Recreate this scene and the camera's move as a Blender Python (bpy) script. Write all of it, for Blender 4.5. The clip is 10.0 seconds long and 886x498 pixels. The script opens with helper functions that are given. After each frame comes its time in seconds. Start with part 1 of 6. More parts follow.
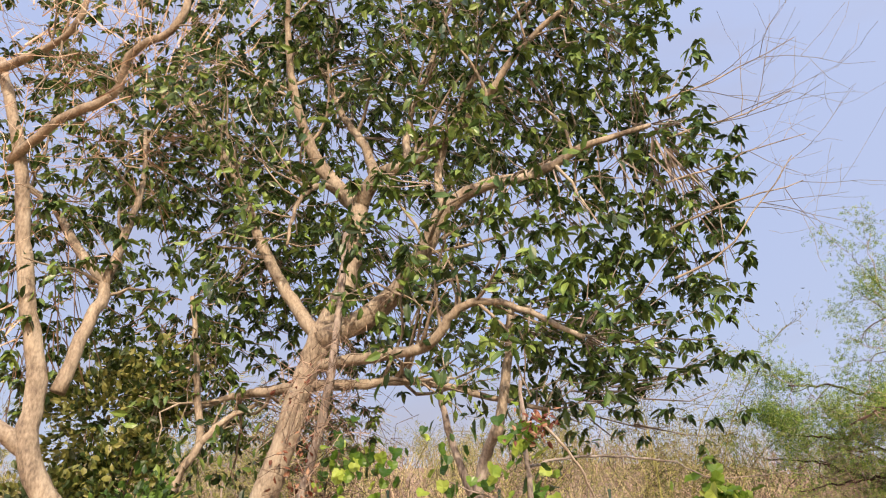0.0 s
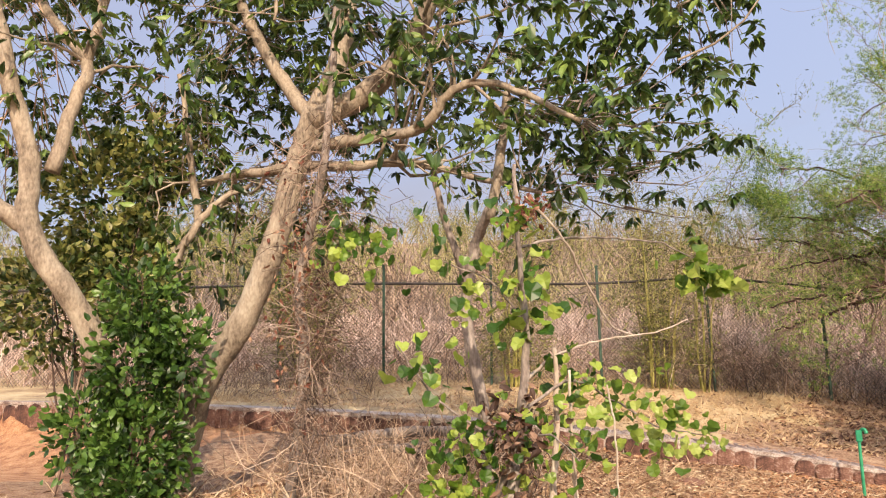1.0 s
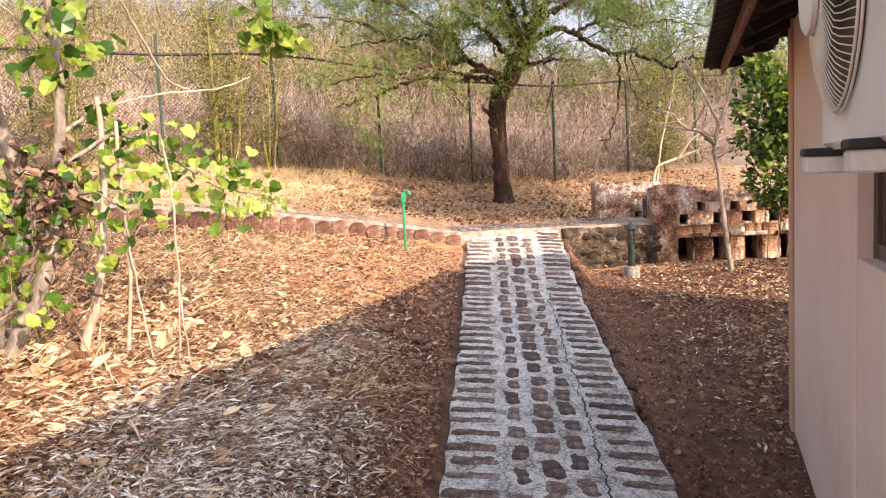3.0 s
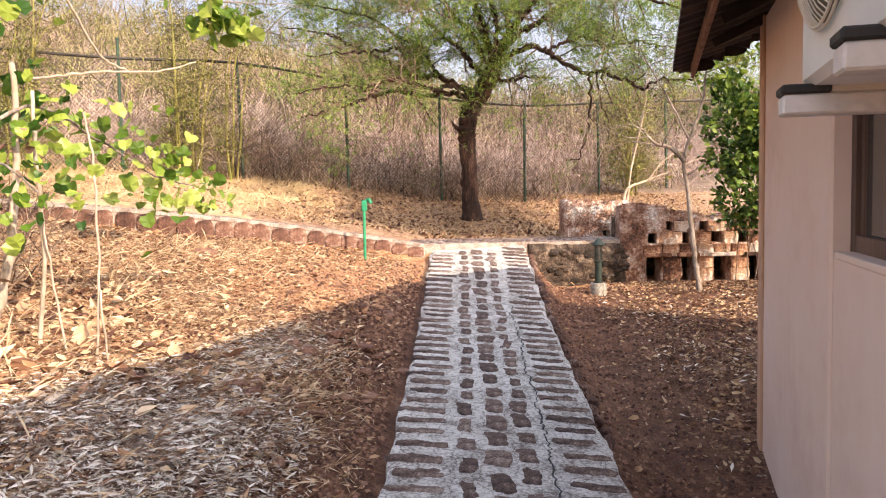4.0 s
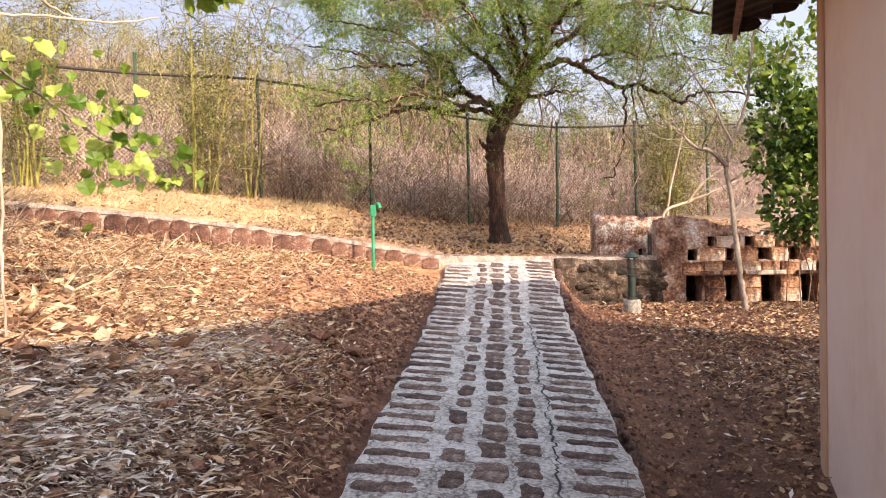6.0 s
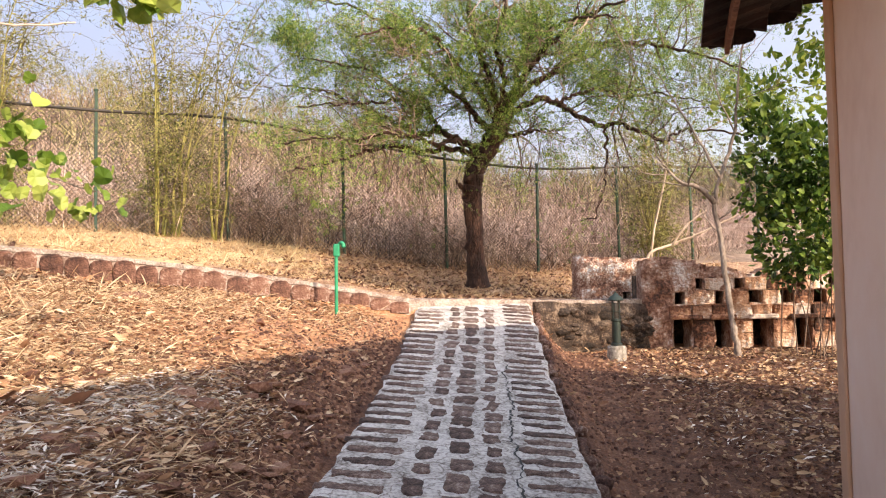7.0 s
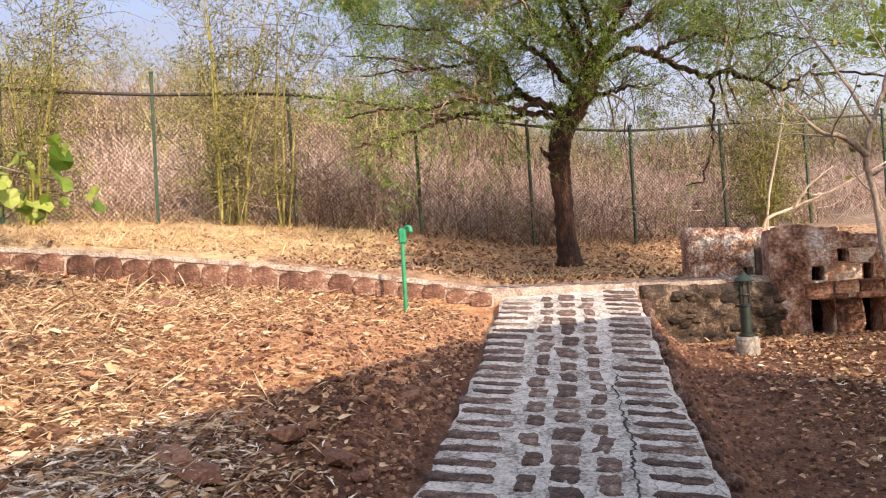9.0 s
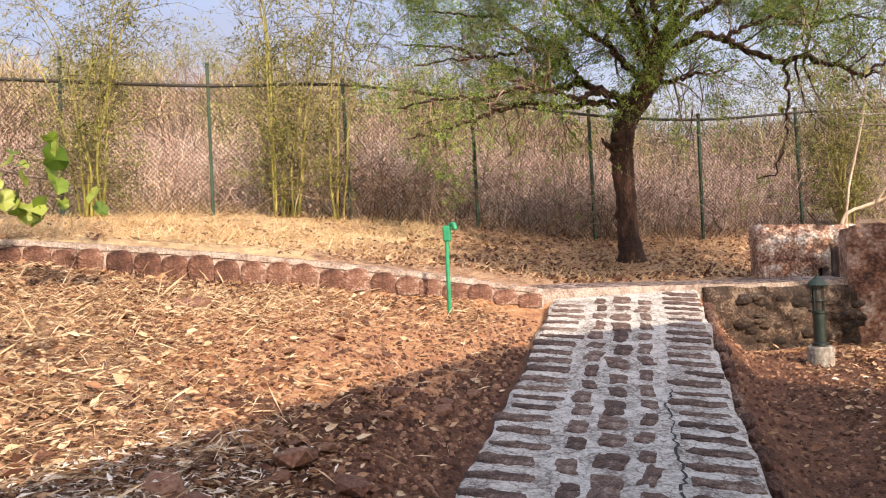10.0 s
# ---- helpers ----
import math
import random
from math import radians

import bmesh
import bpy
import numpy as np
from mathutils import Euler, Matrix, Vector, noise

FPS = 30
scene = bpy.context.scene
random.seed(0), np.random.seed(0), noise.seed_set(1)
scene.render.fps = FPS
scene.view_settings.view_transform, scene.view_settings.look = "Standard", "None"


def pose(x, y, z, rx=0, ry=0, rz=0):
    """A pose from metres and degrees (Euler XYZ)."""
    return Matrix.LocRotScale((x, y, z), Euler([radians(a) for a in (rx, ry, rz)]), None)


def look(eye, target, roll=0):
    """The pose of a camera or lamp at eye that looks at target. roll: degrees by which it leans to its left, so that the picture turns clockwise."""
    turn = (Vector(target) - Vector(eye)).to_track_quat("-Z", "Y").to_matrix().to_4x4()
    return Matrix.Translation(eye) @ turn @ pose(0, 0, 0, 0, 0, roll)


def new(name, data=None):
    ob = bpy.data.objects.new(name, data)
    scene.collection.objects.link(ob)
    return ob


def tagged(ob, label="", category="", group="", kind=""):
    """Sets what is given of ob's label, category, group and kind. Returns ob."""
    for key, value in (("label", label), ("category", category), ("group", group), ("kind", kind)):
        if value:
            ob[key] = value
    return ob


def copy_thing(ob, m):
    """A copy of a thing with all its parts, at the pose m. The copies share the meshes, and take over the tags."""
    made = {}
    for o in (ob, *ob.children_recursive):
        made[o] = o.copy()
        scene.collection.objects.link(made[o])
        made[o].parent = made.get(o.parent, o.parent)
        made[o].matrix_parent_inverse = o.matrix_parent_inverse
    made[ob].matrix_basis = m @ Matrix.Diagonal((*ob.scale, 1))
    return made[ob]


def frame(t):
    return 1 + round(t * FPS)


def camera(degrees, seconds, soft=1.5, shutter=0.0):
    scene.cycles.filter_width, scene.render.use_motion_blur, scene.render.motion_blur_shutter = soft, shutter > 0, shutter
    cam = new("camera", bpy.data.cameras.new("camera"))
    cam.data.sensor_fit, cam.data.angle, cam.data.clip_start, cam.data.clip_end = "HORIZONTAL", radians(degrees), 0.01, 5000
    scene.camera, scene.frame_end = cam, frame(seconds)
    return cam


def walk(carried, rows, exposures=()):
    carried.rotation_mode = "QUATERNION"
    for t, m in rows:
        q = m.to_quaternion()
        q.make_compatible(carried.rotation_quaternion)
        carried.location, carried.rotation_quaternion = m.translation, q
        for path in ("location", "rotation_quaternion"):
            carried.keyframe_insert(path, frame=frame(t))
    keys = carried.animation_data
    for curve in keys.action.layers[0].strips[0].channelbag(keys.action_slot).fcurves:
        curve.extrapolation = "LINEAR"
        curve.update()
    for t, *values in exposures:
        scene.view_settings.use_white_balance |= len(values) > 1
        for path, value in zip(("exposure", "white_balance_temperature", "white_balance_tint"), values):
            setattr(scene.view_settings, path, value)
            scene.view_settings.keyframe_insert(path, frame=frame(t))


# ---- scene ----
cam = camera(58.2, 10.0, soft=1.15)
ROWS = [
    (0, -0.230, 0.954, 1.292, 33.85, 26.36, 1.05),
    (0.5, -0.266, 0.920, 1.377, 32.83, 18.14, 0.41),
    (1, -0.248, 0.989, 1.332, 33.35, 10.56, 0.74),
    (1.5, -0.275, 1.077, 1.268, 30.32, 3.46, 1.82),
    (2, -0.355, 1.177, 1.231, 20.86, -1.53, 2.22),
    (2.5, -0.386, 1.232, 1.199, 10.16, -3.96, 2.52),
    (3, -0.323, 1.336, 1.115, 3.28, -5.45, 2.52),
    (3.2, -0.286, 1.414, 1.085, 1.90, -5.83, 2.53),
    (4.5, -0.165, 1.881, 0.758, 1.88, -1.78, 0.40),
    (5, -0.106, 2.099, 0.668, 2.85, -1.10, 0.58),
    (6.3, 0.086, 2.805, 0.375, 4.41, 0.31, 0.65),
    (6.5, 0.101, 2.952, 0.363, 3.77, 1.17, 0.71),
    (7, 0.155, 3.329, 0.355, 3.12, 2.99, 0.84),
    (7.5, 0.109, 3.685, 0.382, 5.65, 2.86, 2.06),
    (8, 0.071, 4.072, 0.429, 7.01, 2.16, 3.00),
    (8.5, 0.121, 4.433, 0.483, 8.20, 1.58, 2.81),
    (9, 0.083, 4.758, 0.497, 9.44, 1.36, 3.11),
    (9.5, 0.114, 4.986, 0.535, 11.49, 1.05, 3.17),
    (10, 0.193, 5.158, 0.580, 14.16, 0.80, 2.50),
]
walk(cam, [(t, pose(x, y, z, 90 + pitch, roll, yaw)) for t, x, y, z, yaw, pitch, roll in ROWS],
     [(0.0, 0.28, 8000, 17), (2.0, 0.30, 8000, 17), (2.5, 0.60, 8000, 17), (3.2, 0.86, 8000, 17), (5.0, 0.84, 8000, 17), (7.0, 0.70, 8000, 17), (10.0, 0.48, 8000, 17)])

# ---- light: low afternoon sun from behind, pale sky ----
SUN_DIR = Vector((2.5, -2.6, 2.04)).normalized()
sun_data = bpy.data.lights.new("sun", "SUN")
sun_data.energy, sun_data.angle, sun_data.color = 4.1, radians(0.55), (1.0, 0.93, 0.82)
sun = new("sun", sun_data)
sun.matrix_world = look(SUN_DIR * 60, (0, 0, 0))
world = bpy.data.worlds.new("sky")
scene.world = world
world.use_nodes = True
wt = world.node_tree
wt.nodes.clear()
w_out, w_bg = wt.nodes.new("ShaderNodeOutputWorld"), wt.nodes.new("ShaderNodeBackground")
w_sky = wt.nodes.new("ShaderNodeTexSky")
w_sky.sky_type, w_sky.sun_disc = "NISHITA", False
w_sky.sun_elevation, w_sky.sun_rotation = radians(29.5), math.atan2(2.5, -2.6)
w_sky.dust_density, w_sky.air_density, w_sky.ozone_density = 0.3, 1.0, 2.5
w_coord, w_map = wt.nodes.new("ShaderNodeTexCoord"), wt.nodes.new("ShaderNodeMapping")
w_map.inputs["Scale"].default_value = (1.0, 1.0, 3.5)
w_noise, w_ramp = wt.nodes.new("ShaderNodeTexNoise"), wt.nodes.new("ShaderNodeValToRGB")
w_noise.inputs["Scale"].default_value, w_noise.inputs["Detail"].default_value = 2.6, 6
w_ramp.color_ramp.elements[0].position, w_ramp.color_ramp.elements[1].position = 0.45, 0.75
w_mix = wt.nodes.new("ShaderNodeMixRGB")
w_mix.inputs[2].default_value = (1.1, 1.16, 1.5, 1)
w_scale = wt.nodes.new("ShaderNodeMath")
w_scale.operation, w_scale.inputs[1].default_value = "MULTIPLY", 0.55
w_tint = wt.nodes.new("ShaderNodeMixRGB")
w_tint.blend_type, w_tint.inputs[0].default_value = "MULTIPLY", 1.0
wt.links.new(w_coord.outputs["Generated"], w_map.inputs["Vector"])
wt.links.new(w_map.outputs["Vector"], w_noise.inputs["Vector"])
wt.links.new(w_noise.outputs["Fac"], w_ramp.inputs["Fac"])
wt.links.new(w_ramp.outputs["Color"], w_scale.inputs[0])
wt.links.new(w_scale.outputs[0], w_mix.inputs[0])
wt.links.new(w_sky.outputs["Color"], w_tint.inputs[1])
w_sep, w_range, w_dim = wt.nodes.new("ShaderNodeSeparateXYZ"), wt.nodes.new("ShaderNodeMapRange"), wt.nodes.new("ShaderNodeMixRGB")
w_range.inputs["From Min"].default_value, w_range.inputs["From Max"].default_value = 0.0, 0.95
w_range.inputs["To Min"].default_value, w_range.inputs["To Max"].default_value = 0.21, 1.22
w_dim.blend_type, w_dim.inputs[0].default_value = "MULTIPLY", 1.0
wt.links.new(w_coord.outputs["Generated"], w_sep.inputs[0])
wt.links.new(w_sep.outputs["Z"], w_range.inputs["Value"])
wt.links.new(w_tint.outputs["Color"], w_dim.inputs[1])
# the sky is brightest on the sun's side
w_dot, w_side, w_both = wt.nodes.new("ShaderNodeVectorMath"), wt.nodes.new("ShaderNodeMapRange"), wt.nodes.new("ShaderNodeMath")
w_dot.operation, w_dot.inputs[1].default_value = "DOT_PRODUCT", SUN_DIR
w_side.inputs["From Min"].default_value, w_side.inputs["From Max"].default_value = -0.8, 1.0
w_side.inputs["To Min"].default_value, w_side.inputs["To Max"].default_value = 0.60, 2.1
w_both.operation = "MULTIPLY"
w_warm = wt.nodes.new("ShaderNodeMixRGB")
w_warm.inputs[1].default_value, w_warm.inputs[2].default_value = (1.30, 1.10, 1.12, 1), (1.58, 1.16, 0.86, 1)
w_share = wt.nodes.new("ShaderNodeMapRange")
w_share.inputs["From Min"].default_value, w_share.inputs["From Max"].default_value = -0.8, 0.7
wt.links.new(w_dot.outputs["Value"], w_share.inputs["Value"])
wt.links.new(w_share.outputs["Result"], w_warm.inputs[0])
wt.links.new(w_warm.outputs["Color"], w_tint.inputs[2])
wt.links.new(w_coord.outputs["Generated"], w_dot.inputs[0])
wt.links.new(w_dot.outputs["Value"], w_side.inputs["Value"])
wt.links.new(w_range.outputs["Result"], w_both.inputs[0])
wt.links.new(w_side.outputs["Result"], w_both.inputs[1])
wt.links.new(w_both.outputs[0], w_dim.inputs[2])
wt.links.new(w_dim.outputs["Color"], w_mix.inputs[1])
wt.links.new(w_mix.outputs["Color"], w_bg.inputs["Color"])
w_bg.inputs["Strength"].default_value = 0.34
wt.links.new(w_bg.outputs["Background"], w_out.inputs["Surface"])

# ---- materials ----
def material(name, colours, scale=4.0, rough=0.8, bump=0.3, bump_scale=40.0, detail=6, spread=(0.3, 0.7), random=0.0, island=0.0, metal=0.0,
             transmit=0.0, stretch=None, coat=0.0, depth=0.02, fine=0.0, hue=0.0):
    """A surface whose colour wanders between the given colours at two scales, with relief."""
    m = bpy.data.materials.new(name)
    m.use_nodes = True
    nt = m.node_tree
    bsdf = nt.nodes["Principled BSDF"]
    coord = nt.nodes.new("ShaderNodeTexCoord")
    vec = coord.outputs["Object"]
    if stretch:
        mp = nt.nodes.new("ShaderNodeMapping")
        mp.inputs["Scale"].default_value = stretch
        nt.links.new(vec, mp.inputs["Vector"])
        vec = mp.outputs["Vector"]
    n1 = nt.nodes.new("ShaderNodeTexNoise")
    n1.inputs["Scale"].default_value, n1.inputs["Detail"].default_value, n1.inputs["Roughness"].default_value = scale, detail, 0.62
    nt.links.new(vec, n1.inputs["Vector"])
    fac = n1.outputs["Fac"]
    if random or island:
        src = nt.nodes.new("ShaderNodeObjectInfo").outputs["Random"] if random else nt.nodes.new("ShaderNodeNewGeometry").outputs["Random Per Island"]
        amount = random or island
        mr = nt.nodes.new("ShaderNodeMapRange")
        mr.inputs["To Min"].default_value, mr.inputs["To Max"].default_value = -amount / 2, amount / 2
        nt.links.new(src, mr.inputs["Value"])
        add = nt.nodes.new("ShaderNodeMath")
        add.operation = "ADD"
        nt.links.new(fac, add.inputs[0])
        nt.links.new(mr.outputs["Result"], add.inputs[1])
        fac = add.outputs[0]
    if fine:
        nf = nt.nodes.new("ShaderNodeTexNoise")
        nf.inputs["Scale"].default_value, nf.inputs["Detail"].default_value = scale * 9, 4
        nt.links.new(vec, nf.inputs["Vector"])
        mf = nt.nodes.new("ShaderNodeMath")
        mf.operation, mf.inputs[1].default_value, mf.inputs[2].default_value = "MULTIPLY_ADD", fine, -fine / 2
        nt.links.new(nf.outputs["Fac"], mf.inputs[0])
        ad = nt.nodes.new("ShaderNodeMath")
        ad.operation = "ADD"
        nt.links.new(fac, ad.inputs[0])
        nt.links.new(mf.outputs[0], ad.inputs[1])
        fac = ad.outputs[0]
    ramp = nt.nodes.new("ShaderNodeValToRGB")
    els = ramp.color_ramp.elements
    lo, hi = spread
    for i, c in enumerate(colours):
        pos = lo + (hi - lo) * i / max(1, len(colours) - 1)
        e = els[i] if i < 2 else els.new(pos)
        e.position, e.color = pos, (*c, 1)
    nt.links.new(fac, ramp.inputs["Fac"])
    nt.links.new(ramp.outputs["Color"], bsdf.inputs["Base Color"])
    bsdf.inputs["Roughness"].default_value, bsdf.inputs["Metallic"].default_value = rough, metal
    bsdf.inputs["Coat Weight"].default_value = coat
    if bump:
        n2 = nt.nodes.new("ShaderNodeTexNoise")
        n2.inputs["Scale"].default_value, n2.inputs["Detail"].default_value = bump_scale, 5
        nt.links.new(vec, n2.inputs["Vector"])
        b = nt.nodes.new("ShaderNodeBump")
        b.inputs["Strength"].default_value, b.inputs["Distance"].default_value = bump, depth
        nt.links.new(n2.outputs["Fac"], b.inputs["Height"])
        nt.links.new(b.outputs["Normal"], bsdf.inputs["Normal"])
    if transmit:
        tr = nt.nodes.new("ShaderNodeBsdfTranslucent")
        mix = nt.nodes.new("ShaderNodeMixShader")
        mix.inputs[0].default_value = transmit
        nt.links.new(ramp.outputs["Color"], tr.inputs["Color"])
        nt.links.new(bsdf.outputs["BSDF"], mix.inputs[1])
        nt.links.new(tr.outputs["BSDF"], mix.inputs[2])
        nt.links.new(mix.outputs["Shader"], nt.nodes["Material Output"].inputs["Surface"])
    return m


SOIL = material("soil", [(0.20, 0.08, 0.042), (0.39, 0.18, 0.09), (0.54, 0.29, 0.15), (0.60, 0.39, 0.23)], 5.5, 0.95, 1.0, 60, spread=(0.25, 0.75), fine=0.75, depth=0.03)
STRAW_YARD = material("yard_straw", [(0.30, 0.17, 0.10), (0.54, 0.37, 0.23), (0.76, 0.61, 0.42)], 3, 0.85, 0, island=0.8, transmit=0.15)
STRAW = material("straw", [(0.42, 0.27, 0.15), (0.60, 0.43, 0.25), (0.72, 0.57, 0.37)], 3, 0.85, 0, island=0.5, transmit=0.2)
LITTER = material("litter", [(0.10, 0.04, 0.025), (0.31, 0.15, 0.085), (0.50, 0.30, 0.175), (0.61, 0.42, 0.265), (0.71, 0.55, 0.38)], 2.5, 0.7, 0, island=0.65, transmit=0.12, spread=(0.25, 0.8))
LITTER_BROWN = material("brown_litter", [(0.09, 0.04, 0.025), (0.24, 0.12, 0.07), (0.38, 0.22, 0.125), (0.52, 0.36, 0.22)], 2.5, 0.8, 0, island=0.8, transmit=0.1)
LITTER_GREY = material("litter_grey", [(0.19, 0.12, 0.09), (0.50, 0.42, 0.35), (0.82, 0.77, 0.70)], 2.5, 0.8, 0, island=1.0, transmit=0.1)
STONE = material("stone", [(0.035, 0.021, 0.018), (0.095, 0.058, 0.047), (0.18, 0.115, 0.094), (0.34, 0.27, 0.23)], 11, 0.9, 1.0, 70, random=0.22, fine=0.7, spread=(0.28, 0.76), depth=0.02)
MORTAR = material("mortar", [(0.20, 0.17, 0.15), (0.45, 0.425, 0.395), (0.66, 0.635, 0.605)], 5.5, 0.9, 1.0, 70, fine=0.9, spread=(0.28, 0.64), depth=0.02)
cracks = MORTAR.node_tree
c_coord, c_noise, c_add, c_vor, c_ramp, c_mix = (cracks.nodes.new(n) for n in ("ShaderNodeTexCoord", "ShaderNodeTexNoise", "ShaderNodeVectorMath", "ShaderNodeTexVoronoi", "ShaderNodeValToRGB", "ShaderNodeMixRGB"))
c_noise.inputs["Scale"].default_value, c_noise.inputs["Detail"].default_value = 9.0, 4
c_vor.feature, c_vor.inputs["Scale"].default_value = "DISTANCE_TO_EDGE", 5.5
c_add.operation = "MULTIPLY_ADD"
c_add.inputs[1].default_value = (0.16, 0.16, 0.16)
c_ramp.color_ramp.elements[0].color, c_ramp.color_ramp.elements[1].color = (0.34, 0.29, 0.26, 1), (1, 1, 1, 1)
c_ramp.color_ramp.elements[0].position, c_ramp.color_ramp.elements[1].position = 0.004, 0.035
c_mix.blend_type, c_mix.inputs[0].default_value = "MULTIPLY", 0.8
cracks.links.new(c_coord.outputs["Object"], c_noise.inputs["Vector"])
cracks.links.new(c_noise.outputs["Color"], c_add.inputs[0])
cracks.links.new(c_coord.outputs["Object"], c_add.inputs[2])
cracks.links.new(c_add.outputs[0], c_vor.inputs["Vector"])
cracks.links.new(c_vor.outputs["Distance"], c_ramp.inputs["Fac"])
c_base = cracks.nodes["Principled BSDF"].inputs["Base Color"]
cracks.links.new(c_base.links[0].from_socket, c_mix.inputs[1])
cracks.links.new(c_ramp.outputs["Color"], c_mix.inputs[2])
cracks.links.new(c_mix.outputs["Color"], c_base)
LATERITE = material("laterite", [(0.045, 0.022, 0.018), (0.12, 0.055, 0.04), (0.24, 0.125, 0.09), (0.46, 0.37, 0.32)], 5.5, 0.92, 0.9, 50, random=0.22, fine=0.5, spread=(0.28, 0.78), depth=0.02)
LICHEN_WHITE = material("white_lichen_stone", [(0.09, 0.04, 0.03), (0.27, 0.125, 0.08), (0.50, 0.34, 0.26), (0.76, 0.73, 0.70)], 4.0, 0.92, 1.0, 40, fine=0.7, spread=(0.30, 0.68), depth=0.03)
LICHEN = material("lichen_stone", [(0.06, 0.03, 0.023), (0.20, 0.095, 0.062), (0.36, 0.20, 0.14), (0.50, 0.36, 0.29), (0.72, 0.66, 0.62)], 3.0, 0.92, 1.0, 40, fine=0.5, spread=(0.32, 0.68), depth=0.03)
PALE_TOP = material("pale_paving", [(0.20, 0.14, 0.115), (0.38, 0.31, 0.27), (0.54, 0.49, 0.45)], 7, 0.9, 1.0, 50, fine=0.8, depth=0.02)
ROCK = material("red_rock", [(0.10, 0.042, 0.028), (0.22, 0.10, 0.062), (0.34, 0.19, 0.125)], 9, 0.85, 0.6, 40, random=0.3)
BARK_PALE = material("pale_bark", [(0.12, 0.09, 0.065), (0.28, 0.225, 0.165), (0.42, 0.36, 0.275)], 6, 0.85, 0.6, 30, fine=0.5, stretch=(1, 1, 0.45), depth=0.02)
BARK_GREY = material("grey_bark", [(0.10, 0.075, 0.06), (0.24, 0.195, 0.165), (0.42, 0.36, 0.31)], 6, 0.9, 0.7, 40, fine=0.5, stretch=(1, 1, 0.4))
BARK_DARK = material("dark_bark", [(0.012, 0.007, 0.006), (0.04, 0.019, 0.014), (0.13, 0.065, 0.045)], 7, 0.95, 1.0, 34, fine=0.5, stretch=(1, 1, 0.3), depth=0.04)
BARK_WHITE = material("white_bark", [(0.30, 0.22, 0.16), (0.47, 0.38, 0.30), (0.62, 0.54, 0.45)], 8, 0.85, 0.5, 50, stretch=(1, 1, 0.4))
TWIG = material("dry_twig", [(0.07, 0.042, 0.032), (0.19, 0.125, 0.09), (0.40, 0.30, 0.23)], 3, 0.9, 0, island=0.6)
TWIG_PINK = material("dry_thicket_twig", [(0.20, 0.12, 0.09), (0.54, 0.37, 0.30), (0.80, 0.64, 0.55)], 1.2, 0.9, 0, island=0.9)
TWIG_FAR = material("far_scrub_twig", [(0.08, 0.05, 0.035), (0.26, 0.175, 0.125), (0.50, 0.37, 0.28)], 0.8, 0.9, 0, island=0.9)
TWIG_OLIVE = material("olive_twig", [(0.06, 0.055, 0.022), (0.20, 0.18, 0.075), (0.44, 0.38, 0.19)], 1.2, 0.9, 0, island=0.9)
LEAF_DARK = material("dark_glossy_leaf", [(0.015, 0.037, 0.009), (0.052, 0.11, 0.024), (0.18, 0.27, 0.06)], 1.2, 0.36, 0, island=0.45, transmit=0.22)
LEAF_BUSH = material("bush_leaf", [(0.020, 0.055, 0.010), (0.05, 0.12, 0.02), (0.12, 0.22, 0.045)], 2.2, 0.38, 0, island=0.5, transmit=0.25)
LEAF_FRESH = material("fresh_green_leaf", [(0.02, 0.055, 0.010), (0.06, 0.14, 0.022), (0.22, 0.32, 0.06)], 1.6, 0.42, 0, island=0.55, transmit=0.3)
LEAF_PALE = material("pale_lime_leaf", [(0.09, 0.18, 0.022), (0.20, 0.31, 0.042), (0.42, 0.51, 0.12)], 2.5, 0.45, 0, island=0.6, transmit=0.4)
LEAF_OLIVE = material("olive_leaf", [(0.07, 0.09, 0.02), (0.16, 0.18, 0.045), (0.30, 0.28, 0.08)], 2.2, 0.5, 0, island=0.6, transmit=0.3)
LEAF_CREEPER = material("creeper_leaf", [(0.03, 0.055, 0.012), (0.10, 0.135, 0.03), (0.24, 0.24, 0.07)], 2.2, 0.45, 0, island=0.7, transmit=0.25)
LEAF_LIME = material("lime_leaf", [(0.035, 0.10, 0.014), (0.13, 0.25, 0.03), (0.36, 0.47, 0.085)], 2.5, 0.36, 0, island=0.7, transmit=0.4)
LEAF_ACACIA = material("feathery_leaf", [(0.045, 0.115, 0.016), (0.155, 0.30, 0.045), (0.38, 0.49, 0.11)], 1.3, 0.5, 0, island=0.6, transmit=0.4)
LEAF_FAR = material("pale_far_leaf", [(0.10, 0.12, 0.03), (0.24, 0.25, 0.075), (0.44, 0.42, 0.16)], 0.7, 0.6, 0, island=0.7, transmit=0.35)
LEAF_BROWN = material("withered_leaf", [(0.05, 0.025, 0.016), (0.14, 0.07, 0.045), (0.30, 0.18, 0.12)], 3, 0.7, 0, island=0.7, transmit=0.1)
LEAF_RED = material("dry_red_leaf", [(0.14, 0.04, 0.022), (0.29, 0.11, 0.065), (0.40, 0.24, 0.15)], 3, 0.6, 0, island=0.7, transmit=0.2)
CULM = material("bamboo_culm", [(0.10, 0.10, 0.025), (0.25, 0.235, 0.055), (0.44, 0.39, 0.13)], 3, 0.5, 0.1, 20, island=0.5)
GREEN_PAINT = material("green_paint", [(0.0, 0.16, 0.075), (0.005, 0.27, 0.13), (0.02, 0.36, 0.19)], 8, 0.5, 0.15, 40)
POST_PAINT = material("dull_green_paint", [(0.004, 0.016, 0.010), (0.006, 0.04, 0.023), (0.018, 0.08, 0.045)], 5, 0.6, 0.2, 50)
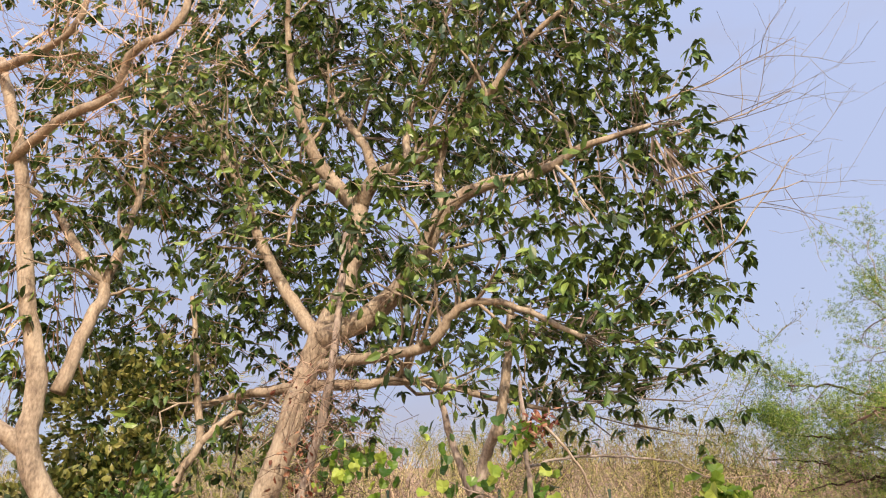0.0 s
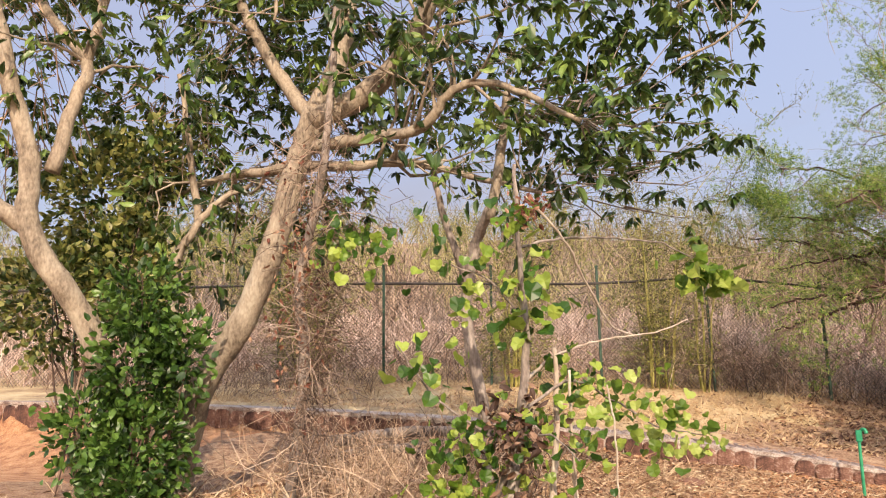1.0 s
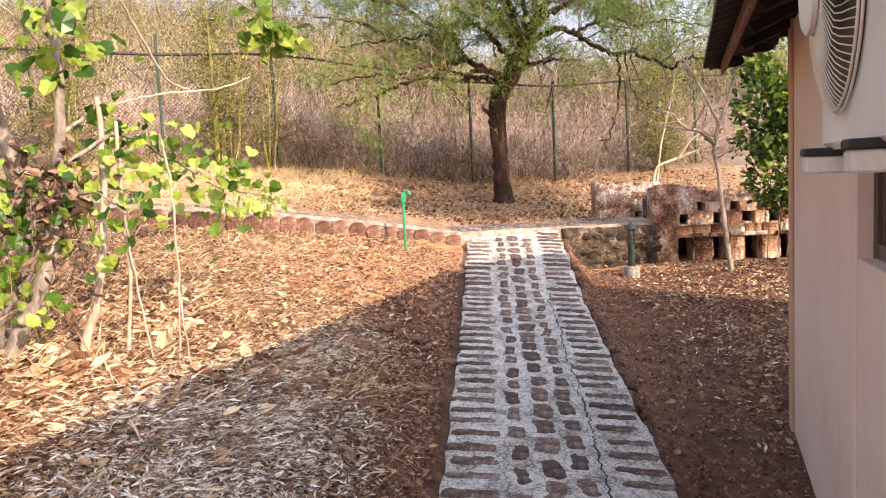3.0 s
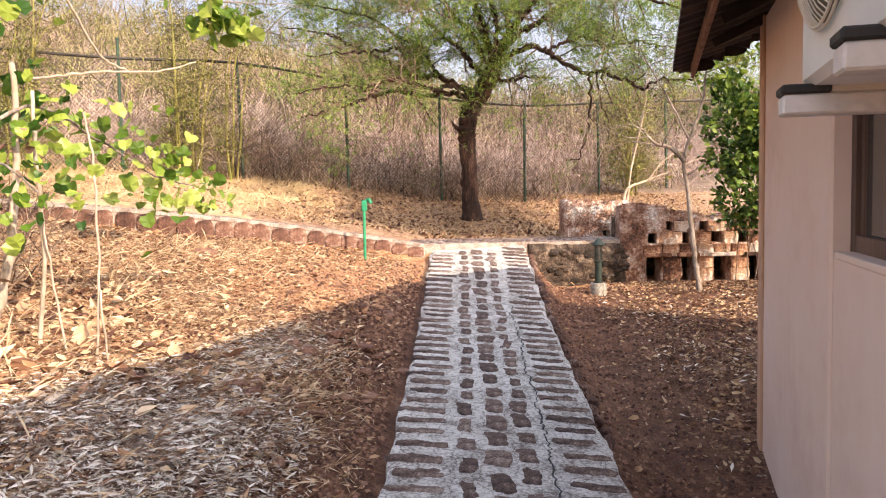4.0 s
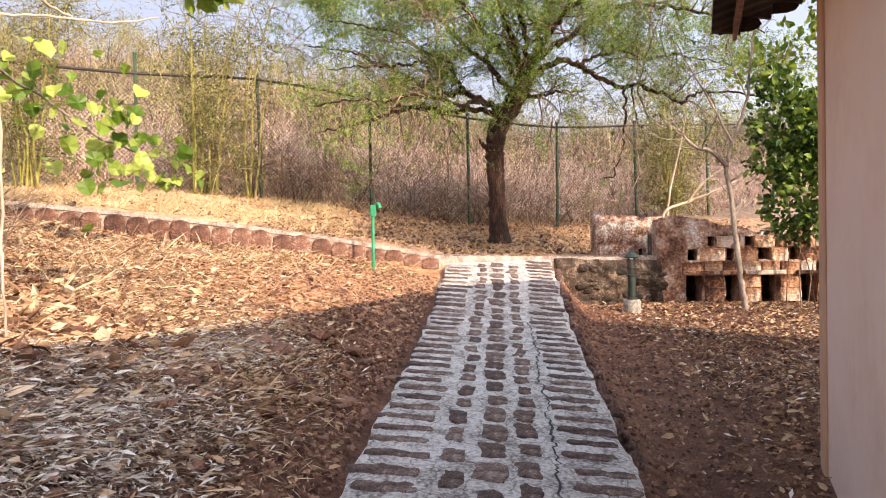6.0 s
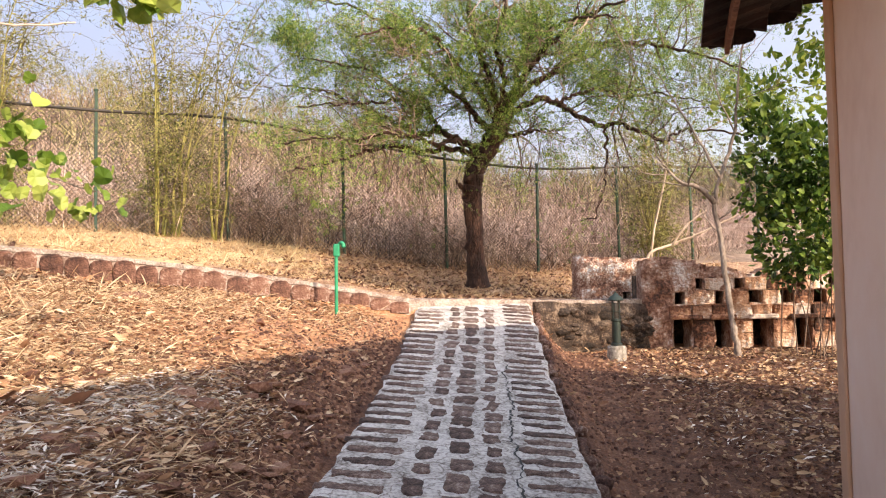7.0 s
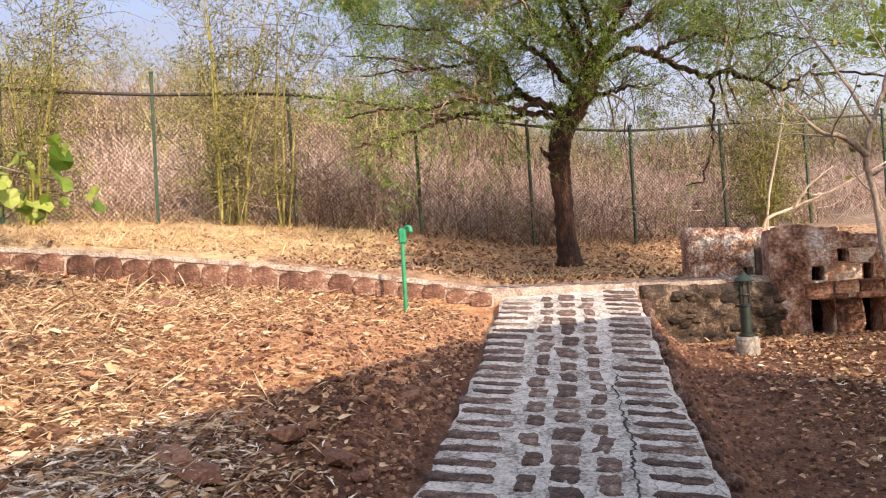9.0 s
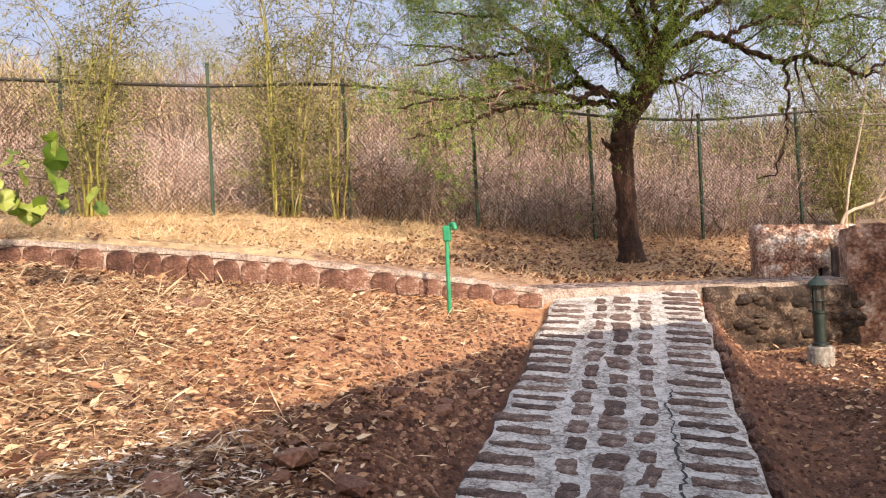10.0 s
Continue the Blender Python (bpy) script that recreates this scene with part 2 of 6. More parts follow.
WIRE = material("dull_wire", [(0.05, 0.045, 0.04), (0.11, 0.10, 0.09)], 5, 0.55, 0, metal=0.4)
RAIL = material("dark_rail", [(0.012, 0.011, 0.010), (0.04, 0.034, 0.03)], 6, 0.6, 0.1, 40)
PLASTER = material("peach_plaster", [(0.70, 0.485, 0.39), (0.79, 0.585, 0.485), (0.82, 0.64, 0.555)], 1.1, 0.85, 0.25, 70, fine=0.25, spread=(0.25, 0.7), depth=0.006)
# plaster colour with the corner's orange bounced light painted in
PLASTER_EDGE = material("bounce_orange_plaster", [(0.52, 0.30, 0.19), (0.62, 0.38, 0.26)], 1.5, 0.85, 0.2, 70, depth=0.006)
WHITE_METAL = material("white_metal", [(0.62, 0.62, 0.62), (0.75, 0.75, 0.75)], 2, 0.4, 0)
GRILLE = material("cream_grille", [(0.62, 0.58, 0.50), (0.74, 0.70, 0.62)], 6, 0.45, 0)
DARK = material("dark_inside", [(0.05, 0.035, 0.02), (0.10, 0.07, 0.04)], 6, 0.7, 0)
RUBBER = material("black_rubber", [(0.012, 0.012, 0.012), (0.03, 0.03, 0.03)], 10, 0.7, 0.2, 60)
CONCRETE = material("painted_concrete", [(0.50, 0.48, 0.46), (0.66, 0.64, 0.62), (0.74, 0.72, 0.70)], 3.5, 0.85, 0.4, 60, fine=0.3, depth=0.006)
# rafter wood with the shade under the roof put into its colour
RAFTER = material("shade_dark_rafter", [(0.012, 0.008, 0.007), (0.03, 0.018, 0.014), (0.06, 0.035, 0.025)], 6, 0.8, 0.3, 60)
WOOD = material("brown_wood", [(0.05, 0.025, 0.018), (0.11, 0.06, 0.045), (0.17, 0.10, 0.075)], 6, 0.6, 0.3, 60, stretch=(1, 1, 0.15))
GLASS = material("window_glass", [(0.05, 0.045, 0.04), (0.07, 0.065, 0.06)], 2, 0.08, 0)
TILE = material("roof_tile", [(0.018, 0.010, 0.008), (0.04, 0.02, 0.015), (0.09, 0.045, 0.032)], 5, 0.85, 0.5, 40, random=0.3)
LAMP_METAL = material("lamp_metal", [(0.005, 0.010, 0.008), (0.009, 0.021, 0.017), (0.022, 0.042, 0.034)], 8, 0.5, 0.2, 50)
GRANITE = material("speckled_concrete", [(0.13, 0.11, 0.095), (0.28, 0.26, 0.23), (0.46, 0.44, 0.41)], 30, 0.9, 0.5, 80)


LITTER_EARTH = material("littered_earth", [(0.14, 0.07, 0.042), (0.29, 0.16, 0.095), (0.43, 0.27, 0.17), (0.56, 0.40, 0.26)], 9, 0.95, 1.0, 70, spread=(0.28, 0.72), fine=0.9, depth=0.03)
# dark red soil, its colour also holding the shade beside the walkway
DARK_SHADE_SOIL = material("dark_red_shade_soil", [(0.055, 0.020, 0.011), (0.115, 0.046, 0.025), (0.18, 0.080, 0.044), (0.28, 0.155, 0.090)], 6, 0.95, 1.0, 60, spread=(0.25, 0.78), fine=0.9, depth=0.03)
KERB_MORTAR = material("kerb_mortar", [(0.20, 0.12, 0.095), (0.42, 0.32, 0.27), (0.64, 0.57, 0.52)], 6, 0.92, 0.9, 50, fine=0.6, depth=0.015)
TWIG_TAN = material("tan_stalk", [(0.24, 0.15, 0.10), (0.42, 0.29, 0.20), (0.58, 0.44, 0.32)], 2, 0.9, 0, island=0.5)
DRY_EARTH = material("dry_grass_earth", [(0.22, 0.135, 0.08), (0.38, 0.26, 0.145), (0.52, 0.39, 0.22), (0.58, 0.46, 0.28)], 1.1, 0.95, 0.7, 30, spread=(0.3, 0.7), fine=0.4, depth=0.04)
SCRUB_EARTH = material("scrub_earth", [(0.13, 0.085, 0.06), (0.23, 0.16, 0.115), (0.34, 0.25, 0.175)], 0.6, 0.95, 0.5, 12, fine=0.5, depth=0.05)
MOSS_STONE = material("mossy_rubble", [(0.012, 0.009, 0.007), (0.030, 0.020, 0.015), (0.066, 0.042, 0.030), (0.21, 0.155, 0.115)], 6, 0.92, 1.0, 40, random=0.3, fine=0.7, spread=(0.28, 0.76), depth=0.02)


# ---- builders ----
def mesh_object(name, verts, faces, mat, parent=None, smooth=False):
    me = bpy.data.meshes.new(name)
    me.from_pydata([tuple(v) for v in verts] if not isinstance(verts, np.ndarray) else verts.tolist(), [], faces)
    me.materials.append(mat)
    if smooth:
        me.polygons.foreach_set("use_smooth", [True] * len(me.polygons))
    me.update()
    ob = new(name, me)
    ob.parent = parent
    return ob


def part(name, bm, mat, parent=None, label="", smooth=False):
    me = bpy.data.meshes.new(name)
    bm.to_mesh(me)
    bm.free()
    me.materials.append(mat)
    if smooth:
        me.polygons.foreach_set("use_smooth", [True] * len(me.polygons))
    ob = new(name, me)
    ob.parent = parent
    return tagged(ob, label)


def empty(name, m=None):
    ob = new(name)
    ob.empty_display_size = 0.1
    if m is not None:
        ob.matrix_basis = m
    return ob


def box(bm, lo, hi, bevel=0.0, m=None):
    r = bmesh.ops.create_cube(bm, size=1.0)
    vs = r["verts"]
    for v in vs:
        v.co = Vector([lo[i] + (v.co[i] + 0.5) * (hi[i] - lo[i]) for i in range(3)])
    if bevel:
        es = list({e for v in vs for e in v.link_edges})
        out = bmesh.ops.bevel(bm, geom=es, offset=bevel, segments=1, affect="EDGES", profile=0.5)
        vs = list({v for f in out["faces"] for v in f.verts} | {v for v in vs if v.is_valid})
    if m is not None:
        bmesh.ops.transform(bm, matrix=m, verts=[v for v in vs if v.is_valid])
    return vs


def lathe(bm, rows, sides=16, m=None):
    """A turned body from (radius, height) rows."""
    rings = []
    for r, z in rows:
        rings.append([bm.verts.new((r * math.cos(2 * math.pi * i / sides), r * math.sin(2 * math.pi * i / sides), z)) for i in range(sides)])
    for a, b in zip(rings, rings[1:]):
        for i in range(sides):
            bm.faces.new((a[i], a[(i + 1) % sides], b[(i + 1) % sides], b[i]))
    bm.faces.new(rings[-1])
    bm.faces.new(list(reversed(rings[0])))
    if m is not None:
        bmesh.ops.transform(bm, matrix=m, verts=[v for ring in rings for v in ring])


def cross(a, b):
    return a[..., [1, 2, 0]] * b[..., [2, 0, 1]] - a[..., [2, 0, 1]] * b[..., [1, 2, 0]]


TUBE_FACES = {}


def tube_faces(n, sides, cap):
    """The quads of a tube of n rings, and its two end faces."""
    if (n, sides, cap) not in TUBE_FACES:
        quads = [(i * sides + j, i * sides + (j + 1) % sides, (i + 1) * sides + (j + 1) % sides, (i + 1) * sides + j) for i in range(n - 1) for j in range(sides)]
        ends = [tuple((n - 1) * sides + j for j in range(sides)), tuple(sides - 1 - j for j in range(sides))] if cap else []
        TUBE_FACES[(n, sides, cap)] = (np.array(quads, np.int64), np.array(ends, np.int64))
    return TUBE_FACES[(n, sides, cap)]


class Buf:
    """Gathers tubes and leaves into one mesh."""

    def __init__(self):
        self.v, self.f, self.n = [], [], 0

    def add(self, v, f):
        self.v.append(np.asarray(v, float))
        for size in sorted({len(face) for face in f}):
            self.f.append(np.array([face for face in f if len(face) == size], np.int64) + self.n)
        self.n += len(v)

    def tubes(self, pts, radii, sides=3, cap=False):
        """Many tubes at once: pts is tubes x points x 3."""
        pts, radii = np.asarray(pts, float), np.asarray(radii, float)
        m, n = pts.shape[:2]
        tang = np.empty_like(pts)
        tang[:, 0], tang[:, -1] = pts[:, 1] - pts[:, 0], pts[:, -1] - pts[:, -2]
        if n > 2:
            tang[:, 1:-1] = (pts[:, 2:] - pts[:, :-2]) / 2
        tang /= np.sqrt((tang * tang).sum(-1, keepdims=True)) + 1e-9
        steep = (np.abs(tang[:, :1, 2:3]) > 0.7)
        ref = np.where(steep, np.array((0.31, 0.95, 0.08)), np.array((0.05, 0.1, 1.0)))
        a = cross(tang, np.broadcast_to(ref, tang.shape))
        a /= np.sqrt((a * a).sum(-1, keepdims=True)) + 1e-9
        b = cross(tang, a)
        ang = 2 * np.pi * np.arange(sides) / sides
        ring = pts[:, :, None, :] + radii[:, :, None, None] * (np.cos(ang)[:, None] * a[:, :, None, :] + np.sin(ang)[:, None] * b[:, :, None, :])
        self.v.append(ring.reshape(-1, 3))
        start = self.n + np.arange(m)[:, None, None] * (n * sides)
        for face in tube_faces(n, sides, cap):
            if len(face):
                self.f.append((face[None] + start).reshape(-1, face.shape[1]))
        self.n += m * n * sides

    def tube(self, pts, radii, sides=5, cap=True):
        self.tubes(np.asarray(pts, float)[None], np.asarray(radii, float)[None], sides, cap)

    def make(self, name, mat, parent=None, smooth=False):
        v = np.concatenate(self.v)
        loops = np.concatenate([q.ravel() for q in self.f]).astype(np.int32)
        sizes = np.concatenate([np.full(len(q), q.shape[1]) for q in self.f])
        me = bpy.data.meshes.new(name)
        me.vertices.add(len(v))
        me.vertices.foreach_set("co", v.astype(np.float32).ravel())
        me.loops.add(len(loops))
        me.loops.foreach_set("vertex_index", loops)
        me.polygons.add(len(sizes))
        me.polygons.foreach_set("loop_start", (np.cumsum(sizes) - sizes).astype(np.int32))
        me.polygons.foreach_set("use_smooth", np.full(len(sizes), smooth))
        me.update(calc_edges=True)
        me.materials.append(mat)
        ob = new(name, me)
        ob.parent = parent
        return ob


def spline(pts, radii, per=4, wobble=0.0, rng=None):
    """A rounded line through the given points, with its radii."""
    P = np.asarray(pts, float)
    R = np.asarray(radii, float)
    ext = np.vstack([2 * P[0] - P[1], P, 2 * P[-1] - P[-2]])
    out, rad = [], []
    for i in range(len(P) - 1):
        p0, p1, p2, p3 = ext[i], ext[i + 1], ext[i + 2], ext[i + 3]
        for k in range(per):
            t = k / per
            out.append(0.5 * (2 * p1 + (p2 - p0) * t + (2 * p0 - 5 * p1 + 4 * p2 - p3) * t * t + (3 * p1 - p0 - 3 * p2 + p3) * t ** 3))
            rad.append(R[i] + (R[i + 1] - R[i]) * t)
    out.append(P[-1])
    rad.append(R[-1])
    out, rad = np.array(out), np.array(rad)
    if wobble and rng is not None:
        out[1:-1] += rng.normal(0, wobble, (len(out) - 2, 3))
        rad = rad * (1 + rng.normal(0, 0.04, len(rad)))
    return out, rad


LEAF_SHAPE = (np.array([(0, 0, 0), (0.28, 0.3, 0.06), (0, 0.35, 0), (-0.28, 0.3, 0.06), (0.22, 0.7, 0.02), (0, 0.75, -0.05), (-0.22, 0.7, 0.02), (0, 1.0, -0.16)]),
              [(0, 1, 2), (0, 2, 3), (1, 4, 5, 2), (2, 5, 6, 3), (4, 7, 5), (5, 7, 6)])
SLIM_SHAPE = (np.array([(0, 0, 0), (0.12, 0.45, 0.03), (0, 1.0, -0.08), (-0.12, 0.45, 0.03)]), [(0, 1, 2, 3)])
BLADE_SHAPE = (np.array([(-0.02, 0, 0), (0.02, 0, 0), (0.015, 0.55, 0.05), (0, 1.0, 0.0), (-0.015, 0.55, 0.05)]), [(0, 1, 2, 3, 4)])
HEART_SHAPE = (np.array([(0, 0.05, 0), (0.25, -0.04, 0.05), (0.5, 0.15, 0.12), (0.47, 0.42, 0.02), (0.38, 0.68, 0.06), (0.03, 0.88, -0.16), (-0.36, 0.7, 0.03), (-0.45, 0.42, 0.0), (-0.5, 0.17, 0.1), (-0.25, -0.05, 0.04), (0, 0.45, -0.09)]),
               [(10, 0, 1), (10, 1, 2), (10, 2, 3), (10, 3, 4), (10, 4, 5), (10, 5, 6), (10, 6, 7), (10, 7, 8), (10, 8, 9), (10, 9, 0)])
FEATHER_V, FEATHER_F = [], []
for i in range(12):
    side, y = (1 if i % 2 else -1), 0.12 + 0.07 * i
    k = len(FEATHER_V)
    l = 0.30 * (1 - 0.5 * abs(y - 0.45))
    FEATHER_V += [(0.01 * side, y, 0), (side * l * 0.5, y + 0.2 * l + 0.036, 0.02), (side * l, y + 0.42 * l, -0.03), (side * l * 0.5, y + 0.2 * l - 0.036, 0.01)]
    FEATHER_F.append((k, k + 1, k + 2, k + 3))
FEATHER_SHAPE = (np.array(FEATHER_V), FEATHER_F)
TUFT_SHAPE = (np.array(FEATHER_V) * (1.5, 1.0, 1.0) + np.array([(0, dy, 0) for i in range(12) for dy in (0, 0.045, 0, -0.045)]), FEATHER_F[::3] + FEATHER_F[1::6])
SPRAY_SHAPE = (np.array(FEATHER_V) * (1.9, 1.0, 1.0), FEATHER_F[::2])
CURL_SHAPE = (np.array([(-0.16, 0, 0.05), (0.16, 0, 0.07), (0.25, 0.45, 0.16), (0, 0.5, 0.0), (-0.25, 0.45, 0.13), (0.05, 1.0, 0.14)]), [(0, 1, 3), (1, 2, 3), (0, 3, 4), (3, 2, 5), (4, 3, 5)])


def leaves(buf, at, way, size, shape, rng, roll=3.14, aspect=1.0):
    """Leaves of one shape at the given places, each along its own way with a random twist."""
    at, way = np.asarray(at, float), np.asarray(way, float)
    n = len(at)
    if not n:
        return
    y = way / (np.linalg.norm(way, axis=1)[:, None] + 1e-9)
    ref = np.tile((0.0, 0.0, 1.0), (n, 1)) + rng.normal(0, 0.15, (n, 3))
    x = np.cross(y, ref)
    x /= np.linalg.norm(x, axis=1)[:, None] + 1e-9
    z = np.cross(x, y)
    t = rng.uniform(-roll, roll, n)[:, None]
    x, z = x * np.cos(t) + z * np.sin(t), z * np.cos(t) - x * np.sin(t)
    sv, sf = shape
    s = np.asarray(size, float).reshape(-1, 1, 1)
    v = at[:, None, :] + s * (sv[None, :, 0:1] * aspect * x[:, None, :] + sv[None, :, 1:2] * y[:, None, :] + sv[None, :, 2:3] * z[:, None, :])
    k = len(sv)
    buf.v.append(v.reshape(-1, 3))
    start = buf.n + np.arange(n)[:, None, None] * k
    for count in sorted({len(f) for f in sf}):
        face = np.array([f for f in sf if len(f) == count], np.int64)
        buf.f.append((face[None] + start).reshape(-1, count))
    buf.n += n * k


def grow(buf, tips, p, d, length, r, level, rng, cfg):
    """A wandering branch with side branches; its last twigs are noted in tips."""
    segs = 5 if level > 1 else 4
    pts, q, w = [np.array(p, float)], np.array(p, float), np.array(d, float)
    for i in range(segs):
        w = w + rng.normal(0, cfg["wander"], 3) + np.array((0, 0, cfg["lift"]))
        w /= np.linalg.norm(w)
        q = q + w * length / segs
        pts.append(q)
    radii = np.linspace(r, max(r * 0.35, 0.0015), segs + 1)
    buf.tube(pts, radii, 6 if r > 0.03 else (4 if r > 0.008 else 3), cap=False)
    if level == 0:
        tips.append((pts, w))
        return
    if level == 1:
        tips.append((pts, w))
    for k in range(cfg["kids"]):
        f = rng.uniform(0.25, 1.0)
        i = min(int(f * segs), segs - 1)
        base = pts[i] + (pts[i + 1] - pts[i]) * (f * segs - i)
        side = rng.normal(0, 1, 3)
        side -= side @ w * w
        side /= np.linalg.norm(side) + 1e-9
        side[2] *= cfg.get("flat", 1.0)
        dd = w * rng.uniform(0.35, 0.9) + side * rng.uniform(0.5, 1.1)
        grow(buf, tips, base, dd / np.linalg.norm(dd), length * rng.uniform(0.45, 0.75), radii[i] * 0.55, level - 1, rng, cfg)


def tip_leaves(buf, tips, per, size, shape, rng, spread=0.06, droop=0.4, aspect=1.0, keep=None):
    at, way = [], []
    for pts, w in tips:
        for k in range(per):
            f = rng.uniform(0.25, 1.0) * (len(pts) - 1)
            i = min(int(f), len(pts) - 2)
            p = pts[i] + (pts[i + 1] - pts[i]) * (f - i) + rng.normal(0, spread, 3)
            if keep is not None and not keep(p):
                continue
            d = w * 0.5 + rng.normal(0, 0.7, 3) + np.array((0, 0, -droop))
            at.append(p)
            way.append(d)
    if at:
        leaves(buf, at, way, size * rng.uniform(0.6, 1.25, len(at)), shape, rng, aspect=aspect)


# ---- the lie of the land ----
def smooth_step(a, b, x):
    t = min(1.0, max(0.0, (x - a) / (b - a)))
    return t * t * (3 - 2 * t)


PROF_Y, PROF_Z = [-5, 3, 9, 10.5, 12.2, 13.4, 14.5], [-1.25, -0.93, -0.45, -0.29, 0.02, 0.22, 0.3]


def ramp_z(y):
    return float(np.interp(y, PROF_Y, PROF_Z))


def walk_z(x, y):
    return ramp_z(y) - 0.08 * x


def yard_z(x, y):
    """The sloping yard below the terrace, on both sides of the walkway."""
    if x < -0.6:
        d = max(0.0, -x - 0.72)
        near = (1.18 - 0.36 * smooth_step(5.2, 7.6, y)) * (1 - math.exp(-d / 1.5))
        far = 1.6 * (1 - math.exp(-d / 7.0))
        k = smooth_step(9.8, 11.8, y)
        return ramp_z(y) - 0.03 + near * (1 - k) + far * k + 0.015 * d + 0.07 * max(0.0, d - 3.2) * smooth_step(6.5, 9.0, y)
    if x < 0.66:
        return walk_z(x, y) - 0.12
    low = -0.75 + 0.09 * (min(y, 12.9) - 9.7) - 0.02 * max(0, x - 2)
    k = smooth_step(0.66, 1.15, x)
    return (walk_z(0.7, y) - 0.10) * (1 - k) + low * k


def kerb_y(x):
    if x < -0.72:
        return 12.68 + 0.37 * (x + 0.72)
    if x < 2.3:
        return 12.68 + 0.55 * (x + 0.72)
    return 14.34 + 0.05 * (x - 2.3)


def kerb_z(x):
    if x < -0.72:
        return 0.25 + 1.25 * (1 - math.exp((x + 0.72) * 0.17))
    return 0.25 - 0.06 * smooth_step(-0.72, 2.0, x)


def hill(x):
    """How steeply the far slope rises: more towards -x."""
    return 0.15 + 0.095 * smooth_step(4.0, -30.0, x) if x < 4 else 0.15



def terrace_z(x, y):
    d = max(0.0, y - kerb_y(x))
    k = smooth_step(-5.0, -1.0, x)
    low, high = 0.0105 * max(0.0, min(d, 9) - 0.6) ** 2, 0.0245 * max(0.0, min(d, 9) - 3.5) ** 2
    rise = low * (1 - k) + high * k + hill(x) * max(0.0, min(d, 70) - 9)
    rise += 0.04 * max(0.0, min(d, 160) - 70) - 0.02 * max(0.0, d - 160)
    return kerb_z(max(-30, min(x, 40))) + rise


def bumps(x, y):
    return 0.025 * noise.noise((x * 1.3, y * 1.3, 0)) + 0.012 * noise.noise((x * 5, y * 5, 3))


def land_z(x, y):
    d = y - kerb_y(x)
    if d < (0.05 if x < 2.35 else 1.2):
        z = yard_z(x, max(y, -6))
        if -0.9 < x < 0.9:
            return z + bumps(x, y) * 0.4
        return z + bumps(x, y)
    if d < 1.5:
        return terrace_z(x, y) - 0.05
    return terrace_z(x, y) + bumps(x, y) * 1.6


def steps_between(stops):
    out = []
    for (a, b, s) in stops:
        out.extend(np.arange(a, b - 1e-6, s).tolist())
    out.append(stops[-1][1])
    return out


gx = steps_between([(-420, -60, 30), (-60, -20, 4), (-20, -9, 0.6), (-9, 5, 0.14), (5, 20, 0.8), (20, 60, 4), (60, 420, 30)])
gy = steps_between([(-300, -30, 30), (-30, -2, 3), (-2, 3, 0.5), (3, 16, 0.14), (16, 26, 0.35), (26, 60, 2.5), (60, 420, 24)])
gv = [(x, y, land_z(x, y)) for y in gy for x in gx]
nx = len(gx)
GX, GY, GZ = np.array(gx), np.array(gy), np.array([v[2] for v in gv]).reshape(len(gy), nx)


def ground_at(x, y):
    """Heights of the ground's sheet at many places."""
    i, j = np.clip(np.searchsorted(GX, x) - 1, 0, nx - 2), np.clip(np.searchsorted(GY, y) - 1, 0, len(GY) - 2)
    u, w = (x - GX[i]) / (GX[i + 1] - GX[i]), (y - GY[j]) / (GY[j + 1] - GY[j])
    return (GZ[j, i] * (1 - u) + GZ[j, i + 1] * u) * (1 - w) + (GZ[j + 1, i] * (1 - u) + GZ[j + 1, i + 1] * u) * w


gf = [(j * nx + i, j * nx + i + 1, (j + 1) * nx + i + 1, (j + 1) * nx + i) for j in range(len(gy) - 1) for i in range(nx - 1)]
ground = tagged(mesh_object("ground", gv, gf, SOIL, smooth=True), "red-brown sloping earth yard with dry leaf litter", "ground", kind="structure")
ground.data.materials.append(DRY_EARTH)
ground.data.materials.append(SCRUB_EARTH)
ground.data.materials.append(LITTER_EARTH)
ground.data.materials.append(DARK_SHADE_SOIL)
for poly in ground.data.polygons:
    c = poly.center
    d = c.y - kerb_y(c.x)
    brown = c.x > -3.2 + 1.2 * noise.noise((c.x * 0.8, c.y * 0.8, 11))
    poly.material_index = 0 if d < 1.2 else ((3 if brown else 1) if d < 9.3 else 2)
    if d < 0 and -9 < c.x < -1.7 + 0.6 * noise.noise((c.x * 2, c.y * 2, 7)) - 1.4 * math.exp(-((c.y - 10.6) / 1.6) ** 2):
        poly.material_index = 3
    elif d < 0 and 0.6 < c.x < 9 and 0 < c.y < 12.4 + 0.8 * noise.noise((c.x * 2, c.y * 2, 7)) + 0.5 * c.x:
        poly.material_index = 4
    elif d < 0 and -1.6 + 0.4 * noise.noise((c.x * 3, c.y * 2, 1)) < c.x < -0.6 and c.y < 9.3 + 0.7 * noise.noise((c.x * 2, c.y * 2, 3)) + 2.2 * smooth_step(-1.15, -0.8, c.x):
        # the shade along the walkway's edge is put into the soil colour
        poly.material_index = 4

# ---- walkway ----
rng = np.random.default_rng(7)


def path_end(x):
    return kerb_y(x) - 0.02


walkway = tagged(empty("walkway"), "stone walkway set in pale grey mortar, ramping up", "path", kind="structure")
wy = np.arange(3.0, 14.2, 0.045)
wx = np.linspace(-0.655, 0.69, 41)
wv, wf = [], []
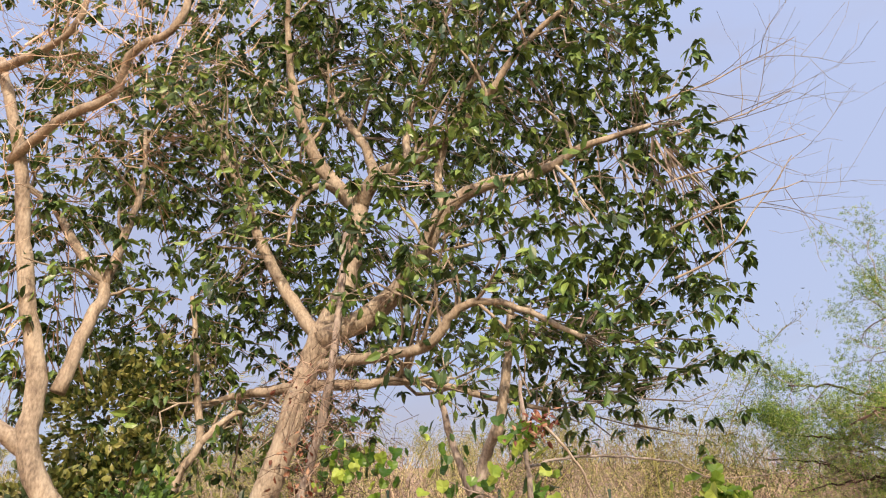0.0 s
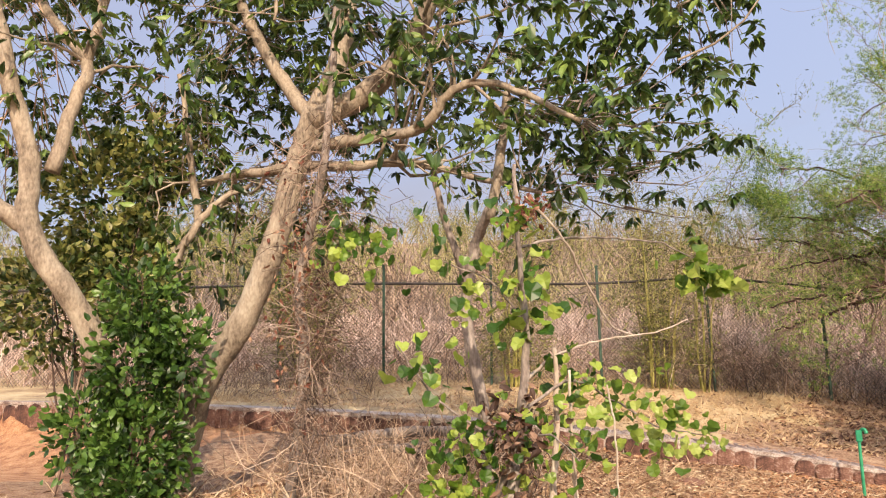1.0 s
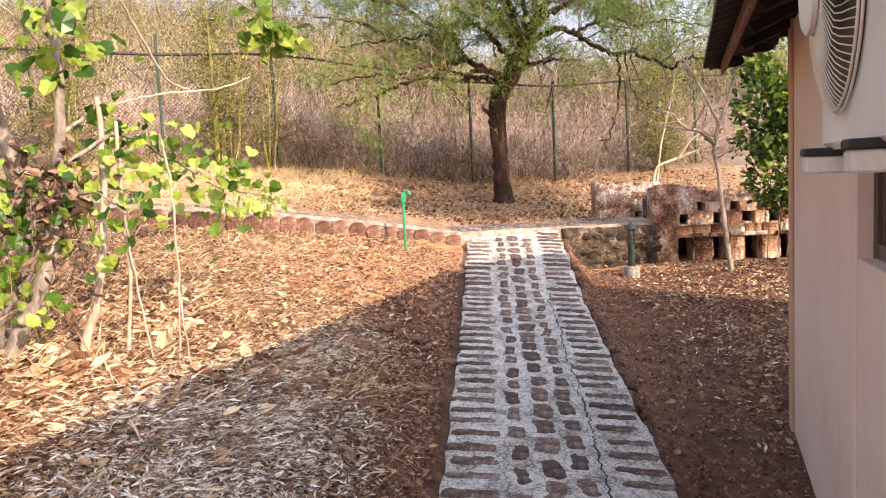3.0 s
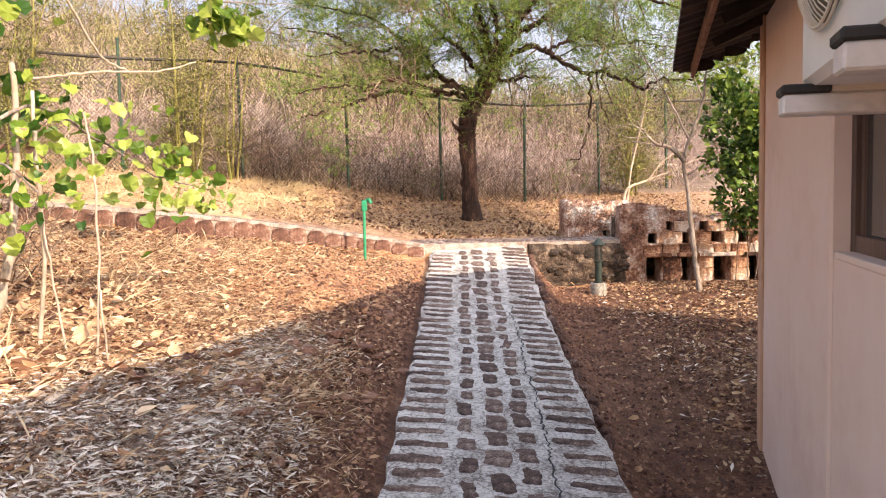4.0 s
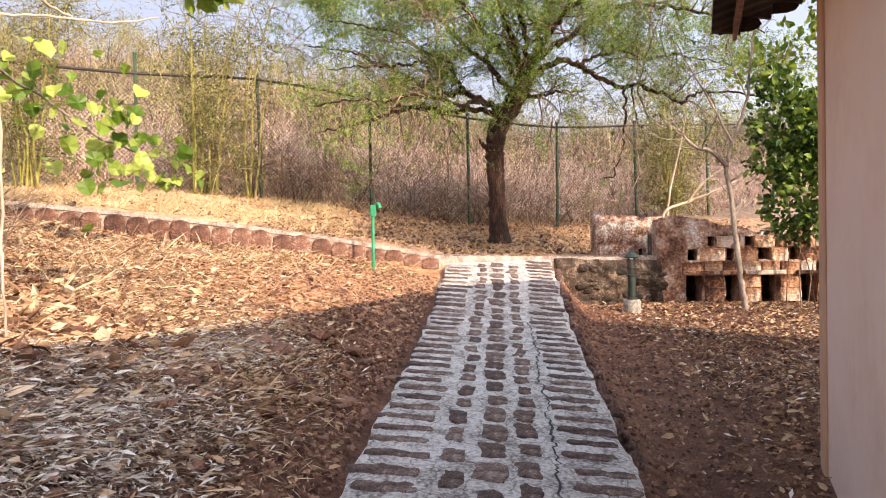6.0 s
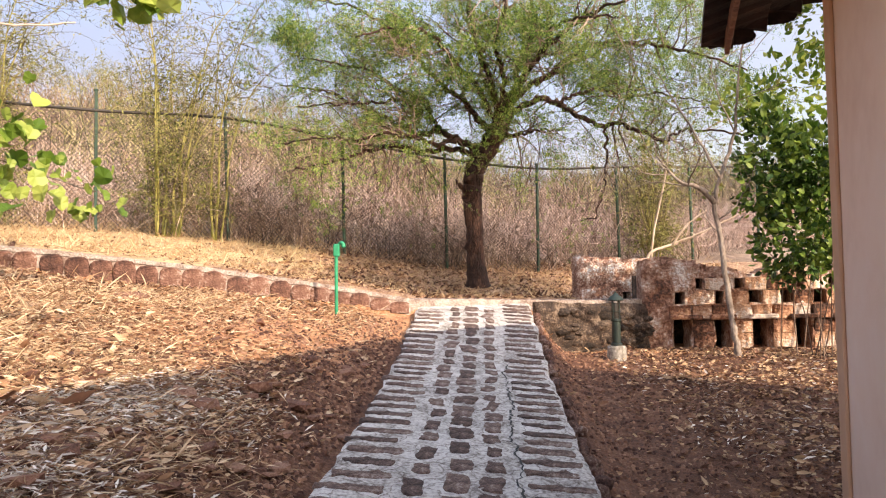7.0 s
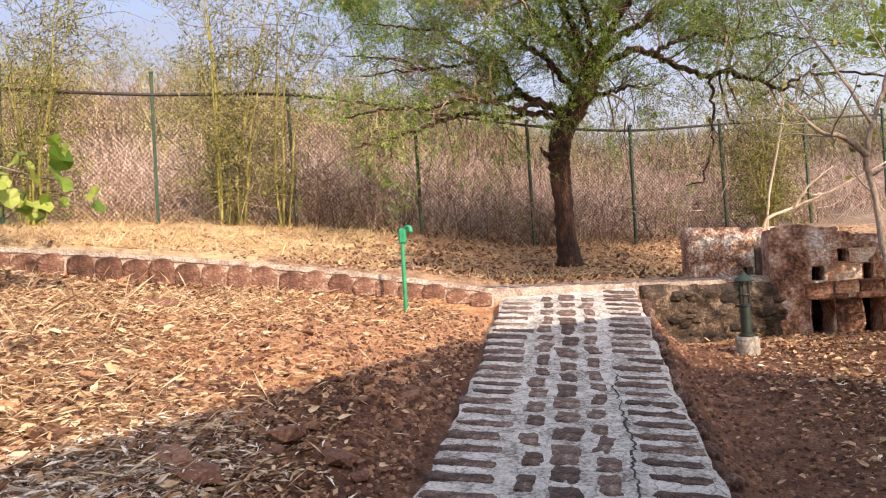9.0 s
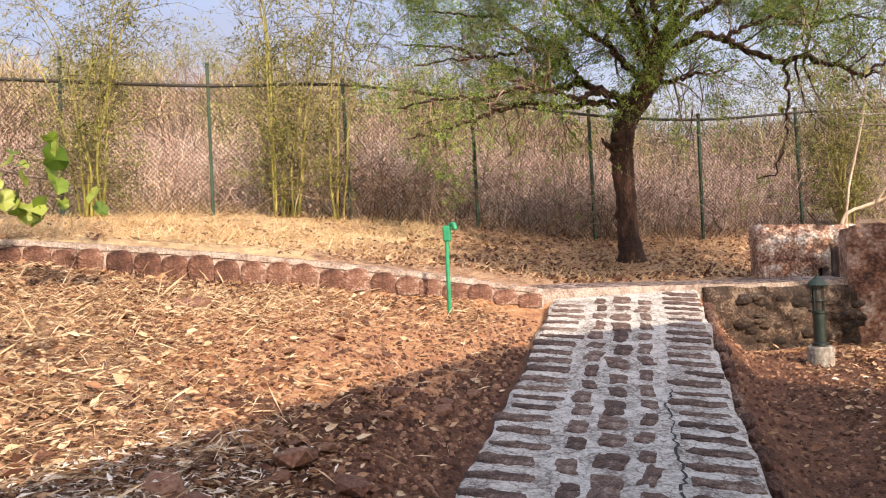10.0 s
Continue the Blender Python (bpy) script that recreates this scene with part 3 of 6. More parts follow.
for y in wy:
    for x in wx:
        edge = 0.03 * noise.noise((x * 0.1, y * 2.2, 9)) + 0.014 * noise.noise((x, y * 9, 2)) if x < -0.65 or x > 0.685 else 0
        yy = min(y, path_end(x) + 0.05)
        wv.append((x + edge, yy, walk_z(x, yy) + 0.009 * noise.noise((x * 11, y * 11, 1)) + 0.006 * noise.noise((x * 26, y * 26, 5)) - (0.012 if x < -0.65 or x > 0.685 else 0)))
nw = len(wx)
for j in range(len(wy) - 1):
    for i in range(nw - 1):
        wf.append((j * nw + i, j * nw + i + 1, (j + 1) * nw + i + 1, (j + 1) * nw + i))
low_l, low_r = len(wv), len(wv) + len(wy)
for j, y in enumerate(wy):
    wv.append((-0.68, wv[j * nw][1], wv[j * nw][2] - 0.35))
for j, y in enumerate(wy):
    wv.append((0.71, wv[j * nw + nw - 1][1], wv[j * nw + nw - 1][2] - 0.45))
for j in range(len(wy) - 1):
    wf.append((low_l + j, j * nw, (j + 1) * nw, low_l + j + 1))
    wf.append((j * nw + nw - 1, low_r + j, low_r + j + 1, (j + 1) * nw + nw - 1))
mesh_object("mortar_bed", wv, wf, MORTAR, walkway)


def slab_mesh(name, w, l, h, seed):
    """A flat stone with an uneven outline."""
    r = np.random.default_rng(seed)
    nx, ny = max(3, round(w / 0.045)), max(3, round(l / 0.045))
    ring = [(-1 + 2 * i / nx, -1) for i in range(nx)] + [(1, -1 + 2 * i / ny) for i in range(ny)] + [(1 - 2 * i / nx, 1) for i in range(nx)] + [(-1, 1 - 2 * i / ny) for i in range(ny)]
    n = len(ring)
    top, bot = [], []
    for u, t in ring:
        corner = 0.9 if abs(u) + abs(t) > 1.9 else 1.0
        x, y = 0.5 * w * u * corner + r.normal(0, 0.006), 0.5 * l * t * corner + r.normal(0, 0.006)
        top.append((x, y, h + r.normal(0, 0.003)))
        bot.append((x * 1.06, y * 1.1, -0.02))
    v = bot + top + [(0, 0, h + 0.004)]
    f = [(i, (i + 1) % n, n + (i + 1) % n, n + i) for i in range(n)] + [(n + i, n + (i + 1) % n, 2 * n) for i in range(n)]
    me = bpy.data.meshes.new(name)
    me.from_pydata(v, [], f)
    me.materials.append(STONE)
    return me


strip_meshes = [slab_mesh("strip_stone", 0.32, 0.102, 0.004, 20 + i) for i in range(9)]
mid_meshes = [slab_mesh("mid_stone", 0.14, 0.245, 0.004, 40 + i) for i in range(9)]
small_meshes = [slab_mesh("small_stone", 0.10, 0.215, 0.004, 60 + i) for i in range(9)]


def lay(me, x, y, turn, sx=1.0, sy=1.0):
    ob = new("stone", me)
    ob.parent = walkway
    slope = math.degrees(math.atan2(ramp_z(y + 0.1) - ramp_z(y - 0.1), 0.2))
    ob.matrix_basis = pose(x, y, walk_z(x, y) + 0.002, slope, math.degrees(math.atan(0.08)), turn) @ Matrix.Diagonal((sx, sy, 1, 1))


for side in (-1, 1):
    y = 4.0
    while y < 14.0:
        x = side * (0.485 if side < 0 else 0.51) + rng.normal(0, 0.008)
        if y < path_end(x) - 0.08:
            lay(strip_meshes[rng.integers(9)], x + rng.normal(0, 0.012), y, rng.normal(0, 3.0) + (3 if side < 0 else -3), rng.uniform(0.85, 1.06), rng.uniform(0.62, 1.15))
        y += rng.uniform(0.185, 0.225)
for cx, meshes, pitch in ((-0.20, small_meshes, 0.30), (-0.01, mid_meshes, 0.31), (0.175, small_meshes, 0.295)):
    y = 4.05 + rng.uniform(0, 0.1)
    while y < 14.0:
        x = cx + rng.normal(0, 0.012)
        if y < path_end(x) - 0.12:
            lay(meshes[rng.integers(9)], x, y, rng.normal(0, 6), rng.uniform(0.78, 1.18), rng.uniform(0.7, 1.2))
        y += pitch * rng.uniform(0.88, 1.12)

crack_rng = np.random.default_rng(17)
cv, x = [], 0.30
for y in np.arange(4.0, 10.5, 0.035):
    x = 0.7 * x + 0.3 * 0.305 + crack_rng.normal(0, 0.011)
    w = max(0.0015, 0.006 + 0.004 * noise.noise((0, y * 2.2, 4)))
    for e in (x - w, x + w):
        cv.append((e, y, walk_z(e, y) + 0.009 * noise.noise((e * 11, y * 11, 1)) + 0.006 * noise.noise((e * 26, y * 26, 5)) + 0.0035))
mesh_object("crack", cv, [(2 * i, 2 * i + 1, 2 * i + 3, 2 * i + 2) for i in range(len(cv) // 2 - 1)], RUBBER, walkway)

edging = tagged(empty("edging"), "low red-brown edging stones along the walkway", "edging", kind="structure")

# ---- kerb, cross path and low walls ----
def block_mesh(name, w, d, h, seed, mat, round_top=0.0):
    """A rough block whose top may be rounded, origin at the middle of its base."""
    bm = bmesh.new()
    box(bm, (-w / 2, -d / 2, 0), (w / 2, d / 2, h))
    bmesh.ops.subdivide_edges(bm, edges=bm.edges[:], cuts=3, use_grid_fill=True)
    r = np.random.default_rng(seed)
    off = r.uniform(0, 50, 3)
    for v in bm.verts:
        u = v.co.z / h
        if u > 0.6 and round_top:
            v.co.x *= 1 - round_top * (u - 0.6) / 0.4
        if abs(v.co.x) > w * 0.45 and abs(v.co.y) > d * 0.45:
            v.co.x *= 0.93
            v.co.y *= 0.93
        q = Vector((v.co.x * 7, v.co.y * 7, v.co.z * 7)) + Vector(off)
        v.co += noise.noise_vector(q) * min(w, d, h) * 0.1
    me = bpy.data.meshes.new(name)
    bm.to_mesh(me)
    bm.free()
    me.materials.append(mat)
    return me


def along_kerb(x0, x1, step):
    """Places along the kerb's face with the turn of its line."""
    x = x0
    while x < x1:
        dy = (kerb_y(x + 0.01) - kerb_y(x - 0.01)) / 0.02
        yield x, kerb_y(x), math.degrees(math.atan(dy))
        x += step * math.cos(math.atan(dy)) * rng.uniform(0.9, 1.1)


def strip_wall(name, x0, x1, n, front, back, z_low, z_high, mat, parent):
    """A wall that follows the kerb's line."""
    v, f = [], []
    for i in range(n + 1):
        x = x0 + (x1 - x0) * i / n
        dy = (kerb_y(x + 0.01) - kerb_y(x - 0.01)) / 0.02
        t = Vector((1, dy)).normalized()
        nrm = Vector((-t.y, t.x))
        for off, z in ((front, z_low(x)), (front, z_high(x)), (back, z_high(x)), (back, z_low(x))):
            v.append((x + nrm.x * off, kerb_y(x) + nrm.y * off, z))
    for i in range(n):
        for k in range(4):
            a, b = i * 4 + k, i * 4 + (k + 1) % 4
            f.append((a, a + 4, b + 4, b))
    f += [(3, 2, 1, 0), (n * 4, n * 4 + 1, n * 4 + 2, n * 4 + 3)]
    return mesh_object(name, v, f, mat, parent)


KERB_H = 0.27


def arch_stone(seed):
    """A rounded-top kerb stone, bulging forward."""
    r = np.random.default_rng(seed)
    off = Vector(r.uniform(0, 50, 3))
    outline = [(-0.5, 0.0), (-0.51, 0.3), (-0.51, 0.62), (-0.47, 0.84), (-0.34, 0.96), (0.0, 1.0), (0.34, 0.96), (0.47, 0.83), (0.51, 0.6), (0.51, 0.3), (0.5, 0.0)]
    v, f, n = [], [], len(outline)
    for depth, shrink in ((0.0, 1.0), (-0.026, 0.97), (-0.036, 0.8)):
        for u, z in outline:
            p = Vector((u * 0.225 * shrink, depth, KERB_H * (0.5 + (z - 0.5) * (1 - (1 - shrink) * 0.5))))
            k = noise.noise_vector(Vector((p.x * 14, p.y * 14, p.z * 12)) + off)
            v.append((p.x + 0.016 * k.x, p.y + 0.012 * k.y, p.z + 0.02 * k.z))
    v.append((0, -0.04, KERB_H * 0.5))
    for a in (0, n):
        f += [(a + i, a + i + 1, a + n + i + 1, a + n + i) for i in range(n - 1)]
    f += [(2 * n + i, 2 * n + i + 1, 3 * n) for i in range(n - 1)] + [(3 * n - 1, 2 * n, 3 * n)]
    me = bpy.data.meshes.new("kerb_stone")
    me.from_pydata(v, [], [tuple(reversed(q)) for q in f])
    me.materials.append(LATERITE)
    return me


kerb = tagged(empty("kerb"), "low kerb of rounded red laterite stones set in pale mortar", "kerb", kind="structure")
strip_wall("core", -16.0, -0.74, 120, 0.0, 0.30, lambda x: yard_z(x, kerb_y(x)) - 0.25, lambda x: kerb_z(x) - 0.03 + 0.006 * noise.noise((x * 6, 1, 2)), KERB_MORTAR, kerb)
strip_wall("coping", -16.0, -0.74, 240, -0.016, 0.32, lambda x: kerb_z(x) - 0.04 - 0.018 * noise.noise((x * 7, 3, 2)), lambda x: kerb_z(x) + 0.01 + 0.008 * noise.noise((x * 4, 0, 2)), PALE_TOP, kerb)
kerb_stones = [arch_stone(80 + i) for i in range(8)]
for x, y, turn in along_kerb(-15.6, -0.82, 0.232):
    ob = new("stone", kerb_stones[rng.integers(8)])
    ob.parent = kerb
    low = yard_z(x, y) + 0.0
    nrm = Vector((-math.sin(radians(turn)), math.cos(radians(turn))))
    ob.matrix_basis = pose(x + nrm.x * 0.004, y + nrm.y * 0.004, low, 0, 0, turn + rng.normal(0, 2)) @ Matrix.Diagonal((rng.uniform(0.95, 1.05), rng.uniform(0.8, 1.3), (kerb_z(x) - low - 0.025 + rng.uniform(-0.03, 0.008)) / KERB_H, 1))
cross_path = tagged(strip_wall("cross_path", -16.0, 2.6, 90, 0.324, 1.5, lambda x: kerb_z(x) - 0.12, lambda x: kerb_z(x) + 0.0, PALE_TOP, None), "pale stone-paved path along the terrace edge", "path", kind="structure")

def rough_wall(name, parent, x0, x1, z0, top, holes, depth, mat, seed, cell=0.05, rough=0.03, back_at=None):
    """A lumpy plastered rubble wall with square openings, its face towards -y."""
    nx = max(2, round((x1 - x0) / cell))
    zmax = max(top(x0 + (x1 - x0) * i / nx) for i in range(nx + 1))
    nz = max(2, round((zmax - z0) / cell))
    xs, zs = [x0 + (x1 - x0) * i / nx for i in range(nx + 1)], [z0 + (zmax - z0) * j / nz for j in range(nz + 1)]

    def hole(i, j):
        cx, cz = (xs[i] + xs[i + 1]) / 2, (zs[j] + zs[j + 1]) / 2
        return i < 0 or j < 0 or any(a < cx < b and c < cz < d for a, b, c, d in holes) or cz > top(cx)

    v, index, f = [], {}, []

    def vert(i, j, side):
        if (i, j, side) not in index:
            x, z = xs[i], min(zs[j], top(xs[i]))
            k = noise.noise_vector((x * 3.1 + seed, z * 3.1, side * 5.0)) * rough + noise.noise_vector((x * 11 + seed, z * 11, side * 5.0)) * rough * 0.55
            edge = 0.3 if (i in (0, nx)) else 1.0
            round_off = 0.05 * smooth_step(0.12, 0.0, top(x) - z) + (0.03 if i in (0, nx) else 0)
            y = (0.0 + round_off if side == 0 else depth - round_off) + k.y
            index[(i, j, side)] = len(v)
            v.append((x + k.x * 0.5 * edge, y, z + k.z * 0.5))
        return index[(i, j, side)]

    for i in range(nx):
        for j in range(nz):
            if hole(i, j):
                continue
            a, b = [(i, j), (i + 1, j), (i + 1, j + 1), (i, j + 1)], None
            f.append(tuple(vert(p, q, 0) for p, q in a))
            f.append(tuple(vert(p, q, 1) for p, q in reversed(a)))
            for di, dj, (p, q) in ((-1, 0, (0, 3)), (1, 0, (2, 1)), (0, -1, (1, 0)), (0, 1, (3, 2))):
                out = i + di < 0 or i + di >= nx or j + dj < 0 or j + dj >= nz or hole(i + di, j + dj)
                if out:
                    f.append((vert(*a[p], 0), vert(*a[q], 0), vert(*a[q], 1), vert(*a[p], 1)))
    return mesh_object(name, v, f, mat, parent)


tagged(strip_wall("landing", -0.735, 2.4, 30, 0.03, 0.322, lambda x: kerb_z(x) - 0.14, lambda x: kerb_z(x) + 0.004 + 0.006 * noise.noise((x * 5, 2, 2)), PALE_TOP, None), "pale mortar landing where the walkway meets the terrace path", "path", kind="structure")
PAVING = material("brown_paving_strip", [(0.13, 0.085, 0.07), (0.26, 0.18, 0.15), (0.44, 0.37, 0.33)], 9, 0.9, 1.0, 60, random=0.25, fine=0.7, depth=0.02)
paving_meshes = [slab_mesh("paving_strip", 0.075, 0.42, 0.005, 190 + i) for i in range(4)]
for me in paving_meshes:
    me.materials[0] = PAVING
for row in (0.26, 0.76, 1.22):
    for x, y, turn in along_kerb(-5.0, 2.3, 0.14):
        nrm = Vector((-math.sin(radians(turn)), math.cos(radians(turn))))
        ob = new("stone", paving_meshes[rng.integers(4)])
        ob.parent = cross_path
        ob.matrix_basis = pose(x + nrm.x * row, y + nrm.y * row, kerb_z(x) + 0.006, 0, 0, turn + rng.normal(0, 4)) @ Matrix.Diagonal((rng.uniform(0.8, 1.2), rng.uniform(0.85, 1.05), 1, 1))
right_wall = tagged(empty("retaining_wall", pose(0.80, 13.42, 0, 0, 0, 28.8)), "dark mossy plastered rubble wall beside the walkway", "wall", kind="structure")
rough_wall("face", right_wall, 0.0, 1.80, -0.8, lambda x: 0.19 - 0.03 * x, (), 0.34, MOSS_STONE, 3, 0.04, 0.055)


def boulder_mesh(name, seed, mat, squash=0.7):
    bm = bmesh.new()
    bmesh.ops.create_icosphere(bm, subdivisions=2, radius=0.5)
    off = Vector(np.random.default_rng(seed).uniform(0, 40, 3))
    for q in bm.verts:
        q.co *= 1 + 0.35 * noise.noise(q.co * 2.0 + off) + 0.15 * noise.noise(q.co * 5.0 + off)
        q.co.z *= squash
    me = bpy.data.meshes.new(name)
    bm.to_mesh(me)
    bm.free()
    me.materials.append(mat)
    return me


rubble = [boulder_mesh("rubble", 100 + i, MOSS_STONE) for i in range(6)]
for k in range(64):
    s = rng.uniform(0.0, 1.8)
    z = rng.uniform(-0.62, 0.08)
    size = rng.uniform(0.12, 0.24)
    ob = new("stone", rubble[rng.integers(6)])
    ob.parent = right_wall
    ob.matrix_basis = pose(s, 0.05 + rng.uniform(-0.02, 0.02), z, rng.normal(0, 6), rng.normal(0, 10), rng.normal(0, 8)) @ Matrix.Diagonal((size * 1.5, 0.2, size * 0.9, 1))
edge_blocks = [boulder_mesh("edge_stone", 180 + i, LATERITE, 0.8) for i in range(5)]
yy = 7.0
while yy < 13.2:
    ob = new("stone", edge_blocks[rng.integers(5)])
    ob.parent = edging
    size = rng.uniform(0.12, 0.22)
    ob.matrix_basis = pose(0.755 + rng.normal(0, 0.015), yy, walk_z(0.76, yy) - 0.105 + rng.normal(0, 0.012), rng.normal(0, 10), 12, rng.normal(0, 12)) @ Matrix.Diagonal((0.10, size, 0.13, 1))
    yy += size * 0.9

parapet = tagged(empty("honeycomb_parapet", pose(0, 14.30, 0)), "weathered laterite parapet with square openings and humped top", "wall", kind="structure")


def hump_top(x):
    if x < 3.02:
        return 0.77 - 0.05 * smooth_step(2.6, 3.02, x) - 0.04 * smooth_step(2.45, 2.27, x)
    if x < 3.68:
        return 0.52 + 0.12 * math.sin(math.pi * (x - 3.02) / 0.66) + 0.14 * smooth_step(3.25, 3.02, x)
    return 0.50 + 0.13 * abs(math.sin(math.pi * (x - 3.72) / 0.8))


low_row = ((2.67, 2.93), (3.21, 3.43), (3.73, 3.97), (4.28, 4.52), (4.82, 5.06))
mid_row = ((2.72, 2.86), (3.24, 3.37), (3.69, 3.86), (4.12, 4.28), (4.55, 4.7))
top_row = ((2.97, 3.1), (3.5, 3.62), (4.28, 4.42), (4.75, 4.88))
holes = [(a, b, -0.47, -0.08) for a, b in low_row] + [(a, b, 0.12, 0.295) for a, b in mid_row] + [(a, b, 0.315, 0.47) for a, b in top_row]
rough_wall("wall", parapet, 2.27, 5.7, -0.72, hump_top, holes, 0.42, LICHEN, 11, 0.034, 0.045)
# dark plates added to shut the light out behind the openings
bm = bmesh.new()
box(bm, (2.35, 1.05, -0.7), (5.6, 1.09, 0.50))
part("backing", bm, MOSS_STONE, parapet, "dark plate added behind the openings to keep them dark")
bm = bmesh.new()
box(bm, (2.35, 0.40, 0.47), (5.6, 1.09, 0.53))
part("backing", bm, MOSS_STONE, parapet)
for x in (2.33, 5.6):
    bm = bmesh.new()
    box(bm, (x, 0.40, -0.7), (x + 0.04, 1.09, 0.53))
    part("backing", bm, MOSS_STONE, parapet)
BLOCK = material("laterite_block", [(0.06, 0.03, 0.022), (0.22, 0.095, 0.056), (0.46, 0.25, 0.155), (0.58, 0.38, 0.26), (0.74, 0.65, 0.58)], 4.0, 0.92, 1.0, 45, random=0.5, fine=0.5, spread=(0.24, 0.74), depth=0.025)
block_rng = np.random.default_rng(77)


def block_course(z0, z1, x0, x1, gaps, proud):
    """One course of rough blocks that leaves the openings free."""
    edges = [x0] + [e for a, b in gaps for e in (a, b) if x0 < e < x1] + [x1]
    for a, b in zip(edges[::2], edges[1::2]):
        n = max(1, round((b - a) / 0.27))
        cuts = [a] + sorted((a + (b - a) * (i + block_rng.uniform(-0.2, 0.2)) / n) for i in range(1, n)) + [b]
        for p, q in zip(cuts, cuts[1:]):
            h = z1 - z0
            ob = new("block", block_mesh("block", q - p - 0.008, 0.2, h - 0.008, int(block_rng.integers(9999)), BLOCK, 0.04))
            ob.parent = parapet
            ob.matrix_basis = pose((p + q) / 2, 0.1 - proud + block_rng.normal(0, 0.012), z0 + 0.004, block_rng.normal(0, 1.5), block_rng.normal(0, 1.2), block_rng.normal(0, 2))


block_course(-0.47, -0.27, 2.66, 5.6, low_row, 0.03)
block_course(-0.27, -0.08, 2.66, 5.6, low_row, 0.035)
block_course(-0.08, 0.11, 2.60, 5.6, (), 0.06)
block_course(0.11, 0.30, 2.86, 5.6, mid_row[1:], 0.03)
block_course(0.31, 0.48, 3.10, 5.6, top_row[1:], 0.02)
for a, b in ((2.62, 3.05), (3.15, 3.5), (3.66, 4.05), (4.2, 4.6), (4.75, 5.15)):
    bm = bmesh.new()
    box(bm, (a, -0.10, -0.085), (b, 0.06, -0.02), 0.014)
    for v in bm.verts:
        v.co += noise.noise_vector(v.co * 9) * 0.012
    part("lintel", bm, BLOCK, parapet)

far_parapet = tagged(empty("far_parapet", pose(1.52, 15.32, 0, 0, 0, 14)), "lichen-whitened laterite parapet across the path", "wall", kind="structure")
rough_wall("wall", far_parapet, 0.0, 1.9, 0.0, lambda x: 0.84 - 0.10 * smooth_step(1.2, 1.5, x) - 0.03 * x, [(0.70, 0.85, 0.12, 0.30), (1.0, 1.14, 0.34, 0.50), (1.45, 1.6, 0.12, 0.3)], 0.28, LICHEN_WHITE, 23, 0.042, 0.03)
# one more dark plate, added so these openings stay dark
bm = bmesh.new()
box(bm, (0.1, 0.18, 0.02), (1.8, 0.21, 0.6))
part("backing", bm, MOSS_STONE, far_parapet, "dark plate added behind the openings to keep them dark")

# ---- fence ----
fence = tagged(empty("fence"), "tall green-posted chain-link fence with a dark top rail", "fence", kind="structure")
FD = Vector((math.cos(radians(29)), math.sin(radians(29))))
FP = Vector((-2.81, 19.9))
fence_posts = []
for k in range(-8, 6):
    p = FP + FD * 2.4 * k
    fence_posts.append((p.x, p.y, land_z(p.x, p.y), 2.65 if k < -1 else 2.56))
for x, y, z, h in fence_posts:
    bm = bmesh.new()
    box(bm, (-0.028, -0.028, -0.4), (0.028, 0.028, h), 0.006)
    box(bm, (-0.036, -0.036, h - 0.03), (0.036, 0.036, h + 0.012), 0.006)
    ob = part("post", bm, POST_PAINT, fence)
    ob.matrix_basis = pose(x, y, z, rng.normal(0, 0.7), rng.normal(0, 0.7), 29)
rail = Buf()
rail_pts = [(x, y, z + (2.24 if h > 2.6 else 2.44) + rng.normal(0, 0.015)) for x, y, z, h in fence_posts]
rp, rr = spline(rail_pts, [0.03] * len(rail_pts), 3)
rail.tube(rp, rr, 6)
rail.make("top_rail", RAIL, fence, True)
wires = Buf()
for (x0, y0, z0, _), (x1, y1, z1, _) in zip(fence_posts, fence_posts[1:]):
    a, b = np.array((x0, y0, z0)), np.array((x1, y1, z1))
    step = 0.085
    for s in np.arange(-2.3, 2.4, step):
        for sign in (1, -1):
            u0, u1 = max(0.0, s), min(2.4, s + 2.3)
            if u1 - u0 < 0.05:
                continue
            h0, h1 = (u0 - s, u1 - s) if sign > 0 else (2.3 - (u0 - s), 2.3 - (u1 - s))
            p, q = a + (b - a) * u0 / 2.4 + np.array((0, 0, h0 + 0.03)), a + (b - a) * u1 / 2.4 + np.array((0, 0, h1 + 0.03))
            wires.tube([p, q], [0.0038, 0.0038], 3, cap=False)
wires.make("chain_link", WIRE, fence)

# ---- house ----
FASCIA = material("rusty_board", [(0.10, 0.04, 0.025), (0.22, 0.10, 0.065), (0.34, 0.18, 0.12)], 7, 0.8, 0.5, 50, fine=0.5)
HOUSE = pose(1.95, 7.5, 0, 0, 0, -13.5)
house = tagged(empty("house", HOUSE), "peach-plastered cottage with a dark tiled gable roof", "house", kind="structure")


def house_part(name, lo, hi, mat, label="", bevel=0.0, parent=None):
    bm = bmesh.new()
    box(bm, lo, hi, bevel)
    return part(name, bm, mat, parent or house, label)


# the long wall, with its window opening, and the gable wall
house_part("wall", (0, -2.34, -1.5), (0.25, 0, 2.12), PLASTER, bevel=0.012)
house_part("wall", (0.012, -4.1, -1.5), (0.25, -2.36, 0.60), PLASTER)
house_part("wall", (0.012, -4.1, 1.95), (0.25, -2.36, 2.12), PLASTER)
house_part("wall", (0.0, -9.0, -1.5), (0.25, -4.1, 2.12), PLASTER)
gb = bmesh.new()
prof = [(0.25, -1.5), (5.15, -1.5), (5.15, 2.2), (2.7, 3.28), (0.25, 2.2)]
ra = [gb.verts.new((x, -0.24, z)) for x, z in prof]
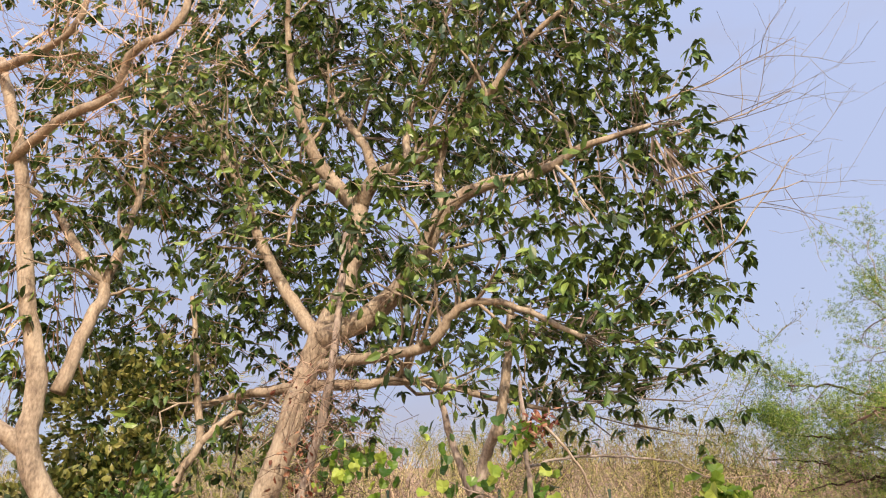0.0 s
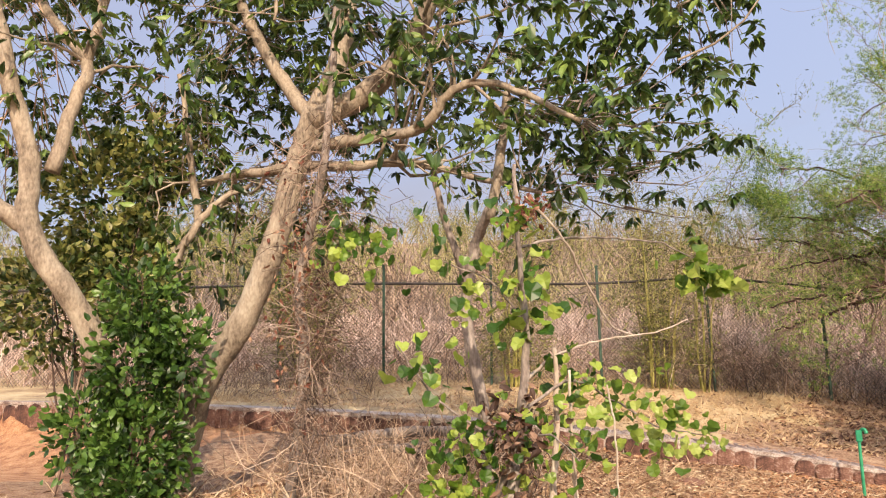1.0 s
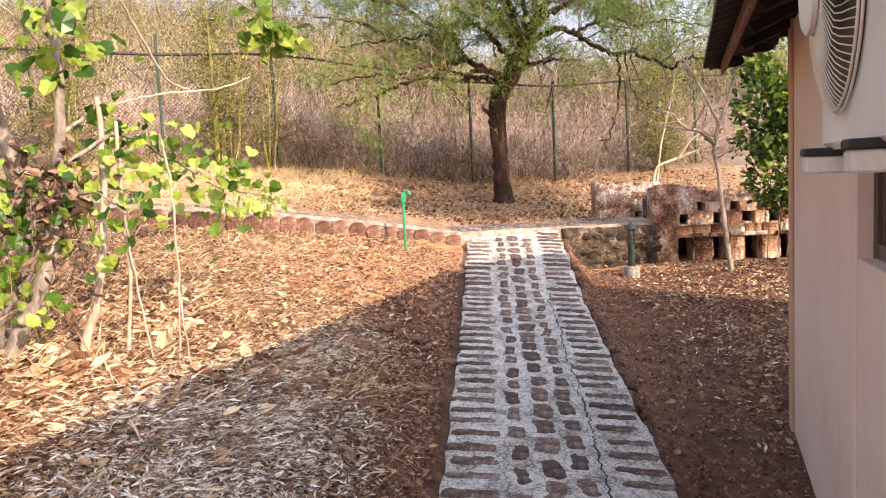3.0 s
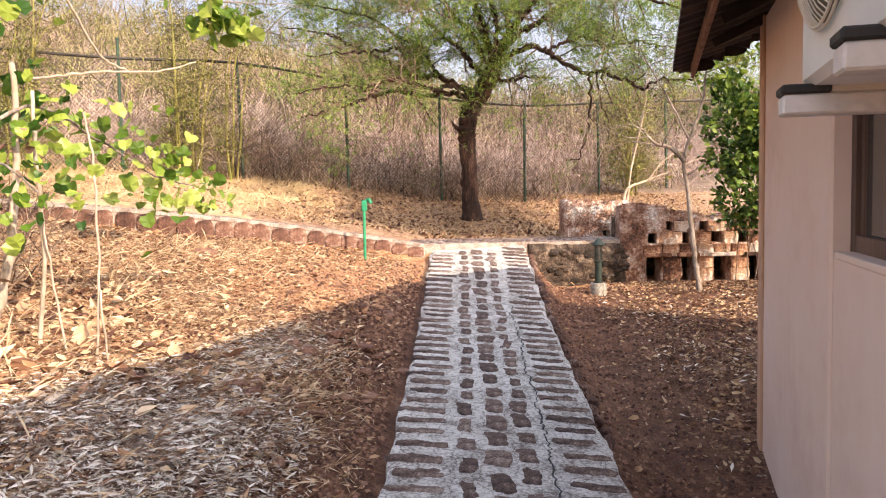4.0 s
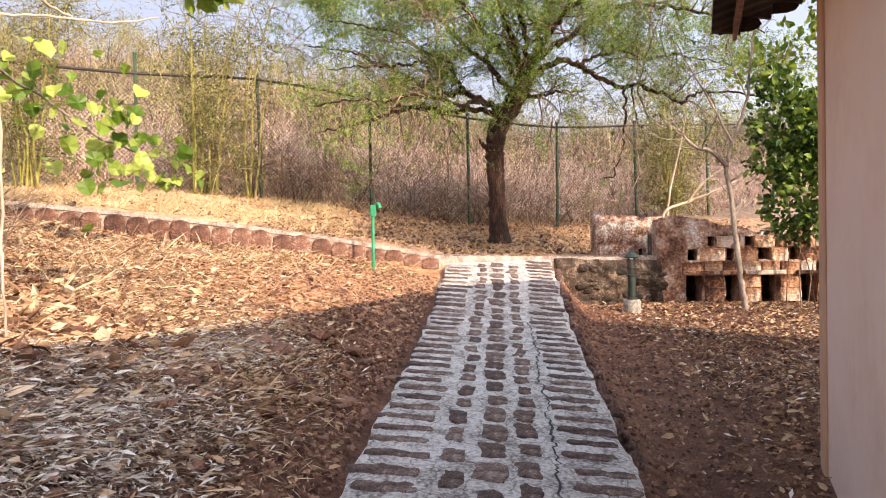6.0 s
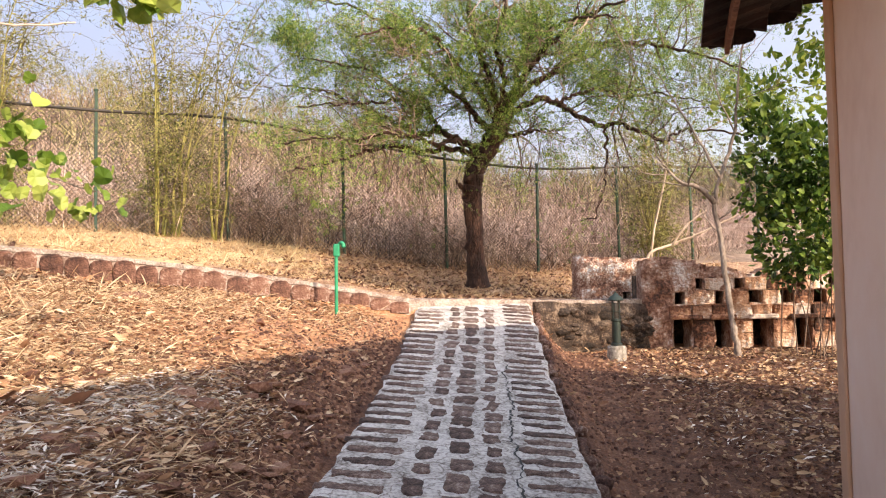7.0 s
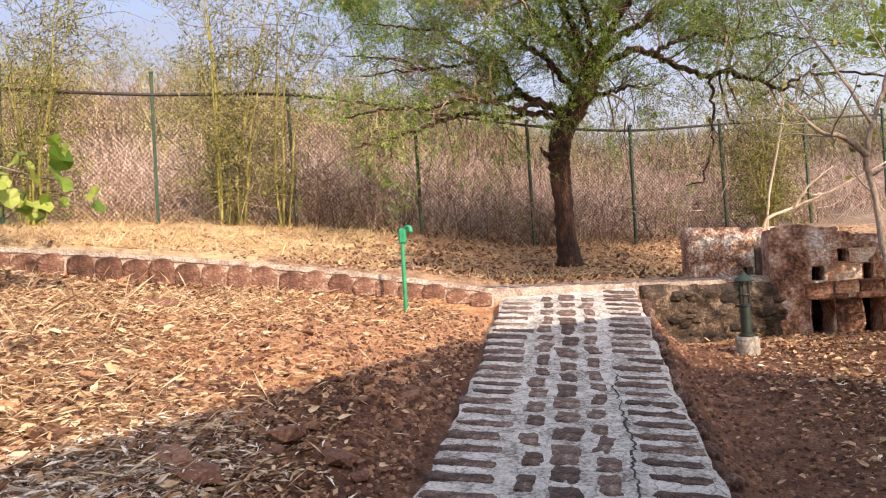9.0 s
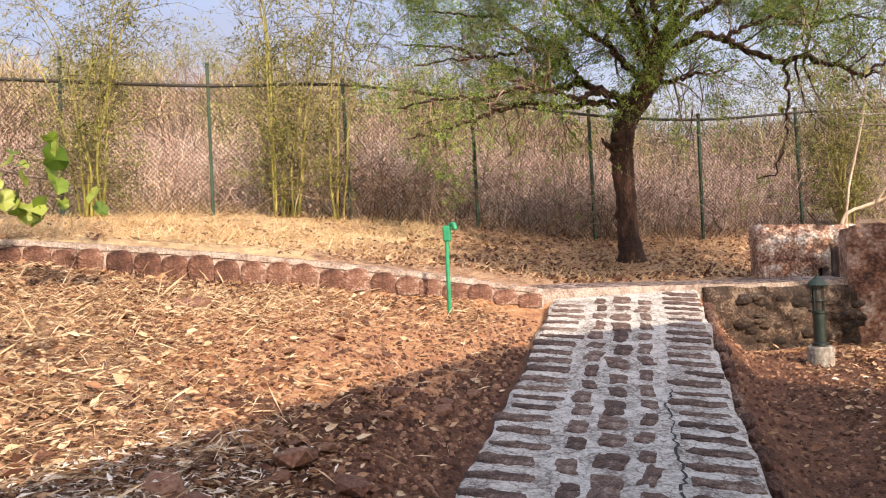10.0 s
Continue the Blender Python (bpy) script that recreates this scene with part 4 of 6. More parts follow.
rb = [gb.verts.new((x, -0.003, z)) for x, z in prof]
gb.faces.new(ra)
gb.faces.new(list(reversed(rb)))
for i in range(5):
    gb.faces.new((ra[i], rb[i], rb[(i + 1) % 5], ra[(i + 1) % 5]))
bmesh.ops.recalc_face_normals(gb, faces=gb.faces[:])
part("gable_wall", gb, PLASTER, house)
# strip added to carry the orange light bounced onto the corner
house_part("corner_band", (-0.02, -0.16, -1.5), (0.0, 0.012, 2.12), PLASTER_EDGE, "corner strip tinted orange as bounced light", 0.006)
house_part("back_wall", (5.15, -9.0, -1.5), (5.4, 0, 2.12), PLASTER)
house_part("end_wall", (0.25, -9.0, -1.5), (5.15, -8.75, 2.1), PLASTER)
house_part("window_sill", (0.006, -4.1, 0.60), (0.2, -2.4, 0.63), PLASTER, "plastered window sill", 0.004)
window = tagged(house_part("window_1", (0.08, -4.1, 0.62), (0.15, -4.02, 1.95), WOOD), "dark brown wooden window with glass panes")
for k, (lo, hi) in enumerate((((0.08, -2.43, 0.62), (0.15, -2.35, 1.95)), ((0.08, -3.29, 0.62), (0.15, -3.21, 1.95)), ((0.082, -4.02, 0.62), (0.148, -2.43, 0.70)), ((0.082, -4.02, 1.87), (0.148, -2.43, 1.95)))):
    house_part("frame", lo, hi, WOOD, parent=window)
for a, b in ((-3.21, -2.43), (-4.02, -3.29)):
    house_part("sash", (0.10, a, 0.70), (0.13, a + 0.05, 1.87), WOOD, parent=window)
    house_part("sash", (0.10, b - 0.05, 0.70), (0.13, b, 1.87), WOOD, parent=window)
    house_part("pane", (0.112, a + 0.05, 0.70), (0.118, b - 0.05, 1.87), GLASS, parent=window)

# tiled gable roof: two slopes of half-round tiles over rafters
SL = math.atan(0.44)
roof = part("roof", bmesh.new(), TILE, house, "dark weathered clay tile roof")


def roof_slope(side):
    v, f = [], []
    x_eave, x_ridge = -0.60, 2.7
    ys = np.arange(-10.0, 0.975, 0.0525)
    rows = 16
    for j in range(rows + 1):
        for k in (0, 0.3, 0.65, 1):
            s = (j + 0.96 * k) / rows
            if s > 1:
                continue
            for y in ys:
                x = x_eave + (x_ridge - x_eave) * s
                wave = 0.032 * abs(math.sin((y - 1.05) * math.pi / 0.21))
                z = 1.915 + (x - x_eave) * 0.44 + wave - 0.03 * k + 0.03
                xx = x if side > 0 else 2 * x_ridge - x
                scallop = 0.085 * k ** 1.3 if y > 0.9 else 0.0
                v.append((xx, y, z - scallop))
    n, m = len(ys), len(v) // len(ys)
    for j in range(m - 1):
        for i in range(n - 1):
            f.append((j * n + i, j * n + i + 1, (j + 1) * n + i + 1, (j + 1) * n + i))
    base = len(v)
    v += [(x, y, z - 0.035 - 0.012) for x, y, z in v]
    f += [tuple(base + q for q in reversed(face)) for face in f]
    for i in range(n - 1):
        f.append((i, base + i, base + i + 1, i + 1))
    for j in range(m - 1):
        a, b = j * n + n - 1, (j + 1) * n + n - 1
        f.append((a, base + a, base + b, b))
        a, b = j * n, (j + 1) * n
        f.append((b, base + b, base + a, a))
    return mesh_object("tiles", v, f, TILE, roof)


roof_slope(1)
roof_slope(-1)
for y in np.arange(-9.7, 0.4, 0.8):
    bm = bmesh.new()
    box(bm, (-0.40, -0.03, -0.09), (3.3, 0.03, -0.02), 0.006)
    ob = part("rafter", bm, RAFTER, roof)
    ob.matrix_basis = pose(0.0, y, 1.98 + 0.45 * 0.44 - 0.012, 0, -math.degrees(SL), 0)
# overlapping tiles down the gable's edge, each hanging lowest at its upper end
verge = [(0.0, 0.015), (0.285, 0.015), (0.285, -0.105), (0.25, -0.125), (0.19, -0.115), (0.10, -0.075), (0.03, -0.05), (0.0, -0.045)]
for k in range(13):
    bm = bmesh.new()
    a = [bm.verts.new((u, 0.0, w)) for u, w in verge]
    b = [bm.verts.new((u, 0.045, w + 0.02)) for u, w in verge]
    bm.faces.new(a)
    bm.faces.new(list(reversed(b)))
    for i in range(len(verge)):
        j = (i + 1) % len(verge)
        bm.faces.new((a[j], a[i], b[i], b[j]))
    ob = part("verge_tile", bm, TILE, roof)
    x = -0.56 + 0.25 * k
    ob.matrix_basis = pose(x, 0.955 + 0.006 * (k % 2), 1.93 + (x + 0.6) * 0.44, 0, -math.degrees(SL), 0)

house_part("fascia", (-0.455, -9.9, 1.862), (-0.425, 0.96, 1.965), FASCIA, "rusty brown eave board", 0.004, roof)

# air-conditioner on the shelf
ac = tagged(empty("air_conditioner", HOUSE), "white outdoor air-conditioner unit on two wall brackets", "air conditioner")
ACX = -0.40
bm = bmesh.new()
box(bm, (ACX, -4.90, 1.132), (-0.08, -4.05, 1.84), 0.018)
part("body", bm, WHITE_METAL, ac)
bm = bmesh.new()
ring_m = Matrix.Translation((ACX - 0.004, -4.36, 1.51)) @ Matrix.Rotation(radians(-90), 4, "Y")
lathe(bm, [(0.278, -0.012), (0.278, 0.0015), (0.2, 0.002)], 36, ring_m)
fan = part("fan_opening", bm, DARK, ac, "dark fan opening behind the grille")
gr = Buf()
for r in (0.102, 0.286, 0.292):
    pts = [(ACX - 0.005 - 0.06 * math.sqrt(max(0.0, 1 - (r / 0.293) ** 2)), -4.36 + r * math.cos(2 * math.pi * i / 40), 1.51 + r * math.sin(2 * math.pi * i / 40)) for i in range(41)]
    gr.tube(pts, [0.0035] * 41, 5, cap=False)
for k in range(84):
    a = 2 * math.pi * k / 84
    pts = []
    for r, turn in ((0.1, 0.0), (0.15, 0.06), (0.2, 0.12), (0.235, 0.08), (0.265, 0.03), (0.288, 0.0)):
        pts.append((ACX - 0.005 - 0.06 * math.sqrt(max(0.0, 1 - (r / 0.293) ** 2)), -4.36 + r * math.cos(a + turn), 1.51 + r * math.sin(a + turn)))
    gr.tube(pts, [0.0016] * 6, 4, cap=False)
gr.make("grille", GRILLE, fan, True)
bm = bmesh.new()
lathe(bm, [(0.1, 0.0), (0.1, 0.012), (0.085, 0.02)], 28, Matrix.Translation((ACX - 0.068, -4.36, 1.51)) @ Matrix.Rotation(radians(-90), 4, "Y"))
part("hub", bm, WHITE_METAL, fan, "grey round hub plate")
for y, z in ((-4.08, 1.068), (-4.70, 1.078)):
    bm = bmesh.new()
    box(bm, (-0.455, y - 0.045, z + 0.047), (-0.345, y + 0.045, z + 0.07), 0.005)
    part("foot", bm, RUBBER, ac, "black rubber pad")
    bm = bmesh.new()
    box(bm, (-0.45, y - 0.04, z), (0.02, y + 0.04, z + 0.047), 0.005)
    part("bracket", bm, CONCRETE, ac, "white wall bracket")
    bm = bmesh.new()
    box(bm, (-0.36, y - 0.03, z + 0.047), (-0.1, y + 0.03, 1.15), 0.004)
    part("skid", bm, GRILLE, ac, "cream metal skid")

# ---- standpipe and garden lamp ----
pipe = tagged(empty("standpipe", pose(-1.48, 11.95, yard_z(-1.48, 11.95))), "bright green painted bent steel pipe standing in earth", "pipe")
b = Buf()
pp, pr = spline([(0, 0, -0.2), (0, 0, 0.2), (0.0, 0, 0.5), (0.005, 0, 0.68), (0.035, 0, 0.76), (0.075, -0.02, 0.765), (0.09, -0.03, 0.72)], [0.019] * 5 + [0.022, 0.022], 4)
b.tube(pp, pr, 10)
b.make("tube", GREEN_PAINT, pipe, True)
bm = bmesh.new()
box(bm, (-0.03, -0.028, 0.62), (0.04, 0.028, 0.76), 0.012)
part("head", bm, GREEN_PAINT, pipe)

lamp = tagged(empty("bollard_lamp", pose(1.66, 12.75, yard_z(1.66, 12.75))), "dark green bollard garden lamp on a speckled concrete foot", "garden lamp")
bm = bmesh.new()
lathe(bm, [(0.112, -0.06), (0.112, 0.14), (0.104, 0.158)], 20)
part("foot", bm, GRANITE, lamp, "speckled concrete foot")
bm = bmesh.new()
lathe(bm, [(0.07, 0.165), (0.068, 0.185), (0.052, 0.195), (0.05, 0.44), (0.062, 0.45), (0.062, 0.47), (0.04, 0.475)], 20)
part("post", bm, LAMP_METAL, lamp)
bm = bmesh.new()
lathe(bm, [(0.036, 0.475), (0.04, 0.52), (0.04, 0.62), (0.034, 0.66)], 16)
globe = part("globe", bm, GLASS, lamp, "dusty glass globe")
for k in range(4):
    a = math.pi / 4 + k * math.pi / 2
    bm = bmesh.new()
    box(bm, (-0.006, -0.006, 0.47), (0.006, 0.006, 0.69), 0.002, Matrix.Translation((0.053 * math.cos(a), 0.053 * math.sin(a), 0)))
    part("cage_bar", bm, LAMP_METAL, globe)
bm = bmesh.new()
lathe(bm, [(0.06, 0.555), (0.062, 0.56), (0.06, 0.565), (0.05, 0.56)], 20)
part("cage_ring", bm, LAMP_METAL, globe)
bm = bmesh.new()
lathe(bm, [(0.06, 0.68), (0.09, 0.685), (0.093, 0.695), (0.065, 0.73), (0.03, 0.755), (0.012, 0.775), (0.01, 0.79)], 20)
part("cap", bm, LAMP_METAL, lamp)

# ---- the large pale-barked tree ----
def limbs(buf, lines, rng, per=5, wobble=0.006, sides=12):
    done = []
    for pts, r0, r1 in lines:
        p, r = spline(pts, np.linspace(r0, r1, len(pts)), per, wobble, rng)
        buf.tube(p, r, sides if r0 > 0.05 else 7)
        done.append((p, r))
    return done


def sprout(buf, tips, lines, count, length, rng, cfg, level=2, start=0.25):
    for p, r in lines:
        for k in range(count):
            f = rng.uniform(start, 1.0) * (len(p) - 1)
            i = min(int(f), len(p) - 2)
            q = p[i] + (p[i + 1] - p[i]) * (f - i)
            w = (p[i + 1] - p[i]) / (np.linalg.norm(p[i + 1] - p[i]) + 1e-9)
            side = rng.normal(0, 1, 3)
            side -= side @ w * w
            side /= np.linalg.norm(side)
            d = w * rng.uniform(0.2, 0.8) + side + np.array((0, 0, cfg.get("up", 0.2)))
            grow(buf, tips, q, d / np.linalg.norm(d), length * rng.uniform(0.6, 1.3), min(r[i] * 0.5, cfg["thick"]), level, rng, cfg)


def rosettes(crown, twigs, xs, ys, zs, count, inside, limbs_at, rng, size=0.135):
    """Drooping rosettes of long leaves at twig ends, gathered in clumps with gaps between."""
    limbs_at = np.array(limbs_at)
    at, way = [], []
    made = 0
    for tries in range(20000):
        if made >= count:
            break
        c = np.array((rng.uniform(*xs), rng.uniform(*ys), rng.uniform(*zs)))
        if not inside(c):
            continue
        made += 1
        near = limbs_at[np.argmin(np.linalg.norm(limbs_at - c, axis=1))]
        back = near - c
        far = np.linalg.norm(back)
        start = c + back * min(1.0, 1.3 / (far + 1e-6)) * rng.uniform(0.5, 1.0)
        twigs.tube([start, (start + c) / 2 + rng.normal(0, 0.07, 3) + (0, 0, -0.04), c], [0.009, 0.006, 0.003], 3, cap=False)
        for g in range(2):
            e = c + rng.normal(0, 0.16, 3)
            a0 = rng.uniform(0, 6.28)
            n = rng.integers(7, 12)
            for j in range(n):
                a = a0 + 2.4 * j
                at.append(e + rng.normal(0, 0.018, 3))
                way.append((math.cos(a), math.sin(a), rng.uniform(-1.5, 0.15)))
    leaves(crown, at, way, size * rng.uniform(0.6, 1.15, len(at)), LEAF_SHAPE, rng, roll=0.6, aspect=0.72)


def big_tree():
    rng = np.random.default_rng(11)
    tree = tagged(empty("tree"), "large pale-barked tree with glossy dark green leaves", "tree")
    wood = Buf()
    gz = yard_z(-6.5, 6.03)
    trunk = [((-6.58, 6.0, gz - 0.25), 0.19, 0), ((-6.5, 6.02, gz + 0.15), 0.145, 0), ((-6.38, 5.98, gz + 0.55), 0.13, 0), ((-6.06, 5.90, 1.5), 0.128, 0), ((-5.67, 6.0, 2.07), 0.122, 0), ((-5.38, 6.07, 2.76), 0.112, 0), ((-5.23, 6.16, 3.44), 0.105, 0), ((-5.1, 6.25, 3.97), 0.11, 0)]
    p, r = spline([t[0] for t in trunk], [t[1] for t in trunk], 6, 0.004, rng)
    wood.tube(p, r, 16)
    main = limbs(wood, [
        ([(-5.12, 6.23, 3.9), (-5.0, 6.44, 4.45), (-5.0, 6.55, 4.98), (-5.04, 6.65, 5.52)], 0.10, 0.10),
        ([(-5.04, 6.65, 5.45), (-5.36, 6.56, 5.88), (-5.51, 6.35, 6.24), (-5.54, 6.08, 6.81), (-5.51, 5.87, 7.52), (-5.4, 5.7, 8.3)], 0.095, 0.02),
        ([(-5.04, 6.65, 5.45), (-4.76, 6.59, 5.73), (-4.3, 6.53, 5.68), (-3.8, 6.49, 5.77), (-3.33, 6.44, 5.99), (-2.87, 6.38, 6.37), (-2.3, 6.4, 6.7)], 0.09, 0.02),
        ([(-5.1, 6.22, 3.85), (-4.57, 6.47, 4.16), (-4.16, 6.5, 4.53), (-3.83, 6.47, 4.95), (-3.4, 6.52, 5.12), (-2.92, 6.59, 5.09), (-2.46, 6.65, 5.24), (-1.9, 6.9, 5.4)], 0.115, 0.02),
        ([(-5.14, 6.22, 3.6), (-4.48, 6.29, 3.61), (-3.93, 6.29, 3.59), (-3.62, 6.26, 3.8), (-3.36, 6.3, 3.86), (-2.94, 6.34, 3.68), (-2.51, 6.37, 3.37)], 0.06, 0.018),
        ([(-5.2, 6.2, 3.44), (-4.69, 6.4, 3.41), (-4.2, 6.6, 3.39), (-3.64, 6.84, 3.21), (-3.14, 6.92, 3.03)], 0.055, 0.018),
        ([(-5.12, 6.24, 3.9), (-5.5, 6.23, 4.37), (-5.82, 6.15, 4.9), (-6.13, 6.07, 5.59), (-6.48, 5.95, 6.34), (-6.84, 5.72, 6.97), (-7.2, 5.6, 7.6)], 0.075, 0.02),
        ([(-5.22, 6.18, 3.45), (-5.72, 6.21, 3.48), (-6.39, 6.25, 3.53), (-6.98, 6.11, 3.38)], 0.06, 0.015),
        ([(-5.2, 6.57, 5.6), (-5.25, 6.27, 5.64), (-5.29, 6.01, 5.33), (-5.29, 5.89, 4.79)], 0.04, 0.015),
        ([(-4.76, 6.59, 5.7), (-5.0, 6.67, 6.24), (-5.28, 6.61, 6.73), (-5.59, 6.53, 7.57), (-5.7, 6.4, 8.2)], 0.06, 0.018),
        ([(-3.5, 6.68, 2.79), (-3.43, 6.73, 3.23), (-3.38, 6.76, 3.59), (-3.31, 6.69, 3.9)], 0.045, 0.035),
        ([(-4.3, 6.53, 5.68), (-4.36, 6.6, 6.2), (-4.1, 6.6, 6.8), (-3.7, 6.5, 7.5)], 0.05, 0.015),
        ([(-3.83, 6.47, 4.95), (-3.9, 6.5, 5.5), (-3.7, 6.6, 6.2), (-3.2, 6.7, 7.0), (-2.6, 6.8, 7.5)], 0.05, 0.015),
    ], rng)
    cfg = {"wander": 0.22, "lift": 0.03, "kids": 3, "thick": 0.022, "up": 0.15}
    tips = []
    sprout(wood, tips, main[1:10] + main[11:], 10, 1.0, rng, cfg, 2, 0.3)
    bare, twigs = [], Buf()
    for k in range(5):
        z = 3.9 + 0.5 * k
        grow(wood, bare, (-1.9, 6.9 + 0.1 * k, z), (0.8, 0.35 + 0.1 * k, 0.25), 1.5, 0.012, 2, rng, {"wander": 0.14, "lift": 0.02, "kids": 4, "thick": 0.01})
    wood.make("trunk", BARK_PALE, tree, True)
    crown = Buf()
    tip_leaves(crown, tips, 3, 0.14, LEAF_SHAPE, rng, 0.05, 0.9, 0.72)

    def inside(c):
        right_edge = -1.25 - 0.17 * (c[1] - 7.0) - 0.12 * abs(c[2] - 5.6) ** 1.5
        if c[0] > right_edge or (c[2] < 4.2 and -5.8 < c[0] < -3.6) or (c[2] < 3.3 and c[0] < -3.5):
            return False
        return noise.noise((c[0] * 0.9, c[1] * 0.9, c[2] * 0.9)) > -0.13

    rosettes(crown, twigs, (-7.8, -1.2), (5.9, 9.2), (3.1, 9.2), 1250, inside, [q for line in main for q in line[0]], rng)
    twigs.make("twig_mass", BARK_GREY, tree)
    crown.make("crown", LEAF_DARK, tree)
    return tree


big_tree()


def left_tree():
    rng = np.random.default_rng(12)
    tree = tagged(empty("tree"), "twisted pale tree leaning over a dense shrub", "tree")
    wood = Buf()
    gz = yard_z(-6.6, 5.4)
    main = limbs(wood, [
        ([(-6.5, 5.5, gz - 0.2), (-6.45, 5.3, gz + 0.6), (-6.55, 5.07, 1.91), (-6.64, 4.78, 2.36), (-6.78, 4.57, 2.77), (-6.81, 4.55, 3.37), (-6.92, 4.36, 4.12), (-6.98, 4.21, 4.79), (-7.05, 4.04, 5.54), (-7.29, 3.76, 6.58)], 0.13, 0.05),
        ([(-6.78, 4.57, 2.8), (-7.01, 4.3, 3.0), (-7.3, 3.9, 3.1)], 0.09, 0.04),
        ([(-7.1, 4.0, 5.45), (-6.41, 4.03, 5.64), (-5.85, 4.17, 5.8), (-5.6, 4.09, 6.04), (-5.09, 4.2, 6.25), (-4.99, 4.14, 6.68)], 0.05, 0.03),
        ([(-7.26, 3.7, 6.37), (-6.5, 3.73, 6.27), (-5.94, 3.75, 6.36), (-5.71, 3.66, 6.84)], 0.05, 0.02),
        ([(-6.72, 4.7, 3.3), (-6.67, 4.82, 3.93), (-6.69, 4.93, 4.36), (-7.06, 4.8, 4.84), (-7.42, 4.68, 5.35), (-7.7, 4.49, 5.62)], 0.07, 0.03),
        ([(-6.69, 4.93, 4.36), (-6.67, 5.06, 5.08), (-6.71, 5.16, 5.67), (-6.9, 5.2, 6.4)], 0.05, 0.02),
        ([(-6.54, 5.91, 1.2), (-6.54, 5.91, 2.64), (-6.39, 6.01, 3.03), (-6.45, 5.97, 3.54), (-6.51, 5.94, 4.01), (-6.6, 5.88, 4.57)], 0.05, 0.025),
        ([(-6.39, 6.01, 3.03), (-6.18, 6.15, 3.28), (-5.95, 6.3, 3.42)], 0.04, 0.02),
    ], rng)
    tips, bare = [], []
    sprout(wood, tips, main[4:6], 7, 0.9, rng, {"wander": 0.22, "lift": 0.03, "kids": 3, "thick": 0.02, "up": 0.1}, 2)
    sprout(wood, bare, main[2:4], 6, 0.6, rng, {"wander": 0.25, "lift": 0.02, "kids": 3, "thick": 0.012, "up": 0.0}, 2)
    wood.make("trunk", BARK_PALE, tree, True)
    crown, fine = Buf(), Buf()
    tip_leaves(crown, tips, 3, 0.14, LEAF_SHAPE, rng, 0.05, 0.9, 0.72)
    rosettes(crown, fine, (-10.5, -6.3), (4.0, 8.0), (3.6, 10.3), 780, lambda c: noise.noise((c[0] * 0.9, c[1] * 0.9, c[2] * 0.9 + 4)) > -0.16, [q for line in main for q in line[0]], rng)
    bare_tips = []
    for k in range(46):
        p = np.array((rng.uniform(-7.2, -5.0), rng.uniform(3.6, 4.4), rng.uniform(5.0, 6.9)))
        grow(fine, bare_tips, p, rng.normal(0, 1, 3) * (1, 0.5, 0.6), rng.uniform(0.6, 1.1), 0.006, 1, rng, {"wander": 0.2, "lift": 0.0, "kids": 5})
    fine.make("twig_mass", TWIG_TAN, tree)
    crown.make("crown", LEAF_DARK, tree)


left_tree()


def clump_shrub(name, label, blobs, count, size, mat, shape, seed, stems=4, thick=0.016):
    """A leafy shrub: thin stems and many leaves gathered in uneven clumps."""
    rng = np.random.default_rng(seed)
    ob = tagged(empty(name), label, name)
    wood, crown = Buf(), Buf()
    at, way = [], []
    x0, y0, z0 = blobs[0][0]
    for (cx, cy, cz), (rx, ry, rz) in blobs:
        for k in range(stems):
            end = np.array((cx + rng.normal(0, rx * 0.5), cy + rng.normal(0, ry * 0.5), cz + rng.normal(0, rz * 0.5)))
            gx0, gy0 = x0 + rng.normal(0, 0.15), y0 + rng.normal(0, 0.15)
            p, r = spline([(gx0, gy0, land_z(gx0, gy0) - 0.05), (np.array((gx0, gy0, land_z(gx0, gy0))) + end) / 2 + rng.normal(0, 0.1, 3), end], [thick, thick * 0.65, 0.004], 4)
            wood.tube(p, r, 4)
        n = int(count * rx * rz)
        for k in range(n // 9 + 1):
            u = rng.normal(0, 1, 3)
            u /= np.linalg.norm(u)
            rad = rng.uniform(0.55, 1.05)
            c = np.array((cx + u[0] * rx * rad, cy + u[1] * ry * rad, cz + u[2] * rz * rad))
            for j in range(9):
                at.append(c + rng.normal(0, size * 0.7, 3))
                way.append(u + rng.normal(0, 0.6, 3) + np.array((0, 0, 0.15)))
    leaves(crown, at, way, size * rng.uniform(0.6, 1.3, len(at)), shape, rng)
    tagged(wood.make("stem_mass", TWIG, ob), kind="stuff")
    tagged(crown.make("foliage", mat, ob), kind="stuff")
    return ob


clump_shrub("shrub", "dense dark green glossy-leaved shrub at a tree's foot", [((-6.0, 5.2, 0.95), (0.42, 0.35, 0.5)), ((-6.05, 5.15, 1.6), (0.4, 0.35, 0.5)), ((-6.0, 5.15, 2.15), (0.33, 0.3, 0.4)), ((-6.4, 5.0, 1.15), (0.3, 0.3, 0.4)), ((-5.7, 5.35, 1.7), (0.22, 0.25, 0.4)), ((-6.0, 5.05, 0.6), (0.4, 0.3, 0.25))], 5200, 0.085, LEAF_BUSH, LEAF_SHAPE, 21, 3)
clump_shrub("shrub", "olive-leaved creeper clump hanging round a trunk", [((-7.3, 5.6, 3.3), (0.6, 0.5, 0.7)), ((-7.0, 5.7, 2.6), (0.5, 0.4, 0.6)), ((-7.6, 5.3, 2.3), (0.6, 0.5, 0.6)), ((-6.9, 5.9, 3.7), (0.4, 0.4, 0.4))], 4300, 0.085, LEAF_CREEPER, LEAF_SHAPE, 22)

